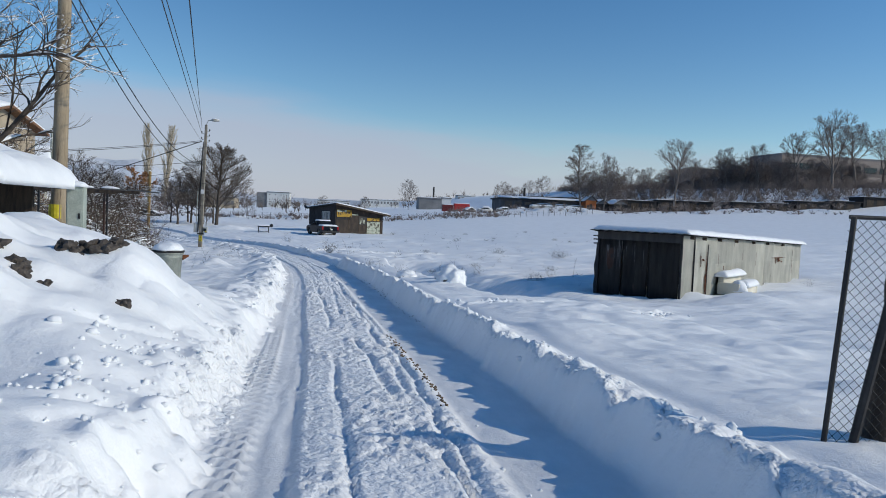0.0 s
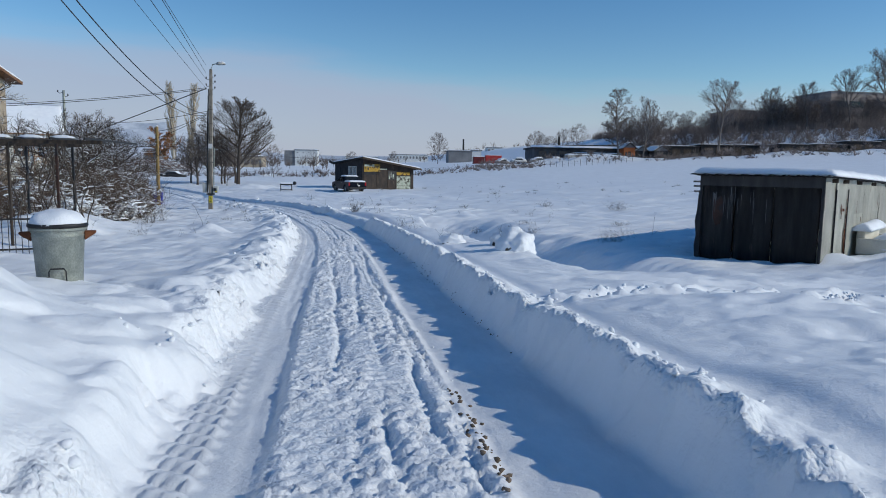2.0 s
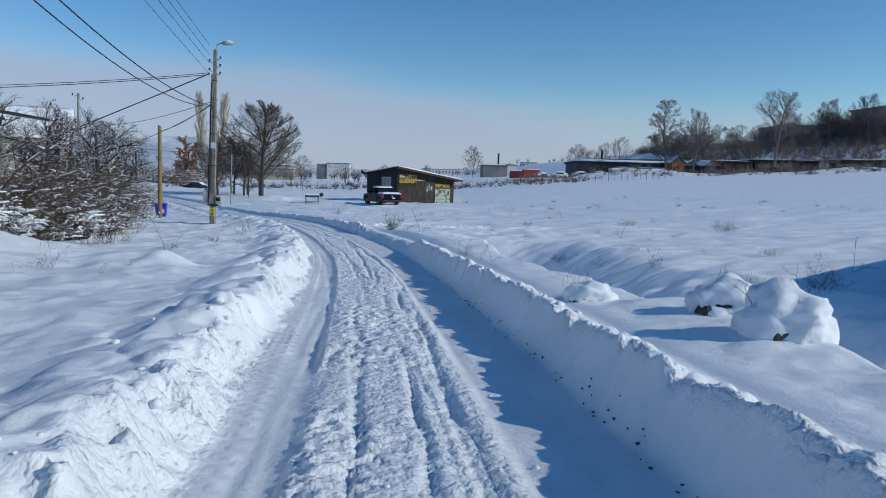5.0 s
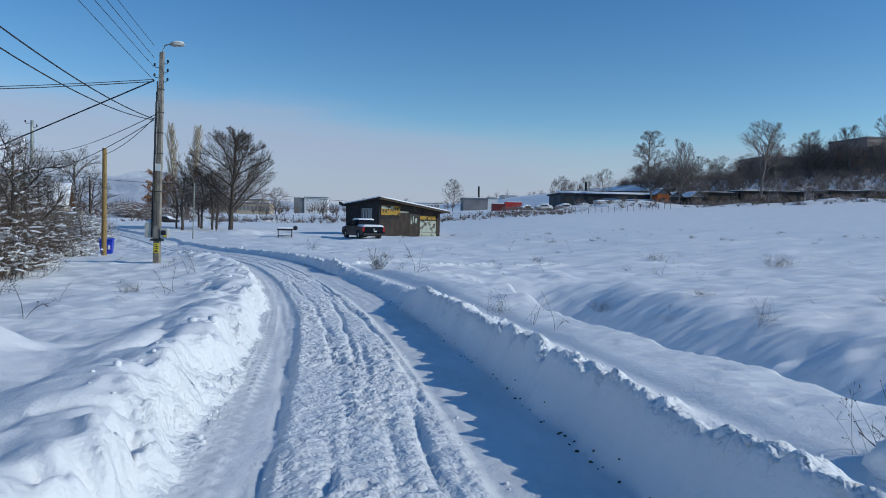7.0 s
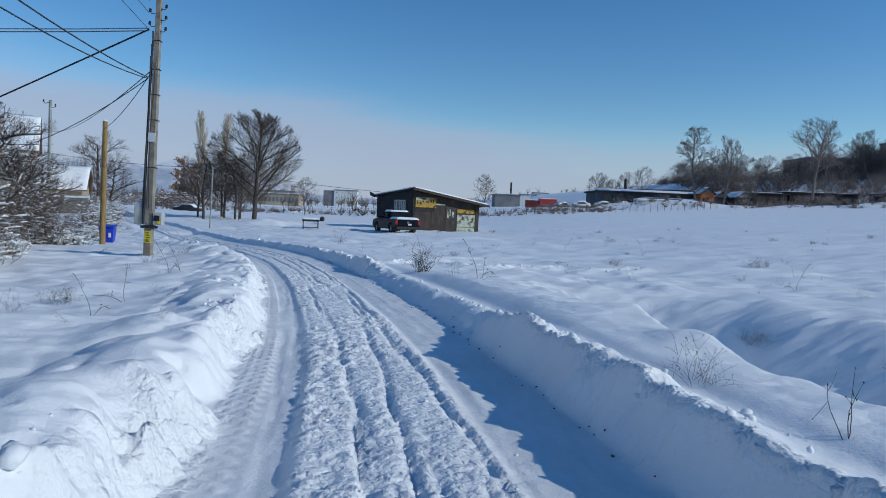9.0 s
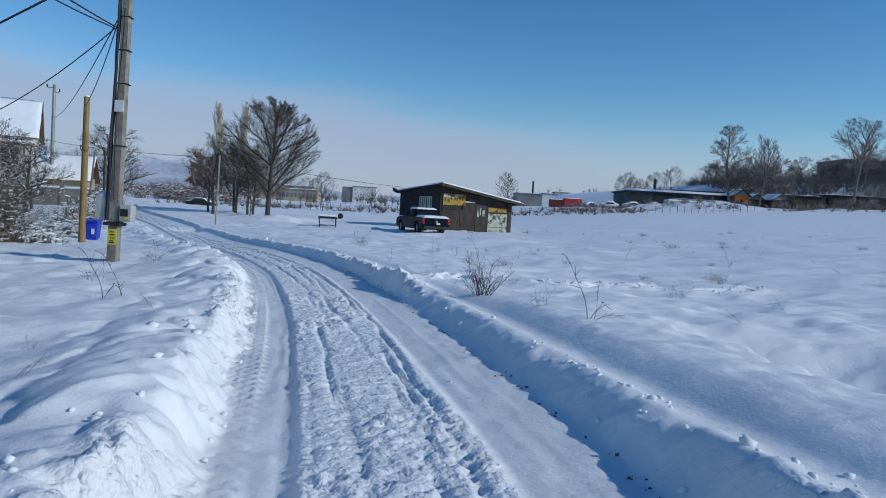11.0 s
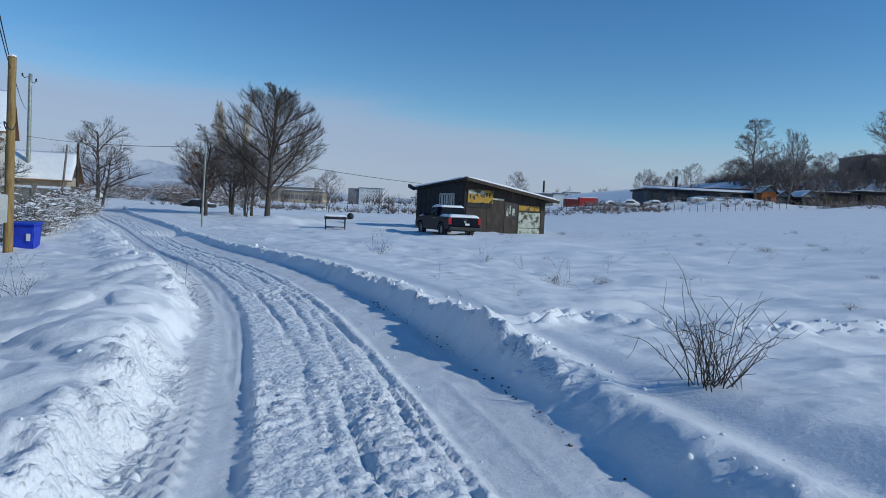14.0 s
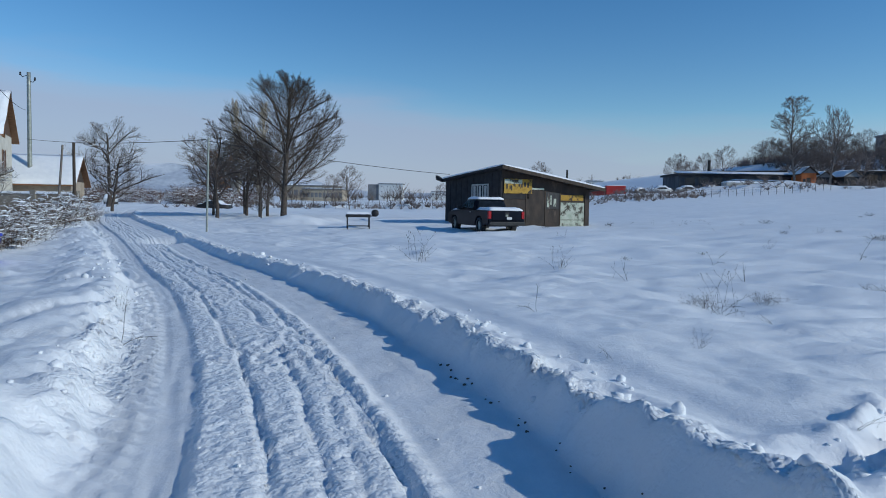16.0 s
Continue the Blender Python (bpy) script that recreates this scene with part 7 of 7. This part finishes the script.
# ---- weeds in the snow ----
def weed_data(seed, h, width, stems, heads, r=0.004):
    """Bent dry stems with side shoots and small dark seed heads."""
    rng = np.random.RandomState(seed)
    v, f = [], []
    for k in range(stems):
        a, tilt = rng.rand() * 6.28, 0.15 + 0.75 * rng.rand() ** 1.5
        q = np.array([rng.normal(0, width * 0.3), rng.normal(0, width * 0.3), -0.1])
        d = np.array([math.cos(a) * tilt, math.sin(a) * tilt, 1.0])
        ln, n = h * (0.55 + 0.55 * rng.rand()), 6
        bend = rng.normal(0, 0.10, 3) + np.array([math.cos(a), math.sin(a), -0.35]) * 0.16 * rng.rand()
        pts = [q]
        for i in range(n):
            d = d + bend + rng.normal(0, 0.06, 3)
            d = d / np.linalg.norm(d)
            pts.append(pts[-1] + d * (ln + 0.1) / n)
        tube_data(v, f, pts, [r * (1 - 0.11 * i) for i in range(n + 1)], 4)
        tips = [pts[-1]]
        for i in range(heads):
            j = 2 + rng.randint(n - 2)
            e = d * 0.4 + rng.normal(0, 0.7, 3) + np.array([0, 0, 0.35])
            e = e / np.linalg.norm(e) * ln * (0.10 + 0.16 * rng.rand())
            tube_data(v, f, [pts[j], pts[j] + e * 0.55 + rng.normal(0, 0.01, 3), pts[j] + e], [r * 0.6, r * 0.5, r * 0.4], 3)
            tips.append(pts[j] + e)
        for tip in tips:
            if rng.rand() < 0.6:
                o = rng.normal(0, 1, 3) * 0.010
                tube_data(v, f, [tip - o, tip, tip + o + np.array([0, 0, 0.006])], [0.002, 0.009, 0.002], 4)
    return (v, f), ([], [])


brush = make_bush("dead_shrub", "leafless many-stemmed shrub standing in the snow", "shrub", bush_data(41, 0.85, 0.42, 34, 4, 0.0, 0.006), 0.50, 43.9, 0, "weed", "field weeds")
sources = {
    "shrub": brush,
    "tuft": make_bush("weed_tuft", "tuft of dry weed stalks poking through snow", "weed", weed_data(42, 1.0, 0.5, 13, 4), 2.55, 31.35, 0, "weed", "field weeds"),
    "bush": make_bush("weed_clump", "dark tangled clump of dead weeds in the snow", "weed", weed_data(44, 1.0, 1.1, 46, 7), 16.3, 46.4, 0, "weed", "field weeds"),
    "stalk": make_bush("weed_stalk", "single dry weed stalk poking through snow", "weed", weed_data(43, 1.0, 0.05, 2, 5, 0.007), 1.63, 40.3, 0, "weed", "field weeds"),
    "bent": make_bush("weed_stalk", "dry weed stalk bent over in the snow", "weed", weed_data(47, 1.0, 0.12, 3, 2, 0.006), 2.82, 29.7, 0, "weed", "field weeds"),
}
for ob_, s_ in zip(sources.values(), (0.85, 0.40, 0.75, 0.90, 0.55)):
    ob_.scale = (s_, s_, s_)
rw_ = random.Random(77)
SPOTS = (
    ("stalk", 1.72, 40.35, 0.55), ("tuft", 1.25, 41.8, 0.30), ("stalk", -4.97, 40.94, 0.72), ("bent", -3.95, 40.05, 0.30), ("tuft", -6.51, 46.67, 0.48),
    ("tuft", 0.84, 52.1, 0.50), ("stalk", 10.8, 57.0, 0.72), ("bent", 6.43, 44.4, 0.40), ("bush", 12.9, 50.5, 0.50),
    ("stalk", 2.85, 32.4, 0.25), ("stalk", -3.5, 34.1, 0.50), ("bent", -3.43, 33.4, 0.22), ("tuft", -2.3, 33.0, 0.14), ("stalk", -4.78, 41.1, 0.66), ("stalk", 10.4, 43.6, 0.75),
    ("tuft", 7.0, 34.95, 0.35), ("stalk", 2.96, 29.1, 0.48), ("tuft", 3.5, 23.9, 0.38), ("bent", 3.7, 23.4, 0.25), ("stalk", -4.4, 30.6, 0.79),
    ("tuft", 2.65, 31.2, 0.31), ("stalk", -4.0, 36.3, 0.60), ("tuft", 8.0, 32.9, 0.39), ("bush", 12.2, 34.8, 0.36), ("bush", -7.72, 34.8, 0.89), ("stalk", 11.9, 30.5, 0.80),
    ("tuft", 10.7, 29.9, 0.58), ("tuft", 7.8, 32.5, 0.51), ("stalk", -6.4, 25.9, 0.55), ("tuft", -7.4, 35.6, 0.85), ("bent", -1.25, 49.0, 0.24), ("stalk", -1.56, 51.3, 0.32),
    ("bent", 0.52, 55.4, 0.52), ("tuft", -0.2, 58.7, 0.48), ("bent", 2.7, 55.8, 0.50), ("bush", 0.72, 52.5, 0.26), ("bent", 1.0, 51.0, 0.22), ("tuft", -0.33, 49.5, 0.16),
    ("tuft", -3.46, 61.1, 0.73), ("stalk", 8.4, 62.2, 0.75), ("tuft", -6.8, 52.1, 0.28), ("bent", -0.28, 47.2, 0.2), ("bush", 1.9, 53.2, 0.25), ("bush", 4.2, 54.5, 0.32),
    ("tuft", -6.2, 43.2, 0.45), ("stalk", -5.9, 50.3, 0.5), ("tuft", -5.4, 27.3, 0.5), ("bent", -4.1, 26.6, 0.4), ("bush", 9.4, 27.6, 0.45), ("tuft", 8.9, 26.9, 0.5),
)
for kind_, x, y, h_ in SPOTS:
    c = copy_thing(sources[kind_], pose(x, y, ground_z(x, y), 0, 0, rw_.uniform(0, 360)))
    c.scale = (h_, h_, h_ * rw_.uniform(0.9, 1.15))
for i in range(170):
    if i < 125:
        x, y = rw_.uniform(1, 34), rw_.uniform(26, 92)
        if x - road_x(y) < 4.0:
            continue
    else:
        x, y = rw_.uniform(-11, -3), rw_.uniform(20, 58)
        if road_x(y) - x < (2.8 if y < 42 else 4.6):
            continue
    c = copy_thing(sources[rw_.choice(("tuft", "bush", "stalk", "bent", "bent"))], pose(x, y, ground_z(x, y), 0, 0, rw_.uniform(0, 360)))
    h_ = rw_.uniform(0.12, 0.42)
    c.scale = (h_ * rw_.uniform(0.8, 1.5), h_, h_)


# ---- snow-capped clumps of earth on the ditch's near edge
def earth_clump(x, y, rx, ry, h, seed, turn):
    c = thing("earth_clump", "weedy clump of earth under a lumpy cap of snow", "earth clump", x, y, ground_z(x, y) - 0.06, turn, "earth clumps")
    # the earth lump's dark colour paints the shaded hollow under the snow
    for nm, key, sx, sz, off, k in (("snow", "snowcap", 1.0, 1.0, 0.0, 0), ("earth", "shade_rubble", 0.48, 0.52, -0.50, 5)):
        bm = bmesh.new()
        bmesh.ops.create_icosphere(bm, subdivisions=4, radius=1.0)
        for v in bm.verts:
            d = v.co.copy()
            s = 1 + 0.30 * noise.noise(d * 1.7 + Vector((seed + k, 0, 0))) + 0.14 * noise.noise(d * 5 + Vector((0, seed, k)))
            v.co = Vector((d.x * rx * sx * s + off * rx, d.y * ry * sx * s - 0.1 * (k > 0), max(-0.15, d.z * h * sz * s + (0.02 if k else 0.08))))
        part(nm, bm, M[key], c, "thick lumpy snow" if nm == "snow" else "earth coloured dark for the shaded underside", True)
    wv, wf = bush_data(60 + int(seed), 0.35, 0.7, 9, 2, 0.0, 0.004)[0]
    g = mesh_part("stalk", wv, wf, M["weed"], c, "dry weed stalks")
    g.location = (0.4 * rx, 0.3 * ry, h * 0.75)


earth_clump(4.9, 22.2, 0.52, 0.36, 0.34, 1.0, 10)
earth_clump(4.72, 20.75, 0.42, 0.42, 0.40, 4.0, 10)
earth_clump(3.62, 23.6, 0.32, 0.26, 0.20, 7.0, 0)


# ---- loose snow and dirt on and beside the track ----
def chunks(name, label, category, spots, material, flat=0.75):
    """Many small angular lumps, too many to count, as one mesh. Spots: x, y, size."""
    rc = np.random.RandomState(9)
    bm = bmesh.new()
    bmesh.ops.create_icosphere(bm, subdivisions=1, radius=1.0)
    bv = np.array([v.co for v in bm.verts])
    bf = np.array([[v.index for v in f.verts] for f in bm.faces])
    bm.free()
    xs, ys, ss = np.array(spots).T
    zs = height(xs, ys)
    V, F = [], []
    for i in range(len(xs)):
        w = bv * (1 + rc.uniform(-0.35, 0.35, (len(bv), 1))) * ss[i] * rc.uniform(0.7, 1.3, 3)
        a = rc.rand() * 6.28
        w = w @ np.array([[math.cos(a), -math.sin(a), 0], [math.sin(a), math.cos(a), 0], [0, 0, flat]])
        F.append(bf + len(V) * len(bv))
        V.append(w + np.array([xs[i], ys[i], zs[i] + ss[i] * 0.25]))
    me_ob = mesh_part(name, np.concatenate(V).tolist(), np.concatenate(F).tolist(), material, None, "", True)
    tagged(me_ob, label, category, "", "stuff")


rk = np.random.RandomState(5)
spots = []
for i in range(1500):
    y = rk.uniform(3, 75)
    side_ = rk.rand()
    if side_ < 0.40:
        u = HW + abs(rk.normal(0.38, 0.16))
        s_ = abs(rk.normal(0.010, 0.016)) + 0.008
    elif side_ < 0.8:
        u = -HW - abs(rk.normal(0.32, 0.25)) + 0.1
        s_ = abs(rk.normal(0.010, 0.016)) + 0.008
    else:
        u = rk.uniform(-0.9, 0.7)
        s_ = rk.uniform(0.008, 0.02)
    if vnoise(np.array(y * 0.7), np.array(u > 0) * 9.0, 3) < -0.2 and abs(u) > 1:
        continue
    spots.append((float(road_x(y)) + u / float(road_cos(y)), y, s_))
for i in range(420):
    if i % 2:
        x = rk.uniform(3.8, 10.5)
        y = float(np.interp(x, (3.5, 3.8, 4.8, 6.4, 8.6, 11.0), (13.7, 13.9, 14.4, 15.3, 15.9, 17.4)))
    else:
        x = rk.uniform(-0.6, 8.5)
        y = float(np.interp(x, (-1.2, -0.9, 0.3, 1.8, 4.3, 6.3, 9.0), (46.4, 46.6, 47.5, 46.8, 48.2, 48.1, 49.5)))
    spots.append((x, y + 0.10 * math.sin(x * 4.0) + rk.normal(0, 0.17), rk.uniform(0.012, 0.045)))
for i in range(150):
    spots.append((rk.normal(-0.1, 0.3), rk.normal(5.0, 0.8), abs(rk.normal(0.012, 0.015)) + 0.008))
chunks("loose_snow", "loose lumps of ploughed snow along the banks", "snow lumps", spots, M["snowcap"])
spots = []
for i in range(390):
    y = rk.uniform(6, 11) if i % 3 == 0 else rk.uniform(12, 50)
    u = rk.normal(0.47, 0.04) if i % 3 == 0 else HW - 0.13 + rk.normal(0.0, 0.035)
    if i > 372:
        y, u = rk.normal(71.3, 0.5), rk.normal(0.9, 0.2)
    spots.append((float(road_x(y)) + u / float(road_cos(y)), y, rk.uniform(0.006, 0.022) if i % 3 == 0 or i > 372 else rk.uniform(0.005, 0.017)))
chunks("dirt_clods", "small clods of brown earth thrown up on the track", "earth", spots, M["soil"])
